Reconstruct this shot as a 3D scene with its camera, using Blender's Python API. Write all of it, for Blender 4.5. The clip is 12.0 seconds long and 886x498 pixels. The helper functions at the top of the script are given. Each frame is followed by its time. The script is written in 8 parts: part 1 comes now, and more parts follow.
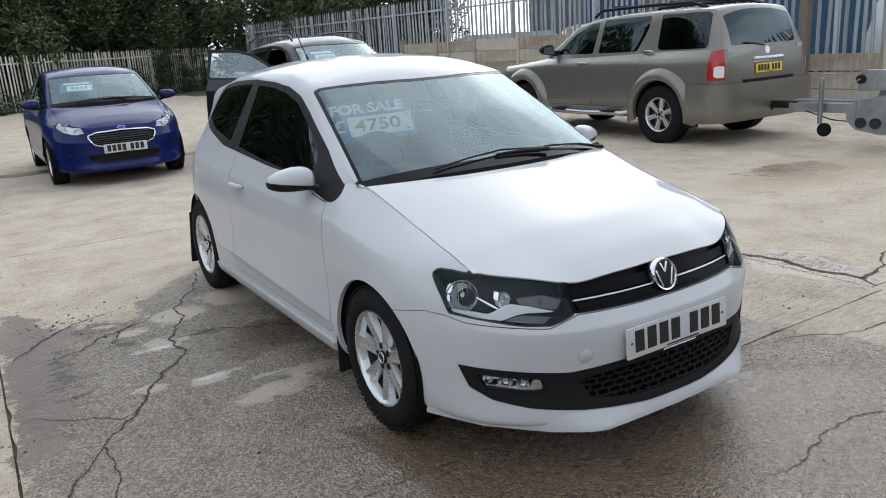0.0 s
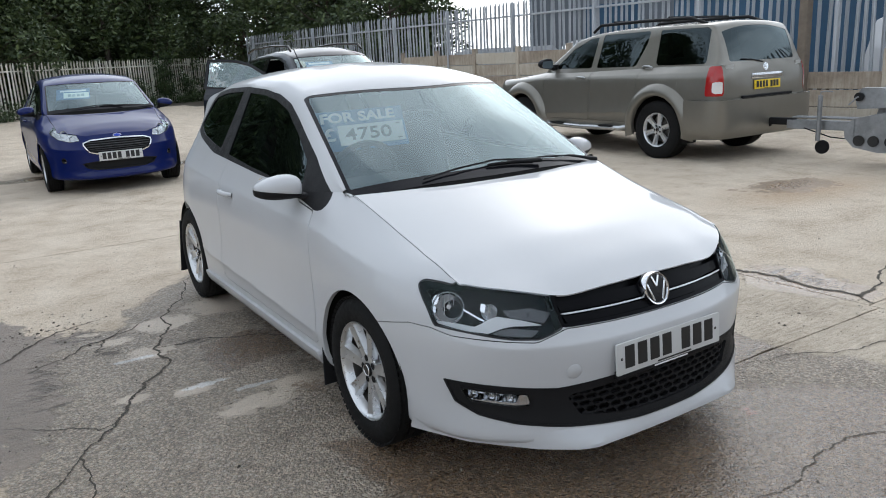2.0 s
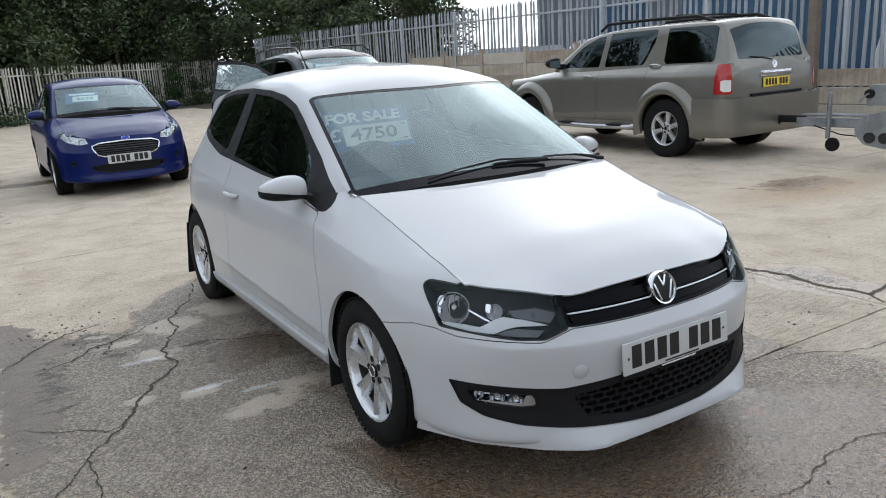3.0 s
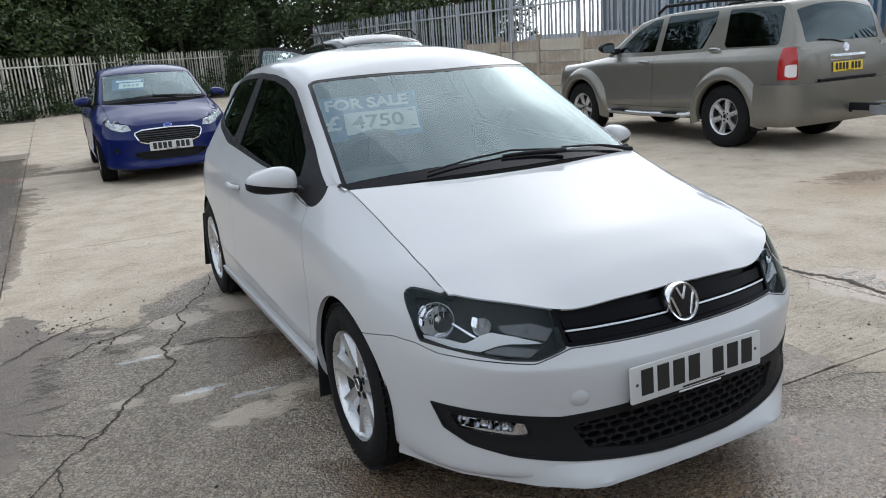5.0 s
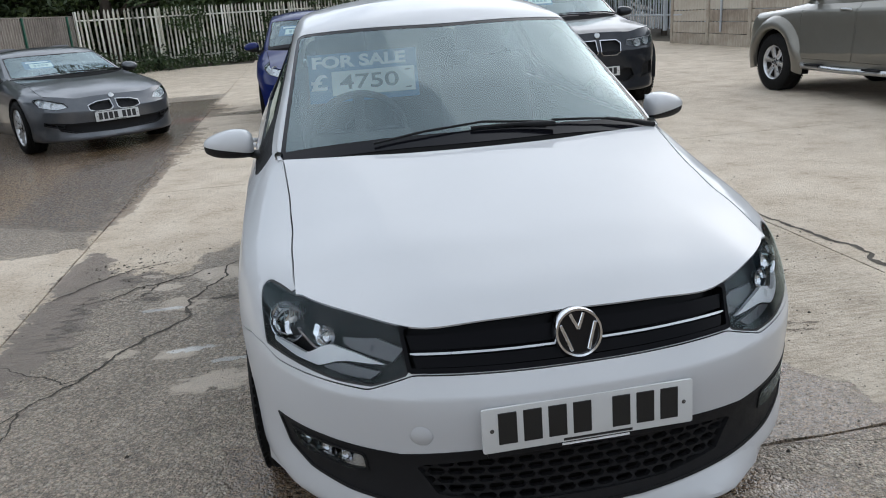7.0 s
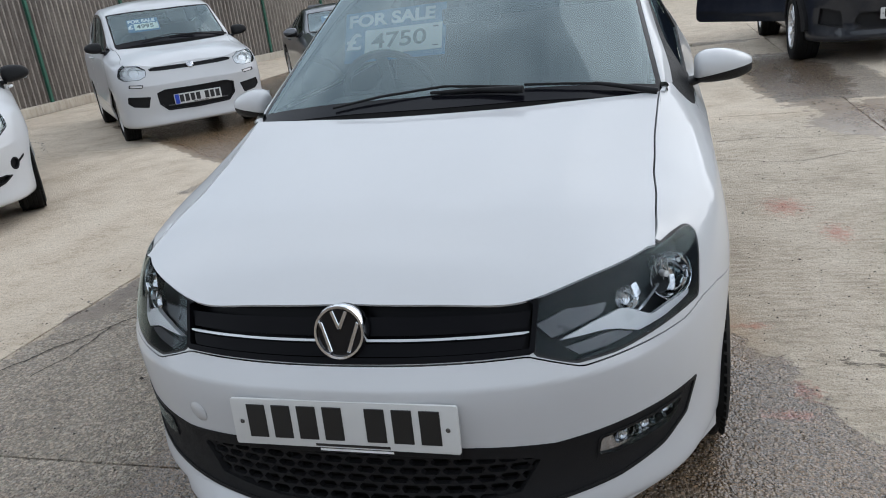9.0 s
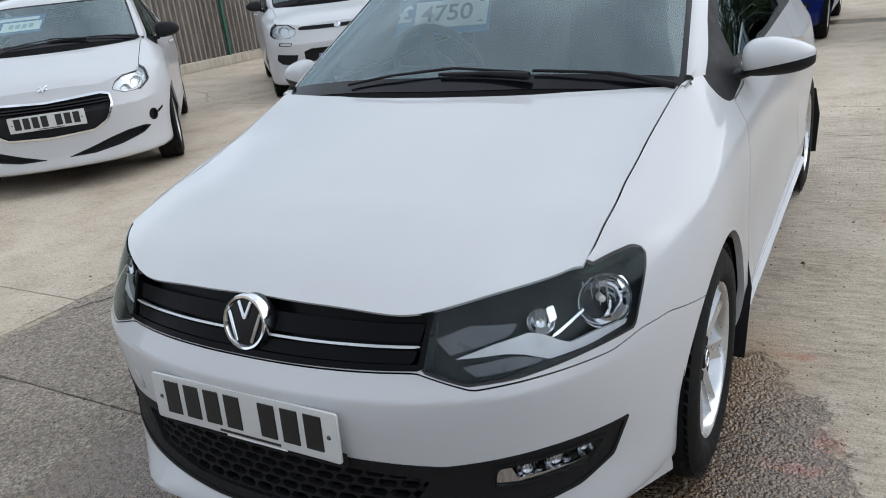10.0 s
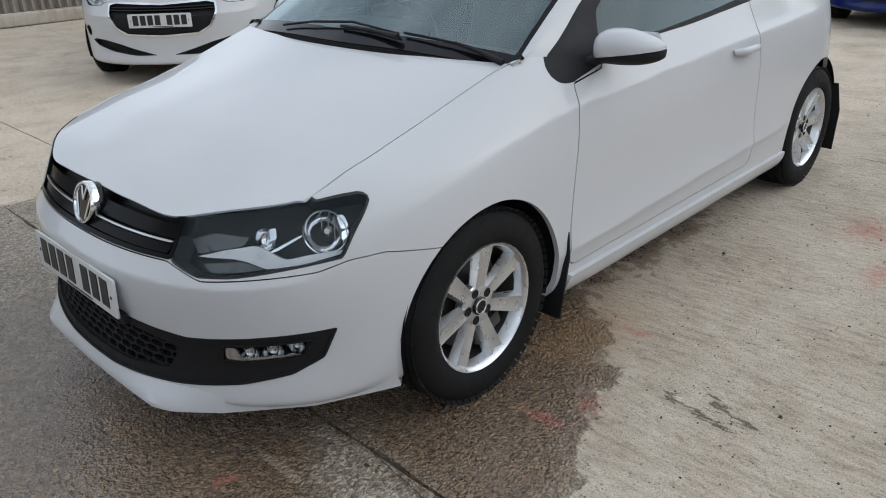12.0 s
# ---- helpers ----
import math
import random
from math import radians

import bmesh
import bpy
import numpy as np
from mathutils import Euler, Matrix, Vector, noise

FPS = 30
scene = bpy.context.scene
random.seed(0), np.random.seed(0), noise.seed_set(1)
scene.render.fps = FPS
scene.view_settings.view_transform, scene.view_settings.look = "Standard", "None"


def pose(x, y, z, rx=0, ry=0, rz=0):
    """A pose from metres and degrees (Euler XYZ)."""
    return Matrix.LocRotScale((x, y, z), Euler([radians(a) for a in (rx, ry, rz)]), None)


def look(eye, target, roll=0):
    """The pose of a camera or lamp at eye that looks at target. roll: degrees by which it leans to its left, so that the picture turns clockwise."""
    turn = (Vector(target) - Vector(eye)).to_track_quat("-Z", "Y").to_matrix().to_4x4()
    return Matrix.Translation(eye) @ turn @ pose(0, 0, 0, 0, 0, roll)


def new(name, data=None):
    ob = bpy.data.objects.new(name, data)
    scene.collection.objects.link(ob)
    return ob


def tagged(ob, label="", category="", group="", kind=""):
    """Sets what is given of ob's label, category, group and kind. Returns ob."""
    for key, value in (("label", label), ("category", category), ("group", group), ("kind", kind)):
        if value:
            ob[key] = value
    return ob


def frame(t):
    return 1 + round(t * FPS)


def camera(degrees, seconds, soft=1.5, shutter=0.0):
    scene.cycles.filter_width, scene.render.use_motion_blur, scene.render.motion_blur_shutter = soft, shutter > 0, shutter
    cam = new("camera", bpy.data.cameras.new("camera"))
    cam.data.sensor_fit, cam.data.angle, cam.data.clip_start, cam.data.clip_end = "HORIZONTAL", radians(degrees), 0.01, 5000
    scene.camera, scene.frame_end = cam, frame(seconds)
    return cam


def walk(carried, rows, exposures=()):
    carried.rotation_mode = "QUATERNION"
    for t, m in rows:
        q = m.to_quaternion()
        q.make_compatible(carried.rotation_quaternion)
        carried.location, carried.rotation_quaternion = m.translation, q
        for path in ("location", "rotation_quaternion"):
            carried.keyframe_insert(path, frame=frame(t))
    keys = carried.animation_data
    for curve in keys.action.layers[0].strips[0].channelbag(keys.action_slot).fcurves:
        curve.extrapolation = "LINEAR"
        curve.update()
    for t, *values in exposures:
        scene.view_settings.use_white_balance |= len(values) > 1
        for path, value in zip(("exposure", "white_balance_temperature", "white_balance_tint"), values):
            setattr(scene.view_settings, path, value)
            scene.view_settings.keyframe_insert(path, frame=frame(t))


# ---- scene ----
cam = camera(60.6, 12.0, 1.0)
PATH = [
    (0, (-2.04, -2.548, 1.499), (-1.03, -0.904, 0.973), -3.7),
    (0.5, (-2.02, -2.528, 1.488), (-1.014, -0.877, 0.974), -3.8),
    (1, (-2.013, -2.521, 1.481), (-1.002, -0.87, 0.981), -3.7),
    (1.5, (-2.001, -2.522, 1.466), (-0.985, -0.871, 0.975), -3.5),
    (2, (-1.975, -2.522, 1.471), (-0.956, -0.873, 0.979), -2.9),
    (2.5, (-1.96, -2.534, 1.469), (-0.946, -0.882, 0.977), -3.1),
    (3, (-1.956, -2.519, 1.465), (-0.957, -0.857, 0.976), -3.4),
    (5, (-1.59, -2.363, 1.421), (-0.735, -0.628, 0.911), -3.7),
    (5.5, (-1.362, -2.442, 1.431), (-0.626, -0.652, 0.929), -4.3),
    (6, (-1.142, -2.437, 1.405), (-0.473, -0.625, 0.886), -3.5),
    (6.5, (-0.876, -2.301, 1.373), (-0.337, -0.474, 0.762), -1.1),
    (7, (-0.574, -2.31, 1.391), (-0.258, -0.43, 0.785), -3.8),
    (9, (0.667, -2.083, 1.315), (0.108, -0.279, 0.656), -7.1),
    (9.5, (0.89, -1.873, 1.284), (0.145, -0.148, 0.6), -5.0),
    (10, (1.122, -1.769, 1.298), (0.154, -0.165, 0.6), -6.5),
    (10.5, (1.376, -1.686, 1.307), (0.285, -0.167, 0.598), -7.6),
    (11, (1.517, -1.532, 1.309), (0.42, -0.062, 0.512), -5.0),
    (11.5, (1.783, -1.478, 1.338), (0.652, -0.061, 0.495), -0.1),
    (12, (2.074, -1.457, 1.364), (0.8, -0.156, 0.535), -1.6),
]
walk(cam, [(t, look(eye, target, roll)) for t, eye, target, roll in PATH], exposures=((0.0, 0.28, 6150, 10), (6.5, 0.26, 6150, 10), (10.5, 0.29, 6150, 10), (12.0, 0.11, 6200, 10)))


# ---- light ----
SUN = Vector((0.632, 0.556, 0.540)).normalized()
world = bpy.data.worlds.new("sky")
scene.world = world
world.use_nodes = True
wt = world.node_tree
sky = wt.nodes.new("ShaderNodeTexSky")
sky.sky_type, sky.sun_disc = "NISHITA", False
sky.sun_elevation, sky.sun_rotation = math.asin(SUN.z), math.atan2(SUN.x, SUN.y)
sky.dust_density, sky.ozone_density = 2.5, 1.0
coords = wt.nodes.new("ShaderNodeTexCoord")
cloud = wt.nodes.new("ShaderNodeTexNoise")
cloud.inputs["Scale"].default_value, cloud.inputs["Detail"].default_value, cloud.inputs["Roughness"].default_value = 2.2, 6, 0.55
squash = wt.nodes.new("ShaderNodeMapping")
squash.inputs["Scale"].default_value = (1, 1, 2.2)
wt.links.new(coords.outputs["Generated"], squash.inputs[0])
wt.links.new(squash.outputs[0], cloud.inputs["Vector"])
ramp = wt.nodes.new("ShaderNodeValToRGB")
ramp.color_ramp.elements[0].position, ramp.color_ramp.elements[0].color = 0.34, (3.7, 4.2, 4.7, 1)
ramp.color_ramp.elements[1].position, ramp.color_ramp.elements[1].color = 0.68, (9.2, 9.6, 10.0, 1)
wt.links.new(cloud.outputs["Fac"], ramp.inputs[0])
blend = wt.nodes.new("ShaderNodeMix")
blend.data_type = "RGBA"
blend.inputs["Factor"].default_value = 0.88
wt.links.new(sky.outputs[0], blend.inputs["A"])
wt.links.new(ramp.outputs[0], blend.inputs["B"])
# cloud is brighter towards the horizon, and thin cloud glows round the hidden sun
split = wt.nodes.new("ShaderNodeSeparateXYZ")
wt.links.new(coords.outputs["Generated"], split.inputs[0])
rise = wt.nodes.new("ShaderNodeMapRange")
wt.links.new(split.outputs["Z"], rise.inputs["Value"])
rise.inputs["From Min"].default_value, rise.inputs["From Max"].default_value = 0.0, 1.0
rise.inputs["To Min"].default_value, rise.inputs["To Max"].default_value = 1.30, 0.74
shade = wt.nodes.new("ShaderNodeVectorMath")
shade.operation = "SCALE"
wt.links.new(blend.outputs["Result"], shade.inputs[0])
wt.links.new(rise.outputs[0], shade.inputs["Scale"])
aim = wt.nodes.new("ShaderNodeVectorMath")
aim.operation = "DOT_PRODUCT"
wt.links.new(coords.outputs["Generated"], aim.inputs[0])
aim.inputs[1].default_value = SUN
toward = wt.nodes.new("ShaderNodeMath")
toward.operation = "MAXIMUM"
wt.links.new(aim.outputs["Value"], toward.inputs[0])
toward.inputs[1].default_value = 0.0
# the sky away from the sun is duller
side_of = wt.nodes.new("ShaderNodeMapRange")
wt.links.new(aim.outputs["Value"], side_of.inputs["Value"])
side_of.inputs["From Min"].default_value, side_of.inputs["From Max"].default_value = -1.0, 1.0
side_of.inputs["To Min"].default_value, side_of.inputs["To Max"].default_value = 0.80, 1.16
tinge = wt.nodes.new("ShaderNodeVectorMath")
tinge.operation = "SCALE"
wt.links.new(shade.outputs[0], tinge.inputs[0])
wt.links.new(side_of.outputs[0], tinge.inputs["Scale"])
light = tinge.outputs[0]
for exponent, glow in ((9, (3.2, 3.15, 3.05)), (150, (13.0, 12.6, 12.0))):
    lobe = wt.nodes.new("ShaderNodeMath")
    lobe.operation = "POWER"
    wt.links.new(toward.outputs[0], lobe.inputs[0])
    lobe.inputs[1].default_value = exponent
    haze = wt.nodes.new("ShaderNodeVectorMath")
    haze.operation = "SCALE"
    haze.inputs[0].default_value = glow
    wt.links.new(lobe.outputs[0], haze.inputs["Scale"])
    total = wt.nodes.new("ShaderNodeVectorMath")
    wt.links.new(light, total.inputs[0])
    wt.links.new(haze.outputs[0], total.inputs[1])
    light = total.outputs[0]
wt.links.new(light, wt.nodes["Background"].inputs["Color"])
wt.nodes["Background"].inputs["Strength"].default_value = 0.150
sun = new("sun", bpy.data.lights.new("sun", "SUN"))
sun.data.energy, sun.data.angle, sun.data.color = 0.50, radians(80), (1.0, 0.95, 0.88)
sun.matrix_world = look(SUN * 30, (0, 0, 0))


# ---- materials ----
def nodes_of(name):
    m = bpy.data.materials.new(name)
    m.use_nodes = True
    t = m.node_tree
    return m, t, t.nodes["Principled BSDF"]


def rgba(c):
    return (*c, 1.0)


def noise_of(t, scale, detail=4, rough=0.55, stretch=None, space="Object"):
    n = t.nodes.new("ShaderNodeTexNoise")
    n.inputs["Scale"].default_value, n.inputs["Detail"].default_value, n.inputs["Roughness"].default_value = scale, detail, rough
    c = t.nodes.new("ShaderNodeTexCoord")
    if space == "World":
        c = t.nodes.new("ShaderNodeNewGeometry")
    out = c.outputs["Position" if space == "World" else space]
    if stretch:
        mp = t.nodes.new("ShaderNodeMapping")
        mp.inputs["Scale"].default_value = stretch
        t.links.new(out, mp.inputs[0])
        out = mp.outputs[0]
    t.links.new(out, n.inputs["Vector"])
    return n.outputs["Fac"]


def ramp_of(t, fac, stops):
    r = t.nodes.new("ShaderNodeValToRGB")
    e = r.color_ramp.elements
    while len(e) < len(stops):
        e.new(0.5)
    for el, (p, c) in zip(e, stops):
        el.position, el.color = p, (rgba(c) if isinstance(c, tuple) else (c, c, c, 1))
    t.links.new(fac, r.inputs[0])
    return r.outputs[0]


def calc(t, op, a, b=None, clamp=False):
    n = t.nodes.new("ShaderNodeMath")
    n.operation, n.use_clamp = op, clamp
    for i, x in enumerate((a, b)):
        if x is None:
            continue
        if isinstance(x, (int, float)):
            n.inputs[i].default_value = x
        else:
            t.links.new(x, n.inputs[i])
    return n.outputs[0]


def mix_of(t, fac, a, b):
    n = t.nodes.new("ShaderNodeMix")
    n.data_type = "RGBA"
    for key, x in (("Factor", fac), ("A", a), ("B", b)):
        s = n.inputs[key]
        if isinstance(x, (int, float)):
            s.default_value = x
        elif isinstance(x, tuple):
            s.default_value = rgba(x)
        else:
            t.links.new(x, s)
    return n.outputs["Result"]


def bump_of(t, b, height, strength, distance=0.01):
    n = t.nodes.new("ShaderNodeBump")
    n.inputs["Strength"].default_value, n.inputs["Distance"].default_value = strength, distance
    t.links.new(height, n.inputs["Height"])
    t.links.new(n.outputs[0], b.inputs["Normal"])


def plain(name, color, rough=0.5, metal=0.0, vary=0.12, scale=18, bump=0.0, coat=0.0, bump_scale=200, spec=0.5):
    """A surface with slight variation of tone and gloss at two sizes."""
    m, t, b = nodes_of(name)
    big, small = noise_of(t, scale * 0.2, 3), noise_of(t, scale, 5)
    f = calc(t, "ADD", calc(t, "MULTIPLY", big, 0.6), calc(t, "MULTIPLY", small, 0.4))
    lo, hi = tuple(c * (1 - vary) for c in color), tuple(min(1, c * (1 + vary)) for c in color)
    t.links.new(ramp_of(t, f, [(0.3, lo), (0.7, hi)]), b.inputs["Base Color"])
    t.links.new(ramp_of(t, small, [(0.3, max(0.02, rough * 0.85)), (0.7, min(1, rough * 1.15))]), b.inputs["Roughness"])
    b.inputs["Metallic"].default_value = metal
    b.inputs["Coat Weight"].default_value = coat
    b.inputs["Specular IOR Level"].default_value = spec
    b.inputs["Coat Roughness"].default_value = 0.04
    if bump:
        bump_of(t, b, noise_of(t, bump_scale, 3), bump, 0.004)
    return m


def paint(name, color, metal=0.0, rough=0.32, flake=0.0, dusty=0.10, coat=0.8):
    """Car paint under a clear coat, with faint dust."""
    m, t, b = nodes_of(name)
    dust = noise_of(t, 5, 6, 0.7)
    fine = noise_of(t, 900, 2)
    base = mix_of(t, ramp_of(t, dust, [(0.45, 0.0), (0.85, dusty)]), color, (0.42, 0.40, 0.37))
    if flake:
        base = mix_of(t, ramp_of(t, fine, [(0.35, 0.0), (0.75, flake)]), base, tuple(min(1, c * 2.2 + 0.05) for c in color))
    t.links.new(base, b.inputs["Base Color"])
    b.inputs["Metallic"].default_value, b.inputs["Roughness"].default_value = metal, rough
    b.inputs["Coat Weight"].default_value = coat
    b.inputs["Coat IOR"].default_value = 1.45
    b.inputs["Specular IOR Level"].default_value = 0.08
    t.links.new(ramp_of(t, dust, [(0.3, 0.03), (0.8, 0.08)]), b.inputs["Coat Roughness"])
    return m


def clear(name, tint, ior=1.5, rough=0.0):
    """Thin glass: clear, with the gloss of its surface."""
    m, t, b = nodes_of(name)
    t.nodes.remove(b)
    tr, gl, fr, mx = [t.nodes.new("ShaderNode" + k) for k in ("BsdfTransparent", "BsdfAnisotropic", "Fresnel", "MixShader")]
    tr.inputs[0].default_value = rgba(tint)
    gl.inputs["Roughness"].default_value, gl.inputs["Color"].default_value = rough, (0.80, 0.96, 1, 1)
    fr.inputs["IOR"].default_value = ior
    t.links.new(fr.outputs[0], mx.inputs[0])
    t.links.new(tr.outputs[0], mx.inputs[1])
    t.links.new(gl.outputs[0], mx.inputs[2])
    t.links.new(mx.outputs[0], t.nodes["Material Output"].inputs[0])
    return m


WHITE_PAINT = paint("white_paint", (0.505, 0.51, 0.52), 0, 0.4, coat=0.7)
BLUE_PAINT = paint("blue_paint", (0.003, 0.010, 0.085), 0.0, 0.4, 0.0, 0.0, 0.55)
BEIGE_PAINT = paint("beige_silver_paint", (0.185, 0.175, 0.150), 0.55, 0.34, 0.12)
NAVY_PAINT = paint("dark_grey_paint", (0.014, 0.016, 0.021), 0.2, 0.3, 0.1, 0.03)
GREY_PAINT = paint("grey_paint", (0.085, 0.09, 0.10), 0.6, 0.28, 0.25)
GLASS = clear("screen_glass", (0.90, 0.97, 0.96), 2.3)
DARK_GLASS = clear("tinted_glass", (0.11, 0.145, 0.14), 1.55)
PRIVACY_GLASS = clear("privacy_glass", (0.05, 0.06, 0.06), 1.6)
LENS = clear("lamp_lens", (0.96, 0.97, 0.98), 1.32)
GRILLE_BLACK = plain("grille_black", (0.004, 0.004, 0.005), 0.22, spec=0.06)
BLACK_GLOSS = plain("gloss_black", (0.007, 0.007, 0.008), 0.16, spec=0.28)
FRIT = plain("glass_border", (0.005, 0.005, 0.007), 0.15, spec=0.22)
BLACK_PLASTIC = plain("black_plastic", (0.011, 0.011, 0.012), 0.6, bump=0.25, bump_scale=500, spec=0.2)
GREY_PLASTIC = plain("grey_plastic", (0.06, 0.06, 0.062), 0.6, bump=0.2, bump_scale=400)
SEAL = plain("rubber_seal", (0.012, 0.012, 0.013), 0.6)
INNER = plain("cabin_lining", (0.085, 0.088, 0.092), 0.85)
FABRIC = plain("seat_fabric", (0.13, 0.13, 0.135), 0.95, bump=0.5, bump_scale=600)
LINER = plain("light_headliner", (0.40, 0.40, 0.38), 0.95)
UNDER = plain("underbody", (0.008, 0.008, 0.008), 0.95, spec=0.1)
CHROME = plain("chrome", (0.72, 0.73, 0.75), 0.08, 1.0, vary=0.04)
LAMP_CLEAR = plain("clear_housing", (0.74, 0.75, 0.76), 0.25, 0.35)
SATIN = plain("satin_silver", (0.50, 0.51, 0.52), 0.3, 1.0, vary=0.08)
ALLOY = plain("alloy_silver", (0.60, 0.61, 0.62), 0.30, 0.85, vary=0.1, scale=40, coat=0.4)
GREY_ALLOY = plain("dusty_alloy", (0.46, 0.46, 0.45), 0.42, 0.7, vary=0.15, scale=40)
DISC = plain("brake_disc", (0.10, 0.095, 0.09), 0.5, 0.8, vary=0.3)
TYRE = plain("tyre_rubber", (0.010, 0.010, 0.010), 0.75, spec=0.15, vary=0.25, scale=40, bump=0.3, bump_scale=150)
TYRE_DUSTY = plain("dusty_tyre", (0.045, 0.042, 0.038), 0.85, vary=0.35, scale=25)
LAMP_DARK = plain("lamp_housing", (0.007, 0.007, 0.008), 0.4, spec=0.12)
LAMP_WHITE = plain("lamp_trim", (0.80, 0.81, 0.82), 0.30, 0.0)
DARK_CHROME = plain("dark_chrome", (0.48, 0.49, 0.51), 0.12, 1.0, vary=0.1)
SMOKED = plain("smoked_housing", (0.10, 0.10, 0.105), 0.3, 0.2)
RED_LENS = plain("red_lens", (0.36, 0.008, 0.007), 0.2, coat=0.4)
CLEAR_LENS = plain("frosted_lens", (0.70, 0.68, 0.66), 0.2, coat=1)
PLATE_WHITE = plain("plate_white", (0.55, 0.55, 0.54), 0.35, vary=0.03)
PLATE_YELLOW = plain("plate_yellow", (0.78, 0.55, 0.02), 0.35, vary=0.04)
PLATE_BLUE = plain("plate_blue", (0.01, 0.05, 0.45), 0.35)
INK = plain("black_ink", (0.010, 0.010, 0.010), 0.45)
CARD = plain("white_card", (0.92, 0.96, 0.91), 0.7, vary=0.03)
SIGN_BLUE = plain("blue_sign", (0.075, 0.21, 0.40), 0.5, vary=0.05)
SIGN_INK = plain("sign_white", (0.95, 0.97, 0.98), 0.5, vary=0.02)
SIGN_GREY = plain("faded_ink", (0.42, 0.52, 0.55), 0.6)
BRONZE_INK = plain("grey_green_ink", (0.08, 0.10, 0.08), 0.6)

# ---- body surfaces: outlines, profiles and splines ----
def bspline(v, k, deg=3):
    """Clamped B-spline weights of k control points at the parameters v in 0..1."""
    v = np.clip(np.asarray(v, float), 0, 1 - 1e-9)
    kn = np.concatenate([np.zeros(deg), np.linspace(0, 1, k - deg + 1), np.ones(deg)])
    b = [((v >= kn[i]) & (v < kn[i + 1])).astype(float) for i in range(len(kn) - 1)]
    for d in range(1, deg + 1):
        nb = []
        for i in range(len(kn) - 1 - d):
            l, r = kn[i + d] - kn[i], kn[i + d + 1] - kn[i + 1]
            nb.append((b[i] * (v - kn[i]) / l if l > 0 else 0 * v) + (b[i + 1] * (kn[i + d + 1] - v) / r if r > 0 else 0 * v))
        b = nb
    return np.stack(b, -1)


def smooth_table(grid, keys, values, width):
    """Values given at keys, laid on an even grid and smoothed over that width."""
    values = np.asarray(values, float)
    flat = values.reshape(len(keys), -1)
    out = np.stack([np.interp(grid, keys, flat[:, i]) for i in range(flat.shape[1])], -1)
    h = grid[1] - grid[0]
    n = max(1, int(width / h))
    win = np.hanning(2 * n + 3)[1:-1]
    win /= win.sum()
    pad = np.concatenate([np.repeat(out[:1], n, 0), out, np.repeat(out[-1:], n, 0)])
    out = np.stack([np.convolve(pad[:, i], win, "valid") for i in range(out.shape[1])], -1)
    return out.reshape((len(grid),) + values.shape[1:])


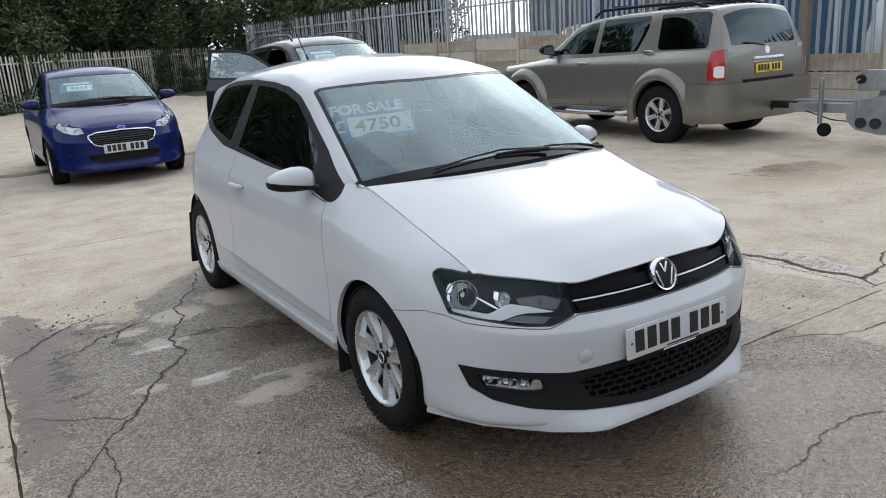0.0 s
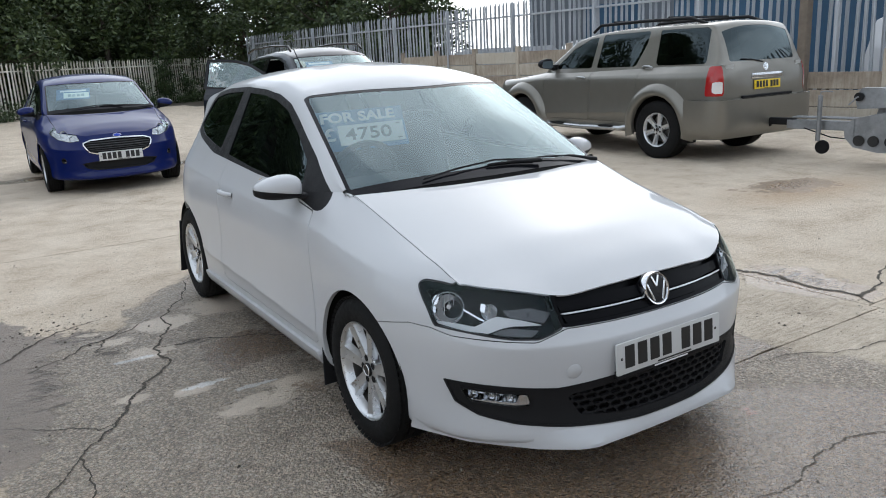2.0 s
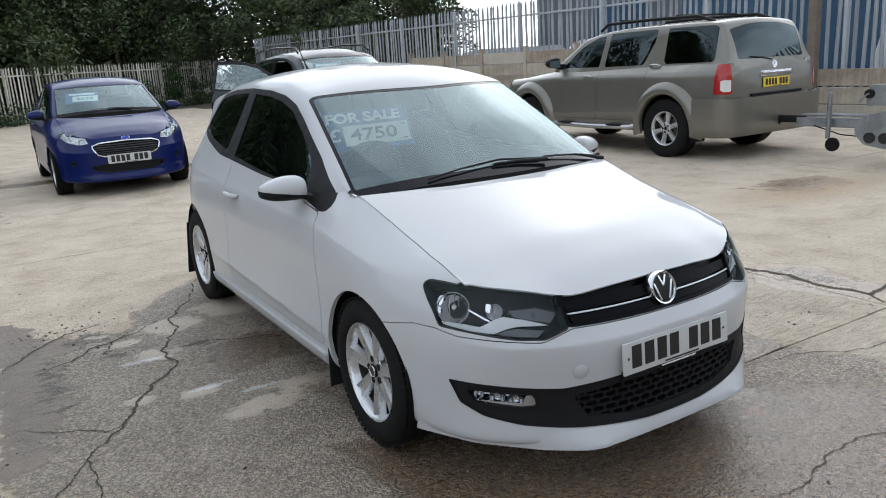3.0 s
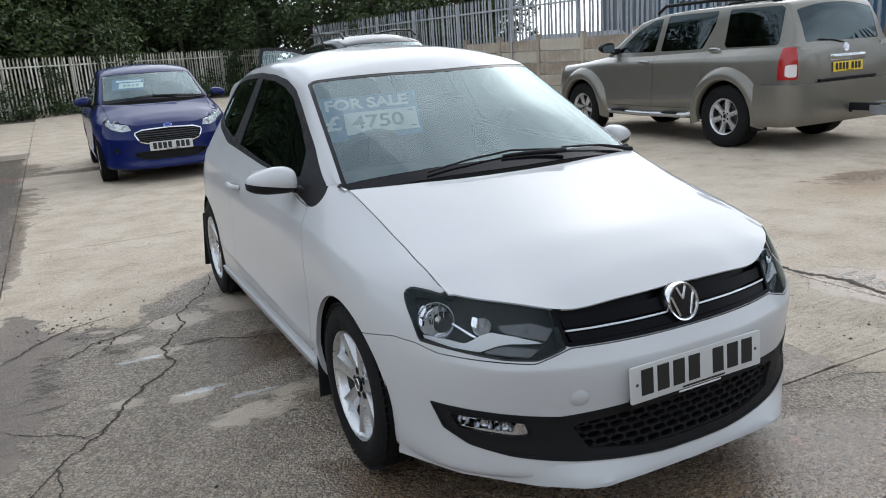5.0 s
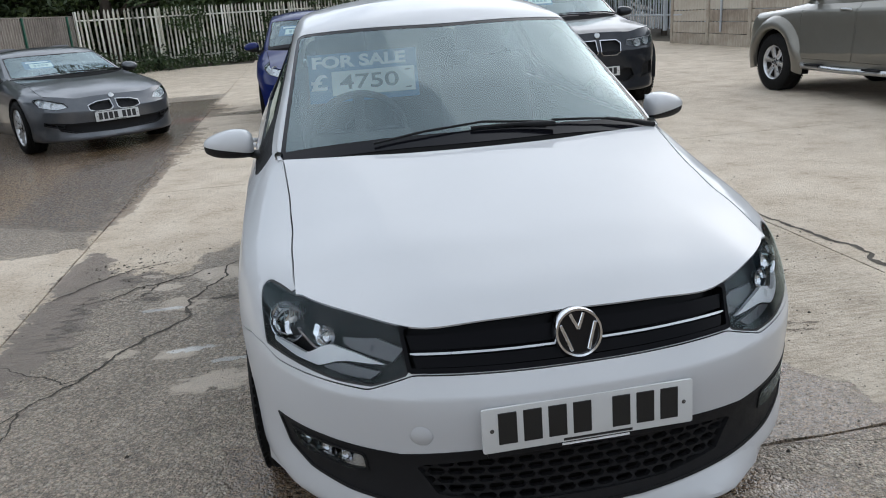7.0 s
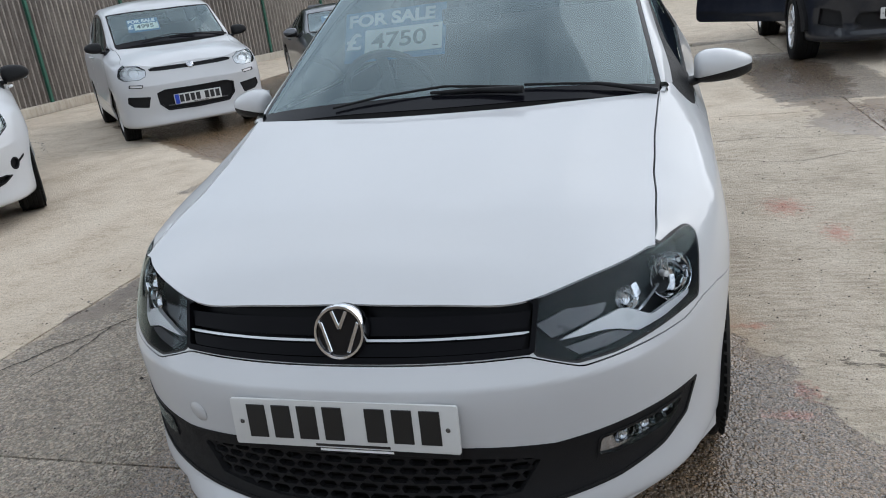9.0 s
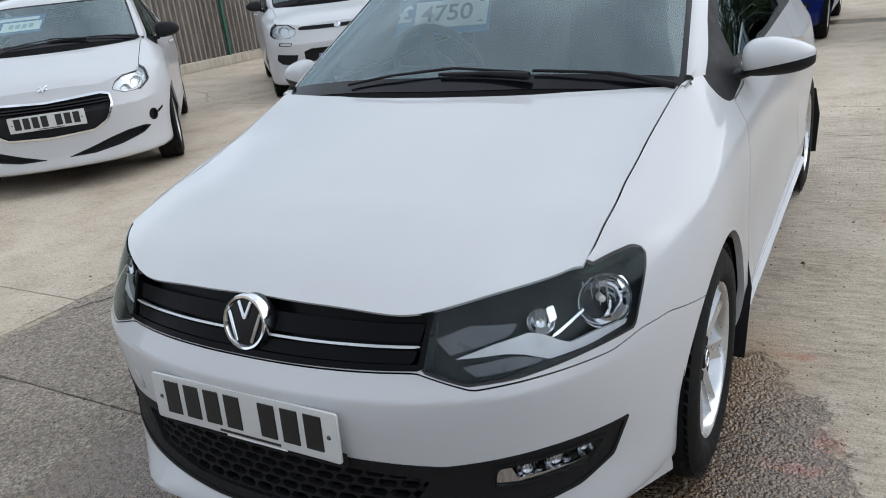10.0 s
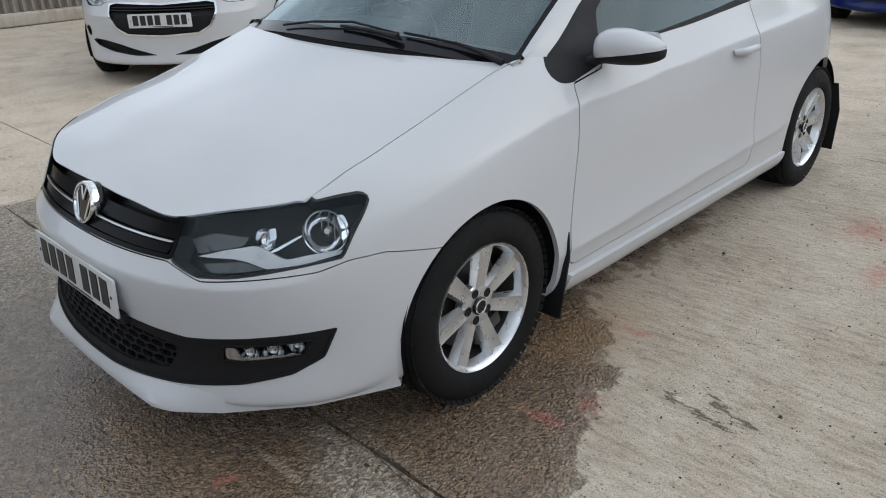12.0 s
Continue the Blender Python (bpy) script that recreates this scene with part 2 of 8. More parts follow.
class Wall:
    """The lower body of a car: a plan outline with a profile that changes along it. u runs along the outline from the middle
    of the nose to the middle of the tail, v from the sill to the upper edge."""

    def __init__(self, w, front, lf, nf, rear, lr, nr, keys, blur=0.10, folds=()):
        f = np.linspace(0, np.pi / 2, 240)
        fx, fy = w * np.sin(f) ** (2 / nf), front + lf * (1 - np.cos(f) ** (2 / nf))
        rx, ry = w * np.sin(f[::-1]) ** (2 / nr), rear - lr * (1 - np.cos(f[::-1]) ** (2 / nr))
        sy = np.linspace(front + lf, rear - lr, 60)[1:-1]
        x, y = np.concatenate([fx, sy * 0 + w, rx]), np.concatenate([fy, sy, ry])
        s = np.concatenate([[0], np.cumsum(np.hypot(np.diff(x), np.diff(y)))])
        self.grid = np.linspace(0, s[-1], 700)
        self.x, self.y = np.interp(self.grid, s, x), np.interp(self.grid, s, y)
        tx, ty = np.gradient(self.x), np.gradient(self.y)
        tx[0], ty[0], tx[-1], ty[-1] = 1, 0, -1, 0
        l = np.hypot(tx, ty)
        nx, ny = -ty / l, tx / l
        win = np.hanning(25) / np.hanning(25).sum()
        self.nx, self.ny = [np.convolve(np.pad(c, 12, mode="reflect", reflect_type="odd" if i == 0 else "even"), win, "valid") for i, c in enumerate((nx, ny))]
        self.length, self.w = s[-1], w
        # pressed folds: a line of heights along the outline, how proud it stands, how far it reaches above and below
        self.folds = [(tuple(zip(*[(self.u_at(axis, p), z, k) for p, z, k in line])), proud, above, below) for axis, line, proud, above, below in folds]
        at = [self.u_at(*k[0]) for k in keys]
        self.k = len(keys[0][1])
        self.table = smooth_table(self.grid, at, [k[1] for k in keys], blur)

    def u_at(self, axis, value):
        """Where along the outline x reaches the value on the nose ('x') or tail ('X'), or y along the side ('y')."""
        half = len(self.grid) // 2
        if axis == "x":
            return float(np.interp(value, self.x[:200], self.grid[:200]))
        if axis == "X":
            return float(np.interp(-value, -self.x[-200:], self.grid[-200:]))
        return float(np.interp(value, self.y, self.grid))

    def __call__(self, u, v):
        u, v = np.asarray(u, float), np.asarray(v, float)
        flat = self.table.reshape(len(self.grid), -1)
        i = np.clip(u / self.grid[1], 0, len(self.grid) - 1.001)
        a = i.astype(int)
        f = (i - a)[:, None]
        c = (flat[a] * (1 - f) + flat[a + 1] * f).reshape(len(u), self.k, 2)
        d, z = (bspline(v, self.k)[:, :, None] * c).sum(1).T
        for (lu, lz, lw), proud, above, below in self.folds:
            t = z - np.interp(u, lu, lz)
            reach = np.sqrt(t * t + 0.0045 ** 2) - 0.0045
            d = d - proud * np.interp(u, lu, lw) * np.exp(-reach / np.where(t > 0, above, below))
        x = np.interp(u, self.grid, self.x) + d * np.interp(u, self.grid, self.nx)
        y = np.interp(u, self.grid, self.y) + d * np.interp(u, self.grid, self.ny)
        return np.stack([np.maximum(x, 0), y, z], -1)

    def top(self, n=500):
        return self(np.linspace(0, self.length, n), np.ones(n))


class Curve:
    """A smooth function through a few (key, value) pairs."""

    def __init__(self, pairs, blur=0.08):
        k, v = zip(*pairs)
        self.g = np.linspace(k[0] - 0.5, k[-1] + 0.5, 600)
        pad = [(k[0] - 0.5, v[0] + (v[1] - v[0]) / (k[1] - k[0]) * -0.5), *pairs, (k[-1] + 0.5, v[-1] + (v[-1] - v[-2]) / (k[-1] - k[-2]) * 0.5)]
        k, v = zip(*pad)
        self.t = smooth_table(self.g, k, v, blur)

    def __call__(self, x):
        return np.interp(x, self.g, self.t)


class Cabin:
    """Windscreen, roof, sides and rear window: a section across at each y; v runs from the belt to the middle of the roof."""

    def __init__(self, wall, y0, y1, middle, rail_x, rail_z, round_=0.05):
        top = wall.top()
        top = top[(top[:, 1] > wall.y[0] + 0.3) & (np.arange(len(top)) > 20) & (np.arange(len(top)) < len(top) - 20)]
        o = np.argsort(top[:, 1])
        self.by, self.bx, self.bz = top[o, 1], top[o, 0], top[o, 2]
        self.y0, self.y1 = y0, y1
        self.middle, self.rail_x, self.rail_z, self.round = Curve(middle), Curve(rail_x), Curve(rail_z), round_

    def __call__(self, u, v):
        u, v = np.asarray(u, float), np.asarray(v, float)
        wb, zb = np.interp(u, self.by, self.bx), np.interp(u, self.by, self.bz)
        zc, wr, zr = self.middle(u), np.minimum(self.rail_x(u), wb), self.rail_z(u)
        r = self.round
        z0 = zc * 0
        cx = np.stack([wb, wb * 0.67 + wr * 0.33, wb * 0.30 + wr * 0.70, wr + 0.004, wr - r, wr * 0.62, wr * 0.3, z0], -1)
        cz = np.stack([zb, zb * 0.67 + zr * 0.33 , zb * 0.30 + zr * 0.70, zr, zr + (zc - zr) * 0.22, zr + (zc - zr) * 0.72, zc - 0.0 * zc, zc], -1)
        w = bspline(v, 8)
        return np.stack([(w * cx).sum(-1), u, (w * cz).sum(-1)], -1)


class Bonnet:
    """The bonnet: u from the middle to its side edge (0..1), v from the nose to the windscreen (0..1)."""

    def __init__(self, wall, half, middle, rear_mid, rear_side, power=2.4):
        top = wall.top()
        i = int(np.argmax(top[:, 1] > rear_side + 0.12))
        top = top[:i]
        self.tx, self.ty, self.tz = top[:, 0], top[:, 1], top[:, 2]
        self.half, self.middle, self.rm, self.rs, self.p = half, Curve(middle), rear_mid, rear_side, power
        turn = int(np.argmax(self.tx))
        self.edge_y, self.edge_z, self.edge_x = self.ty[turn // 2:], self.tz[turn // 2:], self.tx[turn // 2:]
        self.front_n = max(2, int(np.argmax(self.tx > half * 0.985)) or len(self.tx))

    def edge(self, y):
        slope = (self.edge_z[12] - self.edge_z[0]) / (self.edge_y[12] - self.edge_y[0])
        return np.interp(y, self.edge_y, self.edge_z) + np.minimum(y - self.edge_y[0], 0) * slope

    def __call__(self, u, v):
        u, v = np.asarray(u, float), np.asarray(v, float)
        n = self.front_n
        yf = np.interp(u * self.half, self.tx[:n], self.ty[:n])
        zf = np.interp(u * self.half, self.tx[:n], self.tz[:n])
        u = np.maximum(u, 0)
        yr = self.rm + (self.rs - self.rm) * u ** 2
        yf = yf + 0.004
        y = yf + (yr - yf) * v
        ex = np.interp(y, self.edge_y, self.edge_x)
        x = u * (self.half + (ex - self.half) * u ** 2 - 0.005 * u)
        crown = self.middle(y) - self.edge(y)
        z = self.middle(y) - crown * u ** self.p
        z_at = self.middle(yf) - (self.middle(yf) - self.edge(yf)) * u ** self.p
        z = z + (zf - z_at) * np.exp(-((y - yf) / 0.20) ** 1.2)
        return np.stack([x, y, z], -1)


# ---- mesh helpers ----
def link_mesh(name, me, material, parent=None, label=""):
    if material is not None:
        me.materials.append(material)
    ob = new(name, me)
    if parent is not None:
        ob.parent = parent
    return tagged(ob, label)


def part(name, bm, material, parent=None, label="", smooth=0):
    """One mesh object from a bmesh, under a thing or a part. smooth: 0 flat, else the angle under which edges are soft."""
    bmesh.ops.recalc_face_normals(bm, faces=bm.faces)
    if smooth:
        for f in bm.faces:
            f.smooth = True
        for e in bm.edges:
            e.smooth = len(e.link_faces) == 2 and e.calc_face_angle(0) < radians(smooth)
    me = bpy.data.meshes.new(name)
    bm.to_mesh(me)
    bm.free()
    return link_mesh(name, me, material, parent, label)


def thing(name, label, category, m=None, group="", kind=""):
    ob = new(name)
    ob.empty_display_size = 0.1
    if m is not None:
        ob.matrix_world = m
    return tagged(ob, label, category, group, kind)


def bm_box(bm, size, m=None, bevel=0.0, segs=2):
    r = bmesh.ops.create_cube(bm, size=1)
    vs = r["verts"]
    for v in vs:
        v.co = Vector((v.co.x * size[0], v.co.y * size[1], v.co.z * size[2]))
    if bevel:
        es = list({e for v in vs for e in v.link_edges})
        r = bmesh.ops.bevel(bm, geom=es, offset=bevel, segments=segs, affect="EDGES", profile=0.6)
        vs = list({v for f in r["faces"] for v in f.verts} | {v for v in vs if v.is_valid})
    if m is not None:
        bmesh.ops.transform(bm, matrix=m, verts=vs)
    return vs


def box(size, m=None, bevel=0.0, segs=2):
    bm = bmesh.new()
    bm_box(bm, size, m, bevel, segs)
    return bm


def bm_lathe(bm, profile, segs, m=None, close=False):
    """Turn (r, h) points round z."""
    rings = []
    for r, h in profile:
        rings.append([bm.verts.new((r * math.cos(a), r * math.sin(a), h)) for a in [2 * math.pi * i / segs for i in range(segs)]])
    for a, b in zip(rings, rings[1:]):
        for i in range(segs):
            bm.faces.new((a[i], a[(i + 1) % segs], b[(i + 1) % segs], b[i]))
    if close:
        bm.faces.new(rings[0][::-1])
        bm.faces.new(rings[-1])
    if m is not None:
        bmesh.ops.transform(bm, matrix=m, verts=[v for r in rings for v in r])
    return bm


def lathe(profile, segs, m=None, close=False):
    return bm_lathe(bmesh.new(), profile, segs, m, close)


def bm_tube(bm, path, r, segs=8, cap=True):
    path = [Vector(p) for p in path]
    rings = []
    for i, p in enumerate(path):
        d = (path[min(i + 1, len(path) - 1)] - path[max(i - 1, 0)]).normalized()
        q = d.to_track_quat("Z", "Y")
        rr = r[i] if isinstance(r, (list, tuple)) else r
        rings.append([bm.verts.new(p + q @ Vector((rr * math.cos(2 * math.pi * k / segs), rr * math.sin(2 * math.pi * k / segs), 0))) for k in range(segs)])
    for a, b in zip(rings, rings[1:]):
        for k in range(segs):
            bm.faces.new((a[k], a[(k + 1) % segs], b[(k + 1) % segs], b[k]))
    if cap:
        bm.faces.new(rings[0][::-1])
        bm.faces.new(rings[-1])
    return bm


def tube(path, r, segs=8):
    return bm_tube(bmesh.new(), path, r, segs)


def bm_prism(bm, outline, depth, m=None, bevel=0.0):
    """A flat outline (x, y) raised by depth along z, with its upper edge rounded."""
    lo = [bm.verts.new((x, y, 0)) for x, y in outline]
    hi = [bm.verts.new((x, y, depth)) for x, y in outline]
    n = len(lo)
    faces = [bm.faces.new(hi), bm.faces.new(lo[::-1])]
    for i in range(n):
        faces.append(bm.faces.new((lo[i], lo[(i + 1) % n], hi[(i + 1) % n], hi[i])))
    vs = lo + hi
    if bevel:
        es = [e for e in faces[0].edges]
        r = bmesh.ops.bevel(bm, geom=es, offset=bevel, segments=2, affect="EDGES", profile=0.6)
        vs = list({v for v in vs if v.is_valid} | {v for f in r["faces"] for v in f.verts})
    if m is not None:
        bmesh.ops.transform(bm, matrix=m, verts=vs)
    return bm


def prism(outline, depth, m=None, bevel=0.0):
    return bm_prism(bmesh.new(), outline, depth, m, bevel)


def lettering(text, size, depth=0.0, bold=0.0, width=0.0):
    """A mesh of words in the built-in font, lying in x and y, its middle at the origin."""
    cu = bpy.data.curves.new("words", "FONT")
    cu.body, cu.size, cu.extrude, cu.align_x, cu.align_y = text, size, depth, "CENTER", "CENTER"
    cu.offset = bold
    ob = new("words", cu)
    bpy.context.view_layer.update()
    me = bpy.data.meshes.new_from_object(ob.evaluated_get(bpy.context.evaluated_depsgraph_get()))
    bpy.data.objects.remove(ob)
    bpy.data.curves.remove(cu)
    if width:
        xs = [v.co.x for v in me.vertices]
        mid, k = (max(xs) + min(xs)) / 2, width / (max(xs) - min(xs))
        for v in me.vertices:
            v.co.x = (v.co.x - mid) * k
    return me


# ---- sheets: surfaces that are cut into panels ----
class Sheet:
    def __init__(self, surf, uv, faces):
        self.surf, self.uv, self.faces = surf, uv, faces

    @staticmethod
    def grid(surf, us, vs):
        a, b = len(us), len(vs)
        uv = np.stack([g.ravel() for g in np.meshgrid(us, vs, indexing="ij")], -1)
        i, j = [g.ravel() for g in np.meshgrid(np.arange(a - 1), np.arange(b - 1), indexing="ij")]
        q = np.stack([i * b + j, (i + 1) * b + j, (i + 1) * b + j + 1, i * b + j + 1], -1)
        return Sheet(surf, uv, [tuple(f) for f in q.tolist()])

    def pos(self):
        return self.surf(self.uv[:, 0], self.uv[:, 1])

    def split(self, field):
        """Cut along field(u, v, position) = 0: the part where it is below 0, and the rest."""
        f = field(self.uv[:, 0], self.uv[:, 1], self.pos())
        f = np.where(np.abs(f) < 1e-5, 1e-5, f)
        neg = (f < 0).tolist()
        fl = f.tolist()
        extra, cache, inside, outside, base = [], {}, [], [], len(self.uv)
        for face in self.faces:
            k = [neg[i] for i in face]
            if all(k):
                inside.append(face)
            elif not any(k):
                outside.append(face)
            else:
                pa, pb = [], []
                for i, j in zip(face, face[1:] + face[:1]):
                    (pa if neg[i] else pb).append(i)
                    if neg[i] != neg[j]:
                        key = (i, j) if i < j else (j, i)
                        if key not in cache:
                            w = fl[key[0]] / (fl[key[0]] - fl[key[1]])
                            cache[key] = base + len(extra)
                            extra.append(self.uv[key[0]] * (1 - w) + self.uv[key[1]] * w)
                        pa.append(cache[key])
                        pb.append(cache[key])
                if len(pa) > 2:
                    inside.append(tuple(pa))
                if len(pb) > 2:
                    outside.append(tuple(pb))
        uv = np.concatenate([self.uv, extra]) if extra else self.uv
        return Sheet(self.surf, uv, inside), Sheet(self.surf, uv, outside)

    def normals(self, uv):
        e = 0.06 if isinstance(self.surf, Cabin) else 4e-4
        u, v = uv.T
        du = self.surf(u + e, v) - self.surf(np.maximum(u - e, 0), v)
        dv = self.surf(u, np.minimum(v + e, 1)) - self.surf(u, np.maximum(v - e, 0))
        n = np.cross(du, dv)
        l = np.linalg.norm(n, axis=1, keepdims=True)
        return n / np.maximum(l, 1e-12)

    def emit(self, name, material, parent, side=0, offset=0.0, flange=0.0, label="", inward=False, out=(0, 1.2, 0.45)):
        """The sheet as a mesh. side 0: both halves of the car in one; 1 left, -1 right. flange: depth of the turned-in edge."""
        if not self.faces:
            return None
        used = sorted({i for f in self.faces for i in f})
        back = {i: k for k, i in enumerate(used)}
        uv = self.uv[used]
        faces = [[back[i] for i in f] for f in self.faces]
        p, n = self.surf(uv[:, 0], uv[:, 1]), self.normals(uv)
        mid = np.asarray(out)
        if np.median(((p - mid) * n).sum(1)) < 0:
            n = -n
        f0 = max(faces[:: max(1, len(faces) // 40)], key=lambda f: np.linalg.norm(np.cross(p[f[1]] - p[f[0]], p[f[2]] - p[f[0]])))
        if np.dot(np.cross(p[f0[1]] - p[f0[0]], p[f0[2]] - p[f0[0]]), n[f0[0]]) < 0:
            faces = [f[::-1] for f in faces]
        p = p + n * offset
        if side == 0:
            n[p[:, 0] < 1e-4, 0] = 0
        vv, nn, ff = [p], [n], list(faces)
        if flange:
            edges = {}
            for f in faces:
                for a, b in zip(f, f[1:] + f[:1]):
                    key = (a, b) if a < b else (b, a)
                    edges[key] = None if key in edges else (a, b)
            rim = [e for e in edges.values() if e and not (side == 0 and p[e[0], 0] < 1e-3 and p[e[1], 0] < 1e-3)]
            base = len(p)
            pts, nrm = [], []
            for a, b in rim:
                k = base + len(pts)
                d = np.cross(p[b] - p[a], (n[a] + n[b]) / 2)
                d /= max(np.linalg.norm(d), 1e-9)
                pts += [p[a], p[b], p[b] - n[b] * flange, p[a] - n[a] * flange]
                nrm += [d] * 4
                ff.append([k + 1, k, k + 3, k + 2])
            if pts:
                vv.append(np.array(pts))
                nn.append(np.array(nrm))
        p, n = np.concatenate(vv), np.concatenate(nn)
        if inward:
            n, ff = -n, [f[::-1] for f in ff]
        if side <= 0:
            mp, mn, mf = p * [-1, 1, 1], n * [-1, 1, 1], [f[::-1] for f in ff]
            if side < 0:
                p, n, ff = mp, mn, mf
            else:
                on = p[:, 0] < 1e-4
                idx = np.where(on, np.arange(len(p)), len(p) + np.cumsum(~on) - 1)
                ff = ff + [[int(idx[i]) for i in f] for f in mf]
                p, n = np.concatenate([p, mp[~on]]), np.concatenate([n, mn[~on]])
        me = bpy.data.meshes.new(name)
        me.from_pydata(p.tolist(), [], [list(map(int, f)) for f in ff])
        me.polygons.foreach_set("use_smooth", [True] * len(me.polygons))
        me.normals_split_custom_set_from_vertices(n.tolist())
        return link_mesh(name, me, material, parent, label)


def polygon(points, rounding=0.0):
    """A field: distance to a closed outline in two coordinates, negative inside."""
    pts = np.asarray(points, float)

    def at(a, b):
        q = np.stack([a, b], -1)[:, None, :]
        p0, p1 = pts[None], np.roll(pts, -1, 0)[None]
        e = p1 - p0
        w = q - p0
        k = np.clip((w * e).sum(-1) / np.maximum((e * e).sum(-1), 1e-12), 0, 1)
        d = np.linalg.norm(w - e * k[..., None], axis=-1).min(1)
        c1 = p0[..., 1] <= q[..., 1]
        c2 = p1[..., 1] > q[..., 1]
        cr = e[..., 0] * w[..., 1] - e[..., 1] * w[..., 0]
        wind = ((c1 & c2 & (cr > 0)).sum(1) - (~c1 & ~c2 & (cr < 0)).sum(1))
        return np.where(wind != 0, -d, d) - rounding
    return at


def on_wall(points, grow=0.0):
    g = polygon(points)
    return lambda u, v, p: g(u, p[:, 2]) - grow


def on_side(points, grow=0.0):
    g = polygon(points)
    return lambda u, v, p: g(p[:, 1], p[:, 2]) - grow


def fine(wall, poly, du=0.012, dz=0.0025):
    """A closely divided sheet of the wall round an outline."""
    a = np.asarray(poly, float)
    u0, u1 = max(0.0, a[:, 0].min() - 0.01), min(wall.length, a[:, 0].max() + 0.01)
    z0, z1 = a[:, 1].min() - 0.004, a[:, 1].max() + 0.004
    v = np.linspace(0, 1, 300)
    lo, hi = [], []
    for u in np.linspace(u0, u1, 9):
        z = wall(np.full(300, u), v)[:, 2]
        ok = np.where((z >= z0) & (z <= z1) & (v > 0.1))[0]
        if len(ok):
            lo.append(v[max(0, ok[0] - 1)])
            hi.append(v[min(299, ok[-1] + 1)])
    lo, hi = (min(lo), max(hi)) if lo else (0, 1)
    return Sheet.grid(wall, np.linspace(u0, u1, max(4, int((u1 - u0) / du))), np.linspace(lo, hi, max(4, int((z1 - z0) * 1.3 / dz))))


def wall_point(wall, u, z, side=1, offset=0.0):
    """The place and outward direction of the wall at the height z."""
    v = np.linspace(0.05, 1, 400)
    p = wall(np.full(400, u), v)
    i = int(np.argmin(np.abs(p[:, 2] - z)))
    sh = Sheet(wall, np.array([[u, v[i]]]), [])
    n = sh.normals(sh.uv)[0]
    q = p[i]
    if np.dot(q - np.array([0, 1.2, 0.45]), n) < 0:
        n = -n
    q = q + n * offset
    return Vector((q[0] * side, q[1], q[2])), Vector((n[0] * side, n[1], n[2]))


def facing(place, normal, spin=0.0):
    """A pose at a place whose z looks along the normal and whose y is up."""
    z = normal.normalized()
    x = Vector((0, 0, 1)).cross(z).normalized()
    y = z.cross(x)
    m = Matrix((x, y, z)).transposed().to_4x4()
    return Matrix.Translation(place) @ m @ Matrix.Rotation(spin, 4, "Z")


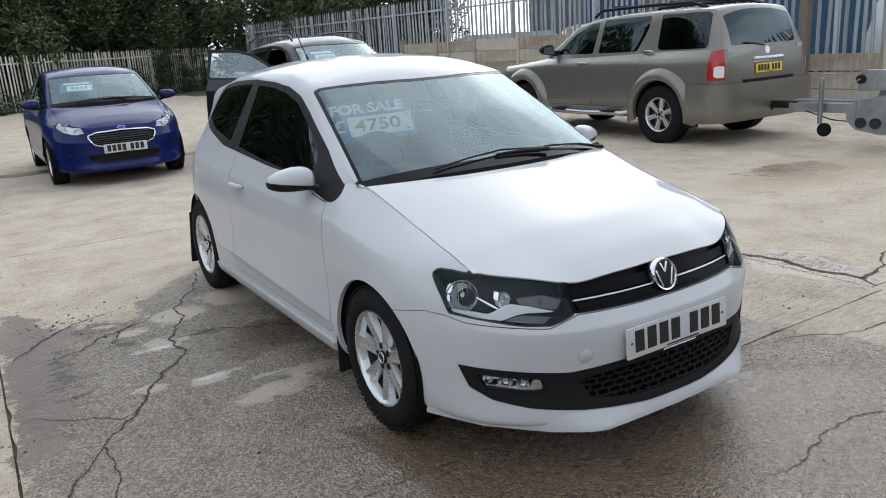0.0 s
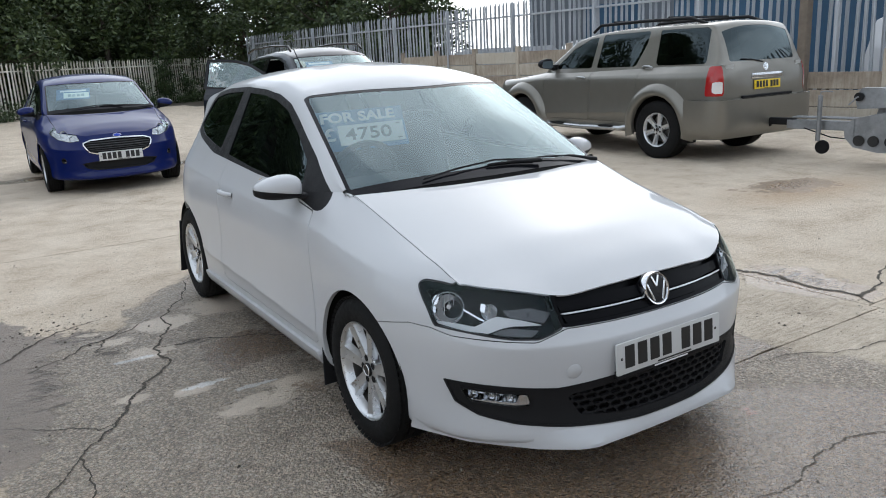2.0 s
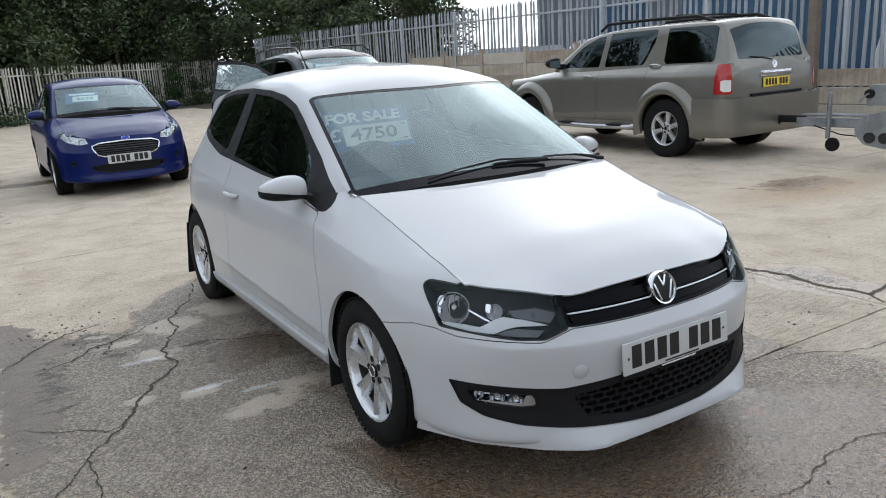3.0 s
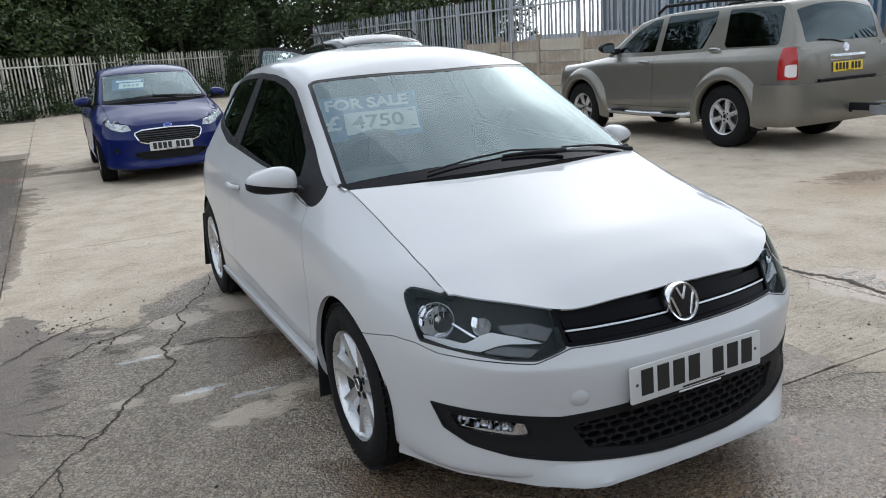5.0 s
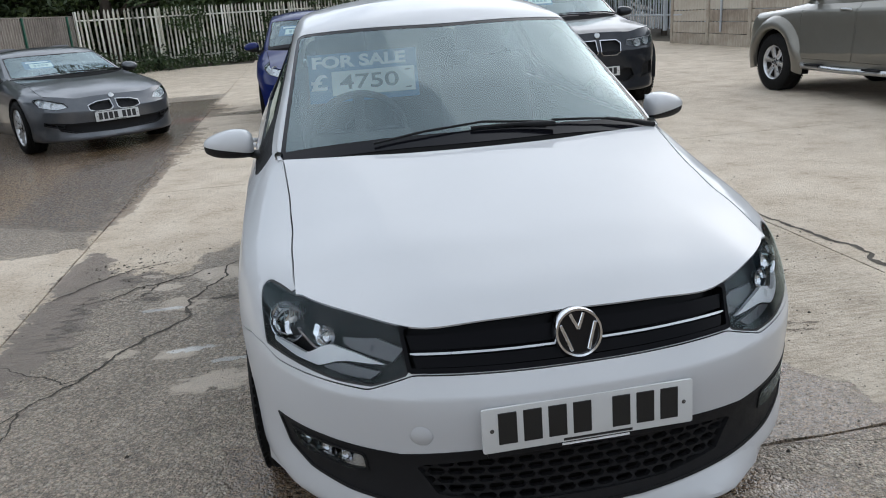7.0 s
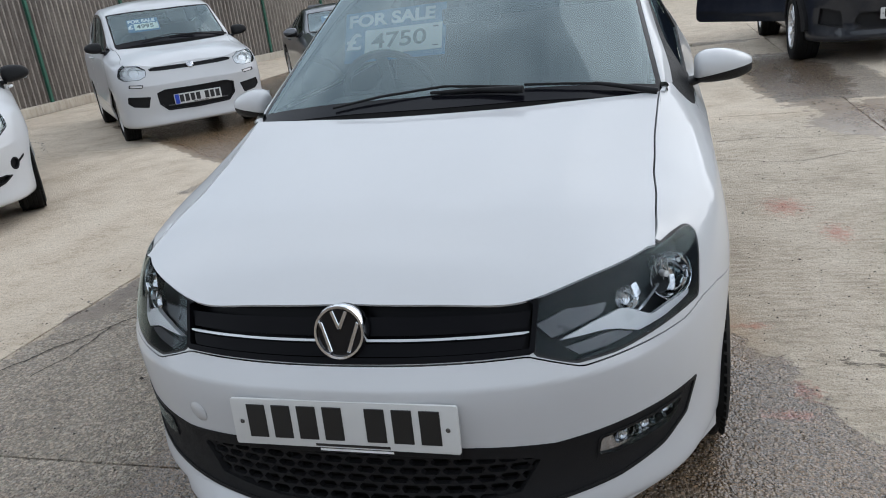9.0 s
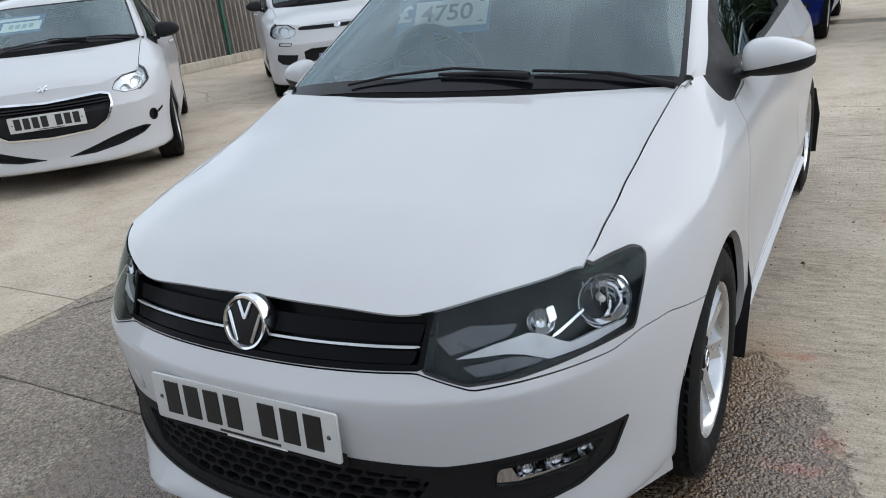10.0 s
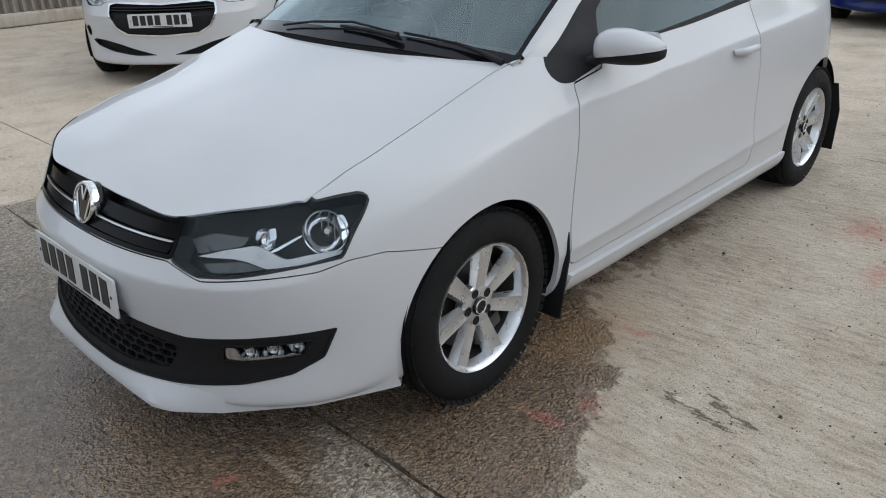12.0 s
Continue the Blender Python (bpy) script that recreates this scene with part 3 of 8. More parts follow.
# ---- car parts ----
def make_wheel(parent, place, side, r, width, rim_r, spokes, rim_mat, tyre_mat, spoke_w=0.030, cap=True, twin=False, cache={}):
    """A wheel: the barrel with its tyre, spoked rim, brake disc, cap and bolts, its face towards the outside."""
    key = (r, width, rim_r, spokes, spoke_w, rim_mat.name)
    if key not in cache:
        h = width / 2
        bm = lathe([(rim_r * 0.97, h - 0.012), (rim_r * 0.93, h - 0.03), (rim_r * 0.90, 0.0), (rim_r * 0.93, -h + 0.02), (rim_r, -h + 0.005)], 40)
        barrel = bm
        tyre = bmesh.new()
        sw = r - rim_r
        prof = [(rim_r * 0.985, -h + 0.012), (rim_r + sw * 0.25, -h - 0.004), (rim_r + sw * 0.62, -h - 0.004), (r - 0.018, -h + 0.010), (r - 0.005, -h + 0.026)]
        n = 4
        tw = (width - 0.052) / n
        for i in range(n):
            x = -h + 0.026 + i * tw
            prof += [(r, x + 0.004), (r, x + tw - 0.005)]
            if i < n - 1:
                prof += [(r - 0.007, x + tw - 0.003), (r - 0.007, x + tw + 0.001)]
        prof += [(r - 0.005, h - 0.026), (r - 0.018, h - 0.010), (rim_r + sw * 0.62, h + 0.004), (rim_r + sw * 0.25, h + 0.004), (rim_r + 0.006, h - 0.004), (rim_r * 0.985, h - 0.014)]
        bm_lathe(tyre, prof, 64)
        for i in range(64):
            a = 2 * math.pi * (i + 0.5) / 64
            for s in (-1, 1):
                m = Matrix.Rotation(a, 4, "Z") @ Matrix.Translation((r - 0.0085, 0, s * (h - 0.014))) @ Matrix.Rotation(s * 0.75, 4, "Y")
                bm_box(tyre, (0.003, 0.0215, 0.020), m)
        rim = bmesh.new()
        bm_lathe(rim, [(rim_r * 0.90, h - 0.045), (rim_r * 0.935, h - 0.022), (rim_r * 0.965, h - 0.008), (rim_r * 1.0, h - 0.004), (rim_r * 1.012, h - 0.010), (rim_r * 1.0, h - 0.02)], 56)
        zc, zr = h - 0.034, h - 0.016
        for i in range(spokes):
            a = 2 * math.pi * i / spokes
            w0, w1 = spoke_w * 0.78, spoke_w * 1.12
            r0, r1 = rim_r * 0.26, rim_r * 0.95
            vs = [rim.verts.new(Vector(c)) for c in ((r0, -w0, zc - 0.02), (r1, -w1, zr - 0.03), (r1, w1, zr - 0.03), (r0, w0, zc - 0.02),
                                                     (r0, -w0 * .75, zc), (r1, -w1 * .72, zr), (r1, w1 * .72, zr), (r0, w0 * .75, zc),
                                                     (r0, 0, zc - 0.002), (r1, 0, zr - 0.010))]
            for q in ((0, 1, 5, 4), (2, 3, 7, 6), (4, 5, 9, 8), (8, 9, 6, 7)):
                rim.faces.new([vs[k] for k in q])
            bmesh.ops.transform(rim, matrix=Matrix.Rotation(a, 4, "Z"), verts=vs)
        bm_lathe(rim, [(0.0005, zc + 0.001), (rim_r * 0.17, zc + 0.001), (rim_r * 0.30, zc), (rim_r * 0.34, zc - 0.006), (rim_r * 0.35, zc - 0.03)], 35)
        disc = lathe([(0.03, h - 0.085), (rim_r * 0.72, h - 0.085), (rim_r * 0.72, h - 0.10), (0.03, h - 0.10)], 40)
        bm_box(disc, (0.05, 0.12, 0.07), Matrix.Translation((rim_r * 0.62, 0.02, h - 0.085)), 0.008)
        capb = lathe([(0.0005, zc + 0.010), (0.024, zc + 0.010), (0.028, zc + 0.006), (0.028, zc - 0.004)], 24)
        ring = lathe([(0.019, zc + 0.0105), (0.020, zc + 0.0125), (0.023, zc + 0.0125), (0.024, zc + 0.0105)], 24)
        bolt = bmesh.new()
        bm_lathe(bolt, [(0.0145, zc + 0.0015), (0.0125, zc + 0.003), (0.0105, zc + 0.0015), (0.006, zc + 0.001), (0.0005, zc + 0.001)], 14)
        for b, sm in ((barrel, 40), (tyre, 35), (rim, 35), (disc, 35), (capb, 40), (ring, 40), (bolt, 40)):
            bmesh.ops.recalc_face_normals(b, faces=b.faces)
        meshes = []
        for nm, b, mt in (("wheel", barrel, DISC), ("tyre", tyre, tyre_mat), ("rim", rim, rim_mat), ("brake_disc", disc, DISC), ("hub_cap", capb, BLACK_GLOSS), ("cap_ring", ring, CHROME), ("bolt", bolt, BLACK_PLASTIC)):
            for f in b.faces:
                f.smooth = True
            for e in b.edges:
                e.smooth = len(e.link_faces) == 2 and e.calc_face_angle(0) < radians(38)
            me = bpy.data.meshes.new(nm)
            b.to_mesh(me)
            b.free()
            me.materials.append(mt)
            meshes.append((nm, me))
        cache[key] = meshes
    meshes = cache[key]
    root = new("wheel", meshes[0][1])
    root.parent = parent
    root.matrix_basis = Matrix.Translation(place) @ Matrix.Rotation(side * math.pi / 2, 4, "Y") @ Matrix.Rotation(place[1] * 0.9 + side * 0.35, 4, "Z")
    for nm, me in meshes[1:]:
        if nm == "bolt":
            for i in range(5):
                o = new("bolt", me)
                o.parent = root
                a = 2 * math.pi * (i + 0.5) / 5
                o.location = (rim_r * 0.235 * math.cos(a), rim_r * 0.235 * math.sin(a), 0)
        elif cap or nm not in ("hub_cap", "cap_ring"):
            o = new(nm, me)
            o.parent = root
    return root


def make_plate(parent, m, colour, bars, w=0.52, h=0.111, band=None, strip=True):
    """A number plate with plain bars for its characters; m stands at its middle, z out, y up."""
    bm = bmesh.new()
    k = 0.006
    o = []
    for cx, cy, a0 in ((w / 2 - k, h / 2 - k, 0), (-w / 2 + k, h / 2 - k, 90), (-w / 2 + k, -h / 2 + k, 180), (w / 2 - k, -h / 2 + k, 270)):
        for i in range(4):
            a = radians(a0 + i * 30)
            o.append((cx + k * math.cos(a), cy + k * math.sin(a)))
    bm_prism(bm, o, 0.006, None, 0.0015)
    pl = part("number_plate", bm, colour, parent, "number plate with dark bars", 40)
    pl.matrix_basis = m
    ch = 0.079 * h / 0.111
    pitch = w * 0.116
    x0 = -pitch * 3.5 + (0.02 if band else 0)
    for i in range(7):
        x = x0 + pitch * (i + (0.2 if i < 4 else 0.8))
        b = box((pitch * 0.74, ch, 0.003), Matrix.Translation((x, 0.003, 0.0065)), 0.001, 1)
        part("bar", b, INK, pl)
    if band:
        part("band", box((0.045 * w / .52, h * 0.94, 0.002), Matrix.Translation((-w / 2 + 0.03, 0, 0.0065))), PLATE_BLUE, pl)
    if strip:
        for s in (-1, 1):
            part("screw", lathe([(0.0005, 0.0085), (0.004, 0.008), (0.0055, 0.0062)], 10, Matrix.Translation((s * w * 0.455, 0, 0))), DISC, pl)
        part("print", box((w * 0.33, 0.006, 0.0006), Matrix.Translation((0.02, -h / 2 + 0.007, 0.0062))), INK, pl)
    return pl


def make_mirror(parent, place, side, paint_mat, scale=1.0, low=True):
    """A door mirror: painted shell, black base, foot and glass."""
    bm = bmesh.new()
    nu, nv = 28, 14
    rows = []
    for j in range(nv + 1):
        b = -math.pi / 2 + math.pi * j / nv
        ring = []
        for i in range(nu):
            a = 2 * math.pi * i / nu
            cx, cy, cz = math.cos(b) * math.cos(a), math.cos(b) * math.sin(a), math.sin(b)
            x = 0.104 * math.copysign(abs(cx) ** 0.55, cx)
            y = 0.080 * math.copysign(abs(cy) ** 0.8, cy)
            if y > 0.030:
                y = 0.030 + (y - 0.030) * 0.18
            z = 0.072 * math.copysign(abs(cz) ** 0.68, cz)
            z *= 1 - 0.30 * max(0, x / 0.11) ** 1.5
            z = z - 0.006 * (x / 0.11) if z > 0 else z * 0.8 + 0.010 * (x / 0.11)
            ring.append(bm.verts.new((x, y, z)))
        rows.append(ring)
    for a, b in zip(rows, rows[1:]):
        for i in range(nu):
            bm.faces.new((a[i], a[(i + 1) % nu], b[(i + 1) % nu], b[i]))
    bmesh.ops.remove_doubles(bm, verts=bm.verts, dist=0.0008)
    low_bm = bm.copy()
    cutz = -0.014
    for b, clear_in, clear_out in ((bm, True, False), (low_bm, False, True)):
        bmesh.ops.bisect_plane(b, geom=list(b.verts) + list(b.edges) + list(b.faces), plane_co=(0, 0, cutz), plane_no=(0.24, 0, 1), clear_inner=clear_in, clear_outer=clear_out)
    root = part("mirror", bm, paint_mat, parent, "door mirror shell", 60)
    part("mirror_base", low_bm, BLACK_PLASTIC, root, "black underside", 60)
    arm = bmesh.new()
    bm_box(arm, (0.085, 0.055, 0.035), Matrix.Translation((-0.115, 0.01, -0.058)) @ Matrix.Rotation(-0.12, 4, "Y"), 0.012)
    bm_box(arm, (0.022, 0.13, 0.075), Matrix.Translation((-0.155, 0.012, -0.045)), 0.009)
    part("mirror_foot", arm, BLACK_PLASTIC, root, "", 40)
    part("mirror_glass", prism([(-0.09, -0.045), (0.085, -0.04), (0.095, 0.01), (0.08, 0.045), (-0.085, 0.055)], 0.002, Matrix.Translation((0, 0.043, 0)) @ Matrix.Rotation(-math.pi / 2, 4, "X")), CHROME, root)
    root.matrix_basis = Matrix.Translation(place) @ Matrix.Diagonal((side * scale, scale, scale, 1))
    return root


def swept_mirror(parent, place, side, paint_mat, scale=1.0):
    """A door mirror swept back to a pointed outer end: painted shell over a black lower half that runs into its arm."""
    bm = bmesh.new()
    n, rings = 28, []
    xs = [-.0885 + .183 * (0.5 - 0.5 * math.cos(math.pi * i / 26)) for i in range(27)]
    for x in xs:
        top = .050 - .036 * max(0, (x + .02) / .115) ** 1.5 - .010 * max(0, (-x - .045) / .045) ** 2
        low = -.056 + .016 * max(0, x / .095) ** 2
        end = max(.02, (1 - abs((x - .003) / .0925) ** 5)) ** .33
        zc, hz = (top + low) / 2, (top - low) / 2 * (.35 + .65 * end)
        front = .072 * (1 - .35 * max(0, x / .095) ** 2) * end
        ring = []
        for i in range(n):
            a = 2 * math.pi * i / n
            cy, cz = math.cos(a), math.sin(a)
            y = math.copysign(abs(cy) ** .8, cy) * (front if cy < 0 else .034 * end)
            ring.append(bm.verts.new((x, y + .34 * x, zc + hz * math.copysign(abs(cz) ** .85, cz))))
        rings.append(ring)
    for a, b in zip(rings, rings[1:]):
        for i in range(n):
            bm.faces.new((a[i], a[(i + 1) % n], b[(i + 1) % n], b[i]))
    bm.faces.new(rings[0])
    bm.faces.new(rings[-1][::-1])
    low_bm = bm.copy()
    for b, inner, outer in ((bm, True, False), (low_bm, False, True)):
        bmesh.ops.bisect_plane(b, geom=list(b.verts) + list(b.edges) + list(b.faces), plane_co=(0, 0, -.022), plane_no=(-.15, 0, 1), clear_inner=inner, clear_outer=outer)
    for v in low_bm.verts:
        v.co.y = (v.co.y - .34 * v.co.x) * .96 + .34 * v.co.x + .002
        v.co.z -= .002
    root = part("mirror", bm, paint_mat, parent, "door mirror shell", 55)
    part("mirror_base", low_bm, BLACK_PLASTIC, root, "black underside", 55)
    arm = bmesh.new()
    rows = []
    for x, y, z, hy, hz in ((-.02, .010, -.044, .040, .011), (-.07, -.006, -.046, .042, .013), (-.105, -.030, -.050, .050, .017), (-.128, -.050, -.055, .062, .024), (-.140, -.058, -.058, .068, .030)):
        rows.append([arm.verts.new((x, y + hy * math.cos(a), z + hz * math.sin(a))) for a in [2 * math.pi * k / 14 for k in range(14)]])
    for a, b in zip(rows, rows[1:]):
        for i in range(14):
            arm.faces.new((a[i], a[(i + 1) % 14], b[(i + 1) % 14], b[i]))
    arm.faces.new(rows[0])
    arm.faces.new(rows[-1][::-1])
    part("mirror_foot", arm, BLACK_PLASTIC, root, "", 50)
    part("mirror_glass", prism([(-.075, -.040), (.060, -.036), (.075, -.010), (.055, .020), (-.070, .034)], .002, Matrix.Translation((0, .035, 0)) @ Matrix.Rotation(math.atan(.34), 4, "Z") @ Matrix.Rotation(-math.pi / 2, 4, "X")), CHROME, root)
    root.matrix_basis = Matrix.Translation(place) @ Matrix.Diagonal((side * scale, scale, scale, 1))
    return root


def make_sign(parent, cabin, y, x, words, price, w=0.36, roll=0.0, place=None):
    """A blue sale sign inside the windscreen, with white words and a price card."""
    vs = np.linspace(0.4, 1, 200)
    p = cabin(np.full(200, y), vs)
    i = int(np.argmin(np.abs(p[:, 0] - abs(x))))
    sh = Sheet(cabin, np.array([[y, vs[i]]]), [])
    n = sh.normals(sh.uv)[0]
    if n[2] < 0:
        n = -n
    q = p[i] - n * 0.022
    sx = 1 if x >= 0 else -1
    m = facing(Vector((q[0] * sx, q[1], q[2])), Vector((n[0] * sx * 0.85, n[1], n[2])))
    m = place or m @ Matrix.Rotation(roll, 4, "Z")
    h = w * 0.70
    root = part("sale_sign", box((w, h, 0.002), None, 0.0005, 1), SIGN_BLUE, parent, "blue sale sign with white words behind the glass")
    root.matrix_basis = m
    if words:
        a = link_mesh("words", lettering("FOR SALE", w * 0.225, 0.0006, 0.0040, w * 0.86), SIGN_INK, root, "white words FOR SALE")
        a.location = (-w * 0.03, h * 0.31, 0.0022)
        b = link_mesh("pound_sign", lettering("£", w * 0.30, 0.0006, 0.0040), SIGN_INK, root)
        b.location = (-w * 0.41, -h * 0.10, 0.0022)
    card = part("price_card", box((w * 0.76, h * 0.50, 0.002), Matrix.Translation((w * 0.09, -h * 0.13, 0.003)), 0.0006, 1), CARD, root, "white price card")
    if price:
        c = link_mesh("price", lettering(price, w * 0.29, 0.0005, 0.0012, w * 0.54), BRONZE_INK, root, "dark green figures")
        c.location = (w * 0.05, -h * 0.13, 0.0046)
        for yy in (-1, 1):
            part("mark", box((w * 0.05, w * 0.012, 0.0006), Matrix.Translation((w * 0.41, -h * 0.13 + yy * h * 0.18, 0.0044))), BRONZE_INK, card)
    else:
        for k in range(4):
            part("bar", box((w * 0.09, w * 0.16, 0.0006), Matrix.Translation((w * (-0.11 + k * 0.13), -h * 0.13, 0.0044))), SIGN_GREY, card)
        part("bar", box((w * 0.78, w * 0.12, 0.0006), Matrix.Translation((0, h * 0.31, 0.0018))), SIGN_INK, root)
    return root


# ---- building a car from its surfaces ----
def both(a, b):
    return lambda u, v, p: np.maximum(a(u, v, p), b(u, v, p))


def wheel_well(parent, y, z, r, x0, x1, low):
    """The dark lining over a wheel."""
    bm = bmesh.new()
    a0 = math.asin(max(-0.95, (low - z) / r))
    n = 26
    rows = []
    for i in range(n + 1):
        a = a0 + (math.pi - 2 * a0) * i / n
        rows.append([(y + r * math.cos(a), z + r * math.sin(a))])
    for s in (-1, 1):
        bm = bmesh.new()
        ring = [[bm.verts.new((s * x, q[0][0], q[0][1])) for x in (x0, x1)] for q in rows]
        for a, b in zip(ring, ring[1:]):
            bm.faces.new((a[0], a[1], b[1], b[0]))
        bm.faces.new([q[0] for q in ring])
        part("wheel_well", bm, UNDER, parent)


def lamp_bowl(parent, place, normal, r, depth, name="reflector", shine=None):
    m = facing(place, normal)
    prof = [(r * 0.16, -depth), (r * 0.45, -depth * 0.93), (r * 0.75, -depth * 0.62), (r * 0.93, -depth * 0.25), (r, 0), (r * 1.06, 0.002)]
    ob = part(name, lathe(prof, 28, m), shine or DARK_CHROME, parent, "chrome lamp bowl", 50)
    part("bulb", lathe([(0.0005, -depth * 0.3), (r * 0.14, -depth * 0.36), (r * 0.17, -depth * 0.7), (r * 0.17, -depth)], 14, m), CLEAR_LENS, ob, "", 50)
    ribs = bmesh.new()
    for k in range(-2, 3):
        x = k * r * 0.3
        hh = math.sqrt(max(0.01, 1 - (k * 0.3) ** 2)) * r
        bm_box(ribs, (r * 0.025, hh * 1.7, depth * 0.12), m @ Matrix.Translation((x, 0, -depth * 0.62 - depth * 0.15)))
    part("fluting", ribs, SATIN, ob)
    return ob


def build_car(name, label, m, s, group=""):
    """A car from its spec s: wall, cabin and bonnet surfaces, outlines of its lamps, grilles, doors and panes, wheels and trim."""
    car = thing(name, label, "car", m, group)
    W, C, B = s["wall"], s["cabin"], s["bonnet"]
    res = s.get("res", 0.04)
    pm = s["paint"]
    glass = s.get("glass", GLASS)
    fs = s.get("front_res", 0.016)
    us = np.concatenate([np.arange(0, 1.2, fs), np.arange(1.2, W.length, res), [W.length]])
    sheet = Sheet.grid(W, us, np.linspace(0, 1, s.get("rows", 56)))
    # wheel openings
    def arches(grow):
        def f(u, v, p):
            d = [np.hypot(p[:, 1] - y, p[:, 2] - z) - r - grow for y, z, r in s["arches"]]
            return np.minimum(*d)
        return f
    _, sheet = sheet.split(arches(0))
    lamp_sheet, sheet = sheet.split(on_wall(s["lamp"]))
    cuts = []
    for g in s["grilles"]:
        inside, sheet = sheet.split(on_wall(g["poly"]))
        cuts.append((g, inside))
    # near-black inner shell, added to put the shade of panel gaps into colour
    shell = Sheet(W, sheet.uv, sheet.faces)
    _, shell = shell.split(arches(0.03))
    shell.emit("gap_shade_shell", UNDER, car, 0, -0.022)
    for poly in s.get("wall_black", []):
        piece, sheet = sheet.split(on_side(poly))
        for sd in (1, -1):
            piece.emit("sail_panel", BLACK_PLASTIC, car, sd, 0.001, 0.01)
    if "tail" in s:
        tl, sheet = sheet.split(on_wall(s["tail"]))
        for sd in (1, -1):
            t1 = tl.emit("tail_lamp", RED_LENS, car, sd, 0.004, 0.03, "red tail lamp")
        if "tail_clear" in s:
            tc, _ = tl.split(on_wall(s["tail_clear"]))
            for sd in (1, -1):
                tc.emit("reversing_lamp", CLEAR_LENS, car, sd, 0.007, 0.004, "clear lamp segment")
    for k, poly in enumerate(s.get("doors", [])):
        din, sheet = sheet.split(on_side(poly))
        din, _ = din.split(on_side(poly, -0.0045))
        for sd in (1, -1):
            if (k, sd) in s.get("open_doors", ()):
                continue
            d = din.emit("door", pm, car, sd, 0, 0.015, "painted door")
            if k < len(s.get("handles", [])):
                hy, hz = s["handles"][k]
                pl, nr = wall_point(W, W.u_at("y", hy), hz, sd)
                hb = bmesh.new()
                bm_tube(hb, [(-0.085, 0, 0.004), (-0.07, 0, 0.026), (-0.03, 0, 0.034), (0.04, 0, 0.034), (0.075, 0, 0.026), (0.088, 0, 0.004)], [0.010, 0.013, 0.014, 0.014, 0.013, 0.010], 10)
                bmesh.ops.transform(hb, matrix=facing(pl, nr), verts=hb.verts)
                part("door_handle", hb, s.get("handle_mat", pm), d, "", 50)
                cup = lathe([(0.042, 0.0012), (0.036, 0.0018), (0.0005, 0.0006)], 24, facing(pl, nr) @ Matrix.Diagonal((1.25, 0.72, 1, 1)))
                part("handle_cup", cup, s.get("cup_mat", pm), d, "", 60)
    if "bumper_line" in s:
        bu, bz = zip(*s["bumper_line"])
        seam = lambda g: (lambda u, v, p: np.maximum(p[:, 2] - np.interp(u, bu, bz) + g, u - bu[-1] - 0.02))
        bump, sheet = sheet.split(seam(0))
        bump, _ = bump.split(seam(0.003))
        bump.emit("front_bumper", pm, car, 0, 0, 0.015, "painted front bumper")
    if "rear_bumper_z" in s:
        rz = s["rear_bumper_z"]
        ru = s["rear_bumper_u"]
        bump, sheet = sheet.split(lambda u, v, p: np.maximum(p[:, 2] - rz, ru - u))
        bump.emit("rear_bumper", s.get("rear_bumper_mat", pm), car, 0, s.get("rear_bumper_out", 0.012), 0.06, "rear bumper")
    if "flap" in s:
        fp, _ = sheet.split(on_side(s["flap"]))
        fp.emit("fuel_flap", pm, car, s.get("flap_side", 1), 0.003, 0.004)
    sheet.emit("body", pm, car, 0, 0, 0.018, "painted body shell")
    if "skirt" in s:
        y0, y1, z0 = s["skirt"]
        sk, _ = sheet.split(lambda u, v, p: np.maximum(np.maximum(y0 - p[:, 1], p[:, 1] - y1), p[:, 2] - z0))
        for sd in (1, -1):
            sk.emit("side_skirt", s.get("skirt_mat", pm), car, sd, 0.016, 0.03)
    zu_ = float(W.table[:, 0, 1].min())
    for k, (ay, az, ar) in enumerate(s["arches"]):
        wheel_well(car, ay, az, ar + 0.006, 0.42, W.w - 0.035, max(0.17, zu_ + 0.02))
    if "flare" in s:
        for ay, az, ar in s["arches"]:
            full = Sheet.grid(W, np.linspace(W.u_at("y", ay - ar - 0.2), W.u_at("y", ay + ar + 0.2), 60), np.linspace(0, 1, 40))
            ring, _ = full.split(lambda u, v, p: np.maximum(np.maximum(ar - np.hypot(p[:, 1] - ay, p[:, 2] - az), np.hypot(p[:, 1] - ay, p[:, 2] - az) - ar - s["flare"]), s.get("flare_low", 0.3) - p[:, 2]))
            for sd in (1, -1):
                ring.emit("arch_flare", s.get("flare_mat", pm), car, sd, 0.042, 0.062, "flared wheel arch")
    # lamps
    lu = np.array([q[0] for q in s["lamp"]])
    lz = np.array([q[1] for q in s["lamp"]])
    for sd in (1, -1):
        lamp = lamp_sheet.emit("headlamp", s.get("lamp_mat", LAMP_DARK), car, sd, -s.get("lamp_depth", 0.05), 0, "headlamp with dark housing and chrome bowls")
        fl_lamp, _ = fine(W, s["lamp"], .012, .006).split(on_wall(s["lamp"], 0.002))
        edge, lens = fl_lamp.split(lambda u, v, p: -on_wall(s["lamp"], -0.005)(u, v, p))
        lens.emit("lens", LENS, lamp, sd, 0.001, 0.0)
        edge.emit("lens_edge", SEAL, lamp, sd, -0.001, s.get("lamp_depth", 0.05))
        for u, z, r in s["bowls"]:
            pl, nr = wall_point(W, u, z, sd, -s.get("bowl_in", 0.018))
            nr = Vector((nr.x * 0.55, nr.y, nr.z * 0.3 - 0.0))
            lamp_bowl(lamp, pl, nr, r, r * 0.75, shine=s.get("bowl_mat"))
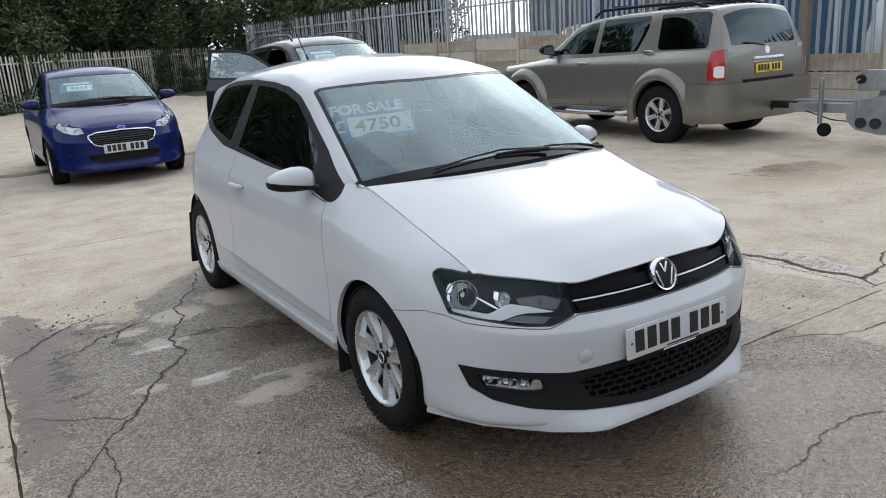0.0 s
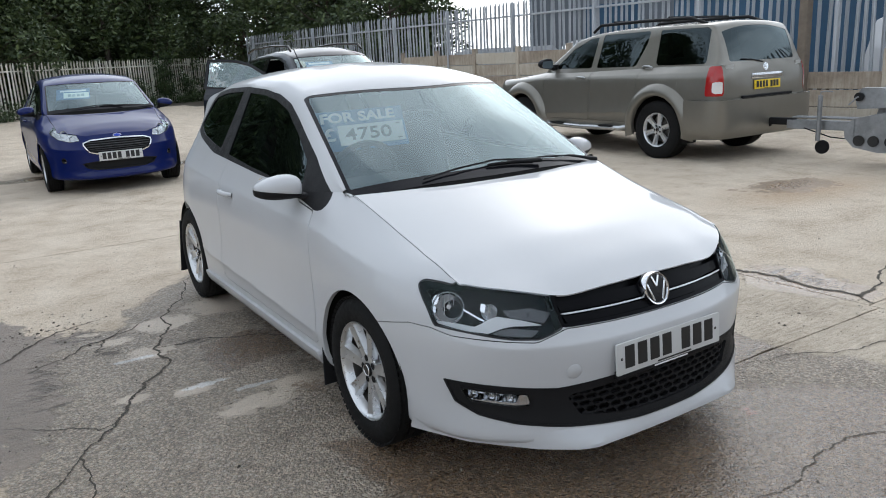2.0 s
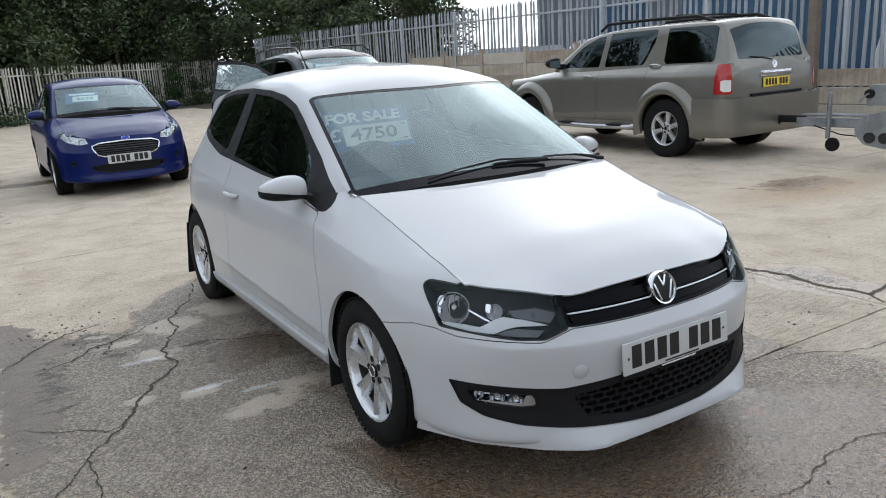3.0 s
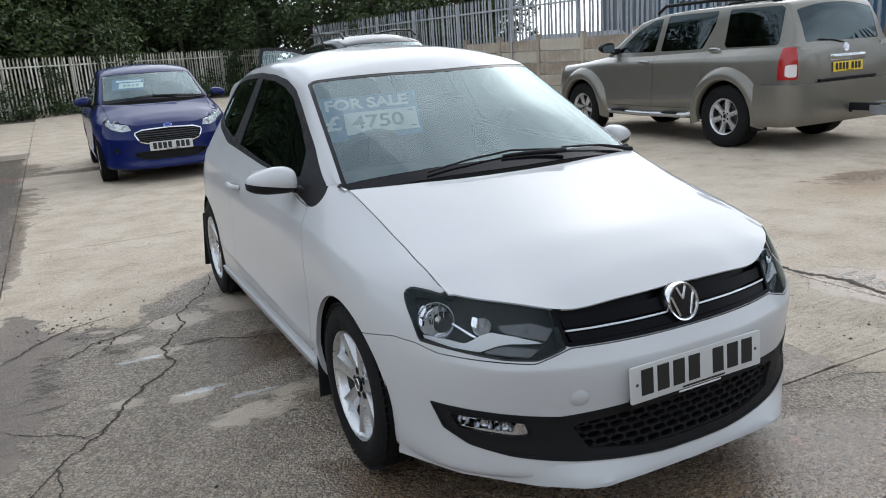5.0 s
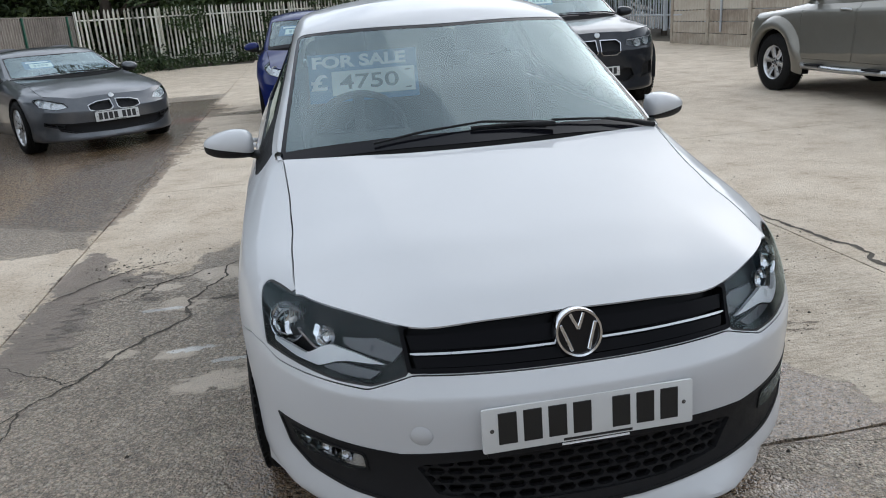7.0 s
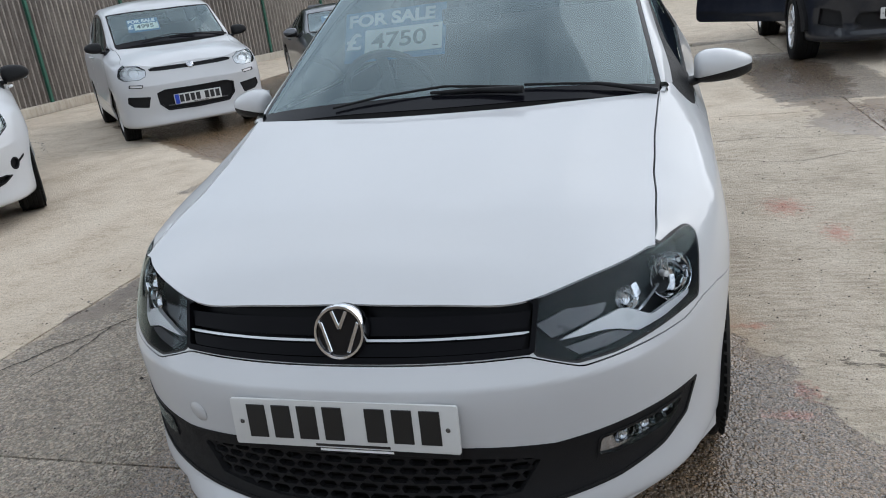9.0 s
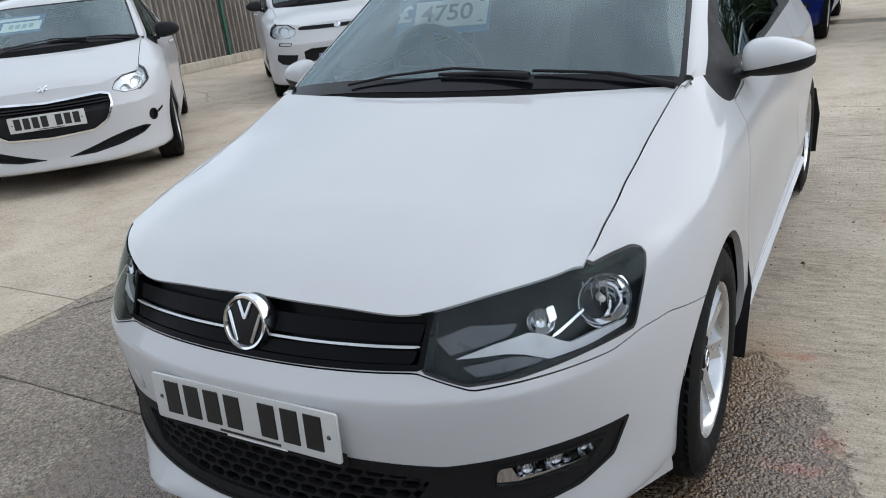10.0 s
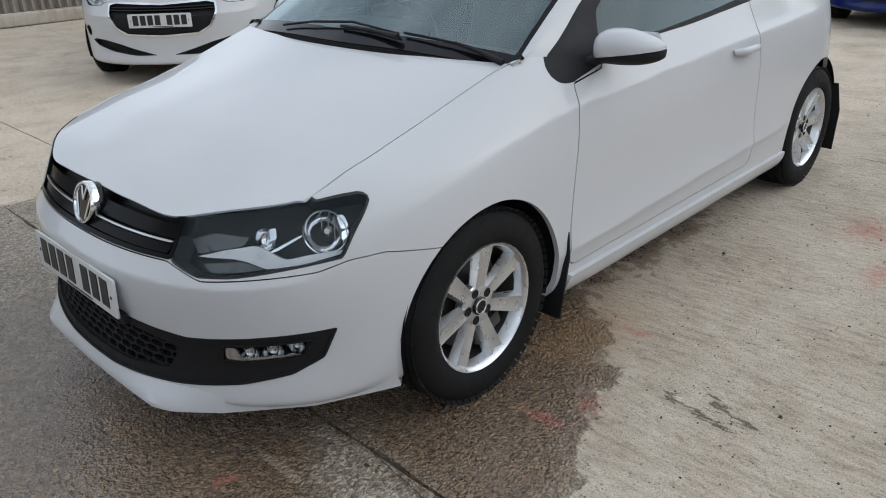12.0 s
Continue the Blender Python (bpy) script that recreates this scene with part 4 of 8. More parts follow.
        for poly, mt, off in s.get("lamp_trim", []):
            tr, _ = fine(W, poly).split(on_wall(poly))
            tr.emit("lamp_trim", mt, lamp, sd, off, 0.012)
    # grilles and dark openings
    for g, inside in cuts:
        sides = (1, -1) if g.get("split") else (0,)
        for sd in sides:
            gr = inside.emit(g["name"], g["mat"], car, sd, -g.get("depth", 0.03), 0, g.get("label", ""))
            if gr is None:
                continue
            small = fine(W, g["poly"], .012, .005).split(on_wall(g["poly"], 0.002))[0]
            frame_, _ = small.split(lambda u, v, p: -on_wall(g["poly"], -g.get("rim", 0.008))(u, v, p))
            frame_.emit("surround", g.get("rim_mat", BLACK_PLASTIC), gr, sd, g.get("proud", 0.002), g.get("depth", 0.03) + 0.004)
            for poly, mt, off, fl in g.get("pieces", []):
                pc, _ = fine(W, poly).split(on_wall(poly))
                pc.emit("slat", mt, gr, sd, off, fl)
            if "web" in g:
                g["web"](gr, inside, sd)
    # bonnet
    hood = Sheet.grid(B, np.linspace(0, 1, 40), np.linspace(0, 1, 60))
    hood.emit("bonnet", pm, car, 0, 0.0, 0.006, "painted bonnet", out=(0, 0, 0))
    # cabin
    ys = np.concatenate([np.arange(C.y0, C.y1 - 0.3, res * 0.8), np.linspace(C.y1 - 0.3, C.y1, 26)])
    cab = Sheet.grid(C, ys, np.linspace(0, 1, int(1.5 / res)))
    ws = s["screen"]
    def screen(g, gb=0.0):
        def f(u, v, p):
            x, y = p[:, 0], p[:, 1]
            return np.maximum(np.maximum(ws["b0"] + ws["b1"] * x ** 2 + g + gb - y, y - ws["t0"] - ws["t1"] * x ** 2 + g), np.where(v > 0.2, x - (ws["g0"] - ws["g1"] * (y - ws["gy"])) + g * 0.8, 1.0))
        return f
    pane, cab = cab.split(screen(0))
    clear_pane, edge = pane.split(screen(ws.get("frit", 0.03), ws.get("frit_low", 0.03)))
    wsob = clear_pane.emit("windscreen", glass, car, 0, -0.002, 0, "windscreen glass", out=(0, 1.2, 0.5))
    edge.emit("screen_border", FRIT, wsob, 0, -0.0015, 0.004, out=(0, 1.2, 0.5))
    wsob.visible_shadow = False
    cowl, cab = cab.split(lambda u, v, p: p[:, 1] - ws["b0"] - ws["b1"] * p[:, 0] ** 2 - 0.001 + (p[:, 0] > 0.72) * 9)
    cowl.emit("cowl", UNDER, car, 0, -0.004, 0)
    frame_in, cab = cab.split(both(on_side(s["side_glass"]), lambda u, v, p: v - 0.62))
    pillars = frame_in
    for ip, poly in enumerate(s["panes"]):
        pin, pillars = pillars.split(on_side(poly))
        for sd in (1, -1):
            if s.get("open_pane") == (poly[0], sd):
                continue
            w = pin.emit("side_window", s["pane_mats"][ip] if "pane_mats" in s else s.get("side_mat", DARK_GLASS), car, sd, -0.006, 0, "tinted side window")
            if w:
                w.visible_shadow = False
    for sd in (1, -1):
        pillars.emit("window_surround", s.get("surround_mat", BLACK_GLOSS), car, sd, -0.001, 0.012)
    if "back" in s:
        bk = s["back"]
        bin_, cab = cab.split(lambda u, v, p: np.maximum(np.maximum(bk["y"] - p[:, 1], p[:, 0] - bk["x"]), bk["z"] - p[:, 2]))
        b = bin_.emit("rear_window", PRIVACY_GLASS, car, 0, -0.003, 0, "tinted rear window")
        if b:
            b.visible_shadow = False
    cab.emit("roof", s.get("roof_mat", pm), car, 0, 0, 0.012, "painted roof and pillars", out=(0, 1.4, 0.5))
    cab.emit("headliner", LINER, car, 0, -0.016, 0, inward=True, out=(0, 1.4, 0.5))
    # under body and cabin
    yr = W.y[-1]
    zu = float(W.table[:, 0, 1].min())
    part("underbody", box((W.w * 1.36, (yr - W.y[0]) - 0.70, 0.05), Matrix.Translation((0, (yr + W.y[0]) / 2, zu + 0.055)), 0.02), UNDER, car)
    wy, bz = s["cowl_y"], s["belt"]
    dash = bmesh.new()
    bm_box(dash, (W.w * 1.62, 0.42, 0.20), Matrix.Translation((0, wy + 0.33, bz - 0.16)) @ Matrix.Rotation(-0.10, 4, "X"), 0.05, 3)
    bm_box(dash, (0.42, 0.22, 0.06), Matrix.Translation((-0.36, wy + 0.42, bz - 0.045)), 0.028, 3)
    part("dashboard", dash, INNER, car, "", 40)
    for sx in (-0.36, 0.36):
        seat = bmesh.new()
        y = wy + 1.02
        bm_box(seat, (0.48, 0.50, 0.16), Matrix.Translation((sx, y, bz - 0.46)) @ Matrix.Rotation(0.12, 4, "X"), 0.05, 3)
        bm_box(seat, (0.46, 0.14, 0.60), Matrix.Translation((sx, y + 0.30, bz - 0.10)) @ Matrix.Rotation(-0.28, 4, "X"), 0.055, 3)
        st = part("seat", seat, FABRIC, car, "dark fabric seat", 40)
        part("headrest", box((0.25, 0.10, 0.16), Matrix.Translation((sx, y + 0.41, bz + 0.28)) @ Matrix.Rotation(-0.2, 4, "X"), 0.04, 3), FABRIC, st, "", 40)
    if s.get("rear_seat", True):
        bench = bmesh.new()
        bm_box(bench, (1.2, 0.14, 0.55), Matrix.Translation((0, wy + 2.15, bz - 0.12)) @ Matrix.Rotation(-0.3, 4, "X"), 0.05, 3)
        bm_box(bench, (1.2, 0.5, 0.14), Matrix.Translation((0, wy + 1.9, bz - 0.46)), 0.05, 3)
        part("rear_bench", bench, FABRIC, car, "", 40)
    wheel_m = Matrix.Translation((-0.36, wy + 0.56, bz - 0.03)) @ Matrix.Rotation(radians(-66), 4, "X")
    sw = bmesh.new()
    bm_lathe(sw, [(0.185 + 0.015 * math.cos(a), 0.015 * math.sin(a)) for a in [k * math.pi / 4 for k in range(9)]], 32, wheel_m)
    for a in (0, math.pi, -math.pi / 2):
        bm_box(sw, (0.16, 0.045, 0.02), wheel_m @ Matrix.Rotation(a, 4, "Z") @ Matrix.Translation((0.10, 0, 0)), 0.006)
    bm_lathe(sw, [(0.0005, 0.03), (0.06, 0.025), (0.075, 0.0)], 20, wheel_m)
    part("steering_wheel", sw, INNER, car, "", 40)
    # rear-view mirror on the screen
    ym = ws["t0"] - 0.10
    zm = float(C(np.array([ym]), np.array([1.0]))[0, 2])
    part("rearview_mirror", box((0.22, 0.035, 0.06), Matrix.Translation((0, ym + 0.07, zm - 0.085)), 0.015, 3), BLACK_PLASTIC, car, "", 40)
    # wheels, plate, mirrors, wipers, sign
    wl = s["wheels"]
    for y in (0.0, s["wheelbase"]):
        for sd in (1, -1):
            make_wheel(car, (sd * wl["x"], y, wl["r"] - 0.004), sd, wl["r"], wl["w"], wl["rim"], wl["spokes"], wl.get("mat", ALLOY), wl.get("tyre", TYRE), wl.get("spoke_w", 0.03))
    for pos, colour, pw, ph, band in s.get("plates", []):
        make_plate(car, pos, colour, 7, pw, ph, band)
    if "mirror" in s:
        for sd in (1, -1):
            x, y, z = s["mirror"][:3]
            (swept_mirror if s.get("mirror_kind") else make_mirror)(car, (sd * x, y, z), sd, s.get("mirror_mat", pm), s.get("mirror_scale", 1.0))
    for i, path in enumerate(s.get("wipers", [])):
        pts = []
        for x, dy, up in path:
            yy = ws["b0"] + ws["b1"] * x * x + dy
            vs = np.linspace(0.35, 1, 260)
            q = C(np.full(260, yy), vs)
            k = int(np.argmin(np.abs(q[:, 0] - abs(x))))
            pts.append((x, yy - up * 0.4, q[k, 2] + up))
        wb = bmesh.new()
        bm_tube(wb, pts, 0.0042, 8)
        wp = part("wiper", wb, BLACK_PLASTIC, car, "black wiper", 50)
        mid = [Vector(p) for p in pts]
        arm = tube([mid[0] * 0.45 + mid[-1] * 0.55 + Vector((0, -0.004, 0.012)), mid[0] * 0.2 + mid[-1] * 0.8 + Vector((0, -0.010, 0.006)), mid[-1] + Vector((s.get("arm_dx", 0.02), -0.022, -0.006))], [0.005, 0.007, 0.011], 8)
        part("wiper_arm", arm, BLACK_PLASTIC, wp, "", 50)
    return car

HERO_KEYS = [
    (("x", 0.0), [(.10, .170), (.004, .172), (-.008, .205), (.018, .275), (.01, .40), (0, .50), (.03, .565), (.075, .62), (.112, .686)]),
    (("x", 0.24), [(.10, .170), (.004, .172), (-.008, .205), (.018, .275), (.01, .40), (0, .50), (.03, .565), (.070, .62), (.102, .683)]),
    (("x", 0.40), [(.10, .170), (.004, .172), (-.008, .205), (.018, .275), (.01, .40), (0, .50), (.03, .565), (.058, .62), (.080, .674)]),
    (("x", 0.56), [(.10, .170), (.008, .173), (-.006, .207), (.016, .288), (.005, .415), (0, .515), (.025, .59), (.052, .652), (.080, .708)]),
    (("x", 0.72), [(.10, .170), (.012, .174), (-.004, .210), (.014, .30), (0, .43), (0, .53), (.02, .61), (.045, .68), (.078, .728)]),
    (("y", -0.40), [(.08, .17), (.02, .18), (.005, .23), (.005, .34), (0, .45), (0, .56), (.02, .65), (.06, .735), (.13, .765)]),
    (("y", -0.20), [(.07, .18), (.02, .19), (.005, .265), (.003, .38), (0, .50), (.005, .61), (.027, .70), (.080, .775), (.182, .806)]),
    (("y", 0.0), [(.06, .19), (.02, .20), (.005, .30), (0, .42), (0, .55), (.01, .66), (.035, .745), (.09, .815), (.19, .855)]),
    (("y", 0.30), [(.06, .19), (.02, .22), (.01, .30), (.005, .42), (.01, .56), (.015, .70), (.045, .82), (.11, .905), (.172, .95)]),
    (("y", 0.55), [(.05, .19), (.02, .22), (.01, .30), (.01, .42), (.015, .55), (.012, .70), (.035, .81), (.062, .875), (.085, .930)]),
    (("y", 1.20), [(.05, .19), (.02, .22), (.01, .30), (.012, .42), (.017, .55), (.012, .70), (.030, .80), (.060, .885), (.085, .945)]),
    (("y", 2.00), [(.05, .19), (.02, .22), (.01, .30), (.01, .42), (.012, .55), (.005, .70), (.018, .82), (.055, .915), (.090, .995)]),
    (("y", 2.50), [(.05, .19), (.02, .22), (.01, .30), (.0, .42), (.0, .55), (.0, .70), (.022, .84), (.075, .95), (.130, 1.03)]),
    (("X", 0.70), [(.08, .22), (.03, .24), (.01, .30), (.0, .42), (.0, .55), (.01, .70), (.03, .84), (.07, .95), (.12, 1.04)]),
    (("X", 0.0), [(.08, .22), (.03, .24), (.01, .30), (.0, .42), (.0, .55), (.03, .70), (.05, .84), (.08, .95), (.12, 1.04)]),
]
def pressed(Y, Z, k=1.0):
    """Shoulder line, lower door fold and bumper ledge as folds of a wall: (place along it, height, weight)."""
    line = lambda pts: [(Y(p), Z(z), weight) for p, z, weight in pts]
    nose = lambda pts: [(p * k, Z(z), weight) for p, z, weight in pts]
    return (("y", line([(-.42, .70, 0), (-.15, .735, .8), (.10, .765, 1), (.436, .806, 1), (1.5, .842, 1), (2.3, .872, 1), (2.75, .90, .7), (3.05, .92, 0)]), .013, .045, .085),
            ("y", line([(.30, .352, 0), (.42, .354, 1), (2.0, .400, 1), (2.16, .405, 0)]), .014, .075, .030),
            ("x", nose([(0, .534, 1), (.42, .530, 1), (.60, .532, .9), (.70, .545, .4), (.76, .555, 0)]), .012, .030, .045))


same = lambda v: v
hero_wall = Wall(0.84, -0.81, 0.85, 2.5, 3.16, 0.90, 2.4, HERO_KEYS, folds=pressed(same, same))
hero_cabin = Cabin(hero_wall, 0.03, 2.98,
                   [(0.03, .86), (.17, .950), (.50, 1.160), (.90, 1.378), (1.15, 1.435), (1.55, 1.462), (2.1, 1.445), (2.6, 1.395), (2.80, 1.345), (2.98, 1.08)],
                   [(0.10, .62), (.34, .685), (.95, .567), (1.6, .545), (1.9, .532), (2.6, .495), (2.98, .53)],
                   [(0.10, .83), (.34, .955), (.95, 1.325), (1.3, 1.385), (1.7, 1.395), (2.3, 1.36), (2.8, 1.28), (2.98, 1.05)])
hero_bonnet = Bonnet(hero_wall, 0.65, [(-.70, .69), (-.6, .745), (-.4, .81), (-.1, .88), (.10, .925), (.35, .98)], .165, .267)


# ---- the white hatchback ----
def hex_web(root, inside, side):
    """A net of flat hexagonal cells."""
    us, vs = np.arange(0, 0.46, 0.0042), np.linspace(0.17, 0.50, 62)
    fine = Sheet.grid(hero_wall, us, vs)
    fine, _ = fine.split(on_wall([(0, .228), (0, .390), (.26, .376), (.408, .361), (.437, .345), (.379, .260), (.20, .236)]))
    def holes(u, v, p):
        z = p[:, 2]
        cw, ch = 0.050, 0.0225
        row = np.floor(z / ch)
        x = np.mod(u + (row % 2) * cw / 2, cw) - cw / 2
        y = np.mod(z, ch) - ch / 2
        return np.maximum(np.abs(y) - ch * 0.40, np.abs(x) + np.abs(y) * 0.9 - cw * 0.475)
    _, web = fine.split(holes)
    web.emit("net", BLACK_PLASTIC, root, 0, -0.012, 0.016)


def fog_unit(root, inside, sd):
    inside.emit("fog_lens", LENS, root, sd, 0.002, 0.0)
    tr, _ = inside.split(on_wall([(.548, .320), (.565, .366), (.585, .366), (.60, .333), (.76, .345), (.765, .334), (.60, .317)]))
    tr.emit("fog_trim", CHROME, root, sd, -0.004, 0.006)
    for u, z, r in ((.622, .346, .026), (.685, .353, .026), (.748, .364, .018)):
        pl, nr = wall_point(hero_wall, u, z, sd, -0.006)
        lamp_bowl(root, pl, nr, r, r * 0.8)


NET = [(-.1, .388), (0, .388), (.26, .374), (.405, .360), (.435, .345), (.378, .262), (.20, .238), (-.1, .230)]
FOG = [(.797, .386), (.555, .368), (.548, .320), (.60, .317), (.765, .334)]
HEAD = [(.427, .579), (.47, .566), (.516, .554), (.61, .558), (.76, .577), (.886, .591), (.922, .645), (.970, .703), (.981, .718), (.974, .728), (.957, .733), (.905, .730), (.835, .724), (.80, .76), (.65, .74), (.455, .69)]
hero_spec = dict(rows=64, front_res=.014,
    wall=hero_wall, cabin=hero_cabin, bonnet=hero_bonnet, paint=WHITE_PAINT, res=0.02, wheelbase=2.47, cowl_y=0.25, belt=0.95,
    arches=[(0.008, .300, .322), (2.462, .305, .340)],
    lamp=HEAD, lamp_depth=0.060, bowls=[(.850, .655, .053), (.690, .648, .026)], bowl_in=.030, bowl_mat=CHROME,
    lamp_trim=[([(.896, .607), (.80, .604), (.745, .598), (.722, .607), (.690, .624), (.66, .633), (.58, .621), (.49, .600), (.60, .602), (.64, .596), (.692, .579), (.78, .584), (.890, .599)], LAMP_WHITE, -.024),
               ([(.703, .619), (.787, .654), (.792, .651), (.709, .614)], CHROME, -.020),
               ([(.505, .586), (.61, .595), (.64, .592), (.686, .578), (.60, .571), (.535, .568)], SMOKED, -.030),
               ([(.450, .634), (.48, .606), (.62, .632), (.64, .652), (.53, .656)], SMOKED, -.040),
               ([(.884, .690), (.904, .694), (.912, .662), (.892, .655)], CHROME, -.014), ([(.892, .652), (.911, .658), (.905, .634), (.889, .632)], CHROME, -.014),
               ([(.703, .670), (.722, .673), (.723, .648), (.706, .642)], CHROME, -.018)],
    grilles=[
        dict(name="net_grille", poly=NET, mat=UNDER, depth=0.05, rim=0.010, proud=-0.002, label="black net grille", web=hex_web),
        dict(name="fog_lamp", poly=FOG, mat=DARK_CHROME, depth=0.030, rim=0.004, split=True, label="fog lamp with chrome bowls", web=fog_unit),
        dict(name="lower_grille", poly=[(-.1, .405), (0, .405), (.26, .392), (.455, .379), (.67, .397), (.852, .408), (.815, .330), (.732, .289), (.6, .261), (.48, .246), (.41, .238), (.133, .216), (-.1, .213)],
             mat=BLACK_PLASTIC, depth=0.002, rim=0.006, label="black bumper insert"),
        dict(name="upper_grille", poly=[(-.1, .580), (.428, .584), (.458, .680), (.40, .70), (-.1, .72)], mat=GRILLE_BLACK, depth=0.035, rim=0.009, rim_mat=GRILLE_BLACK,
             label="gloss black grille with chrome strip",
             pieces=[([(-.1, .592), (.408, .594), (.420, .616), (-.1, .614)], GRILLE_BLACK, -0.004, 0.03), ([(-.1, .6170), (.424, .6200), (.428, .6250), (-.1, .6215)], SATIN, 0.001, 0.012),
                     ([(-.1, .628), (.425, .631), (.440, .662), (-.1, .664)], GRILLE_BLACK, -0.006, 0.03)])],
    bumper_line=[(0, .578), (.415, .580), (.525, .549), (.665, .558), (.82, .567), (.9, .586), (.99, .590), (1.17, .556)],
    wall_black=[[(.395, .945), (.377, .918), (.374, .896), (.388, .877), (.412, .868), (.45, .866), (.50, .878), (.60, .900), (.66, .92), (.66, 1.0), (.34, 1.0)]],
    doors=[[(.448, .865), (.425, .784), (.380, .44), (.379, .315), (.41, .292), (1.70, .298), (1.735, .32), (1.72, .55), (1.70, .80), (1.69, 1.02), (.60, 1.0), (.60, .89)]],
    handles=[(1.54, .812)],
    skirt=(.385, 2.13, .262),
    screen=dict(b0=.176, b1=.215, t0=.815, t1=.40, g0=.675, g1=.16, gy=.30, frit=.020, frit_low=.030),
    surround_mat=BLACK_PLASTIC, side_glass=[(.385, .905), (.39, .86), (.50, .87), (1.10, .90), (1.36, .93), (1.90, .985), (2.30, 1.042), (2.60, 1.083), (2.635, 1.105), (2.635, 1.17), (2.60, 1.27), (2.53, 1.315), (2.2, 1.345), (1.8, 1.358), (1.45, 1.348), (1.22, 1.326),
                (1.05, 1.284), (.92, 1.226), (.77, 1.146), (.61, 1.066), (.470, .980), (.405, .944)],
    panes=[[(.63, .955), (1.0, .950), (1.36, .972), (1.70, 1.002), (1.70, 1.328), (1.45, 1.320), (1.25, 1.298), (1.06, 1.250), (.85, 1.145), (.68, 1.045)],
           [(1.86, 1.022), (2.3, 1.070), (2.54, 1.106), (2.59, 1.125), (2.59, 1.17), (2.56, 1.25), (2.49, 1.290), (2.2, 1.318), (1.84, 1.332)]],
    back=dict(y=2.80, x=.56, z=1.06),
    wheels=dict(x=.725, r=.300, w=.190, rim=.197, spokes=7, spoke_w=.032),
    mirror=(.864, .612, .962), mirror_kind="swept",
    wipers=[[(-.36, .020, .010), (-.19, .045, .014), (.02, .066, .014), (.25, .045, .010)], [(.27, .050, .010), (.40, .042, .013), (.52, .034, .014), (.64, .018, .010)]],
)
hero = build_car("hatchback_car", "white three-door hatchback parked on wet concrete", pose(0, 0, 0), hero_spec)
plate_place = Vector((0.0, -0.808, 0.456))
make_plate(hero, facing(plate_place, Vector((0, -1, 0.06))), PLATE_WHITE, 7)
holder = part("plate_holder", box((.50, .014, .030), Matrix.Translation((.004, -.795, .392)), .004), BLACK_PLASTIC, hero, "black dealer strip under the plate")
for k, (w_, z_) in enumerate(((.15, .396), (.17, .386))):
    part("print", box((w_, .001, .0055), Matrix.Translation((.01 + .01 * k, -.8025, z_))), SIGN_INK, holder)
bp, bn = wall_point(hero_wall, 0.0, .634, 1, 0.012)
bmt = facing(bp, Vector((0, -1, .30)))
badge = part("badge", lathe([(.0005, .004), (.052, .004), (.060, -.008), (.060, -.03)], 40, bmt), BLACK_GLOSS, hero, "round chrome badge", 40)
part("badge_ring", lathe([(.049, .003), (.052, .0095), (.057, .010), (.0605, .004), (.061, -.012)], 48, bmt), CHROME, badge, "", 50)
def stroke(a, b, w):
    d = Vector(b) - Vector(a)
    return bmt @ Matrix.Translation((*((Vector(a) + Vector(b)) / 2), .006)) @ Matrix.Rotation(math.atan2(d.y, d.x), 4, "Z"), (d.length, w, .005)
for a, b in (((-.017, .046), (0, .008)), ((.017, .046), (0, .008)), ((-.043, .022), (-.020, -.042)), ((.043, .022), (.020, -.042))):
    mm, sz = stroke(a, b, .0085)
    part("badge_strip", box(sz, mm, .0015, 1), CHROME, badge)
part("tow_cover", lathe([(.0275, .0003), (.0268, -.0006), (.0258, .0006), (.0005, .0008)], 28, facing(*wall_point(hero_wall, .40, .435, -1, 0.0005))), WHITE_PAINT, hero, "", 50)
for y_, z0_, hh in ((.340, .125, .36), (2.815, .11, .36)):
    for sd in (1, -1):
        fl = bmesh.new()
        bm_prism(fl, [(-.075, 0), (.075, .0), (.085, hh * .6), (.06, hh), (-.05, hh)], .008, None, .002)
        mf = part("mud_flap", fl, BLACK_PLASTIC, hero, "black rubber mud flap", 40)
        mf.matrix_basis = Matrix.Translation((sd * .765, y_, z0_)) @ Matrix.Rotation(math.pi / 2 + (-.12 if y_ < 1 else .1), 4, "X")
part("aerial", tube([(0, 2.30, 1.41), (0, 2.335, 1.445), (0, 2.36, 1.472), (0, 2.49, 1.615)], [.014, .010, .0045, .0035], 8), BLACK_PLASTIC, hero, "thin black roof aerial", 50)
make_sign(hero, hero_cabin, .615, -.345, True, "4750", w=.44, place=facing(Vector((-.325, .830, 1.150)), Vector((-.13, -.90, .42))) @ Matrix.Rotation(.02, 4, "Z") @ Matrix.Diagonal((1, .66, 1, 1)))
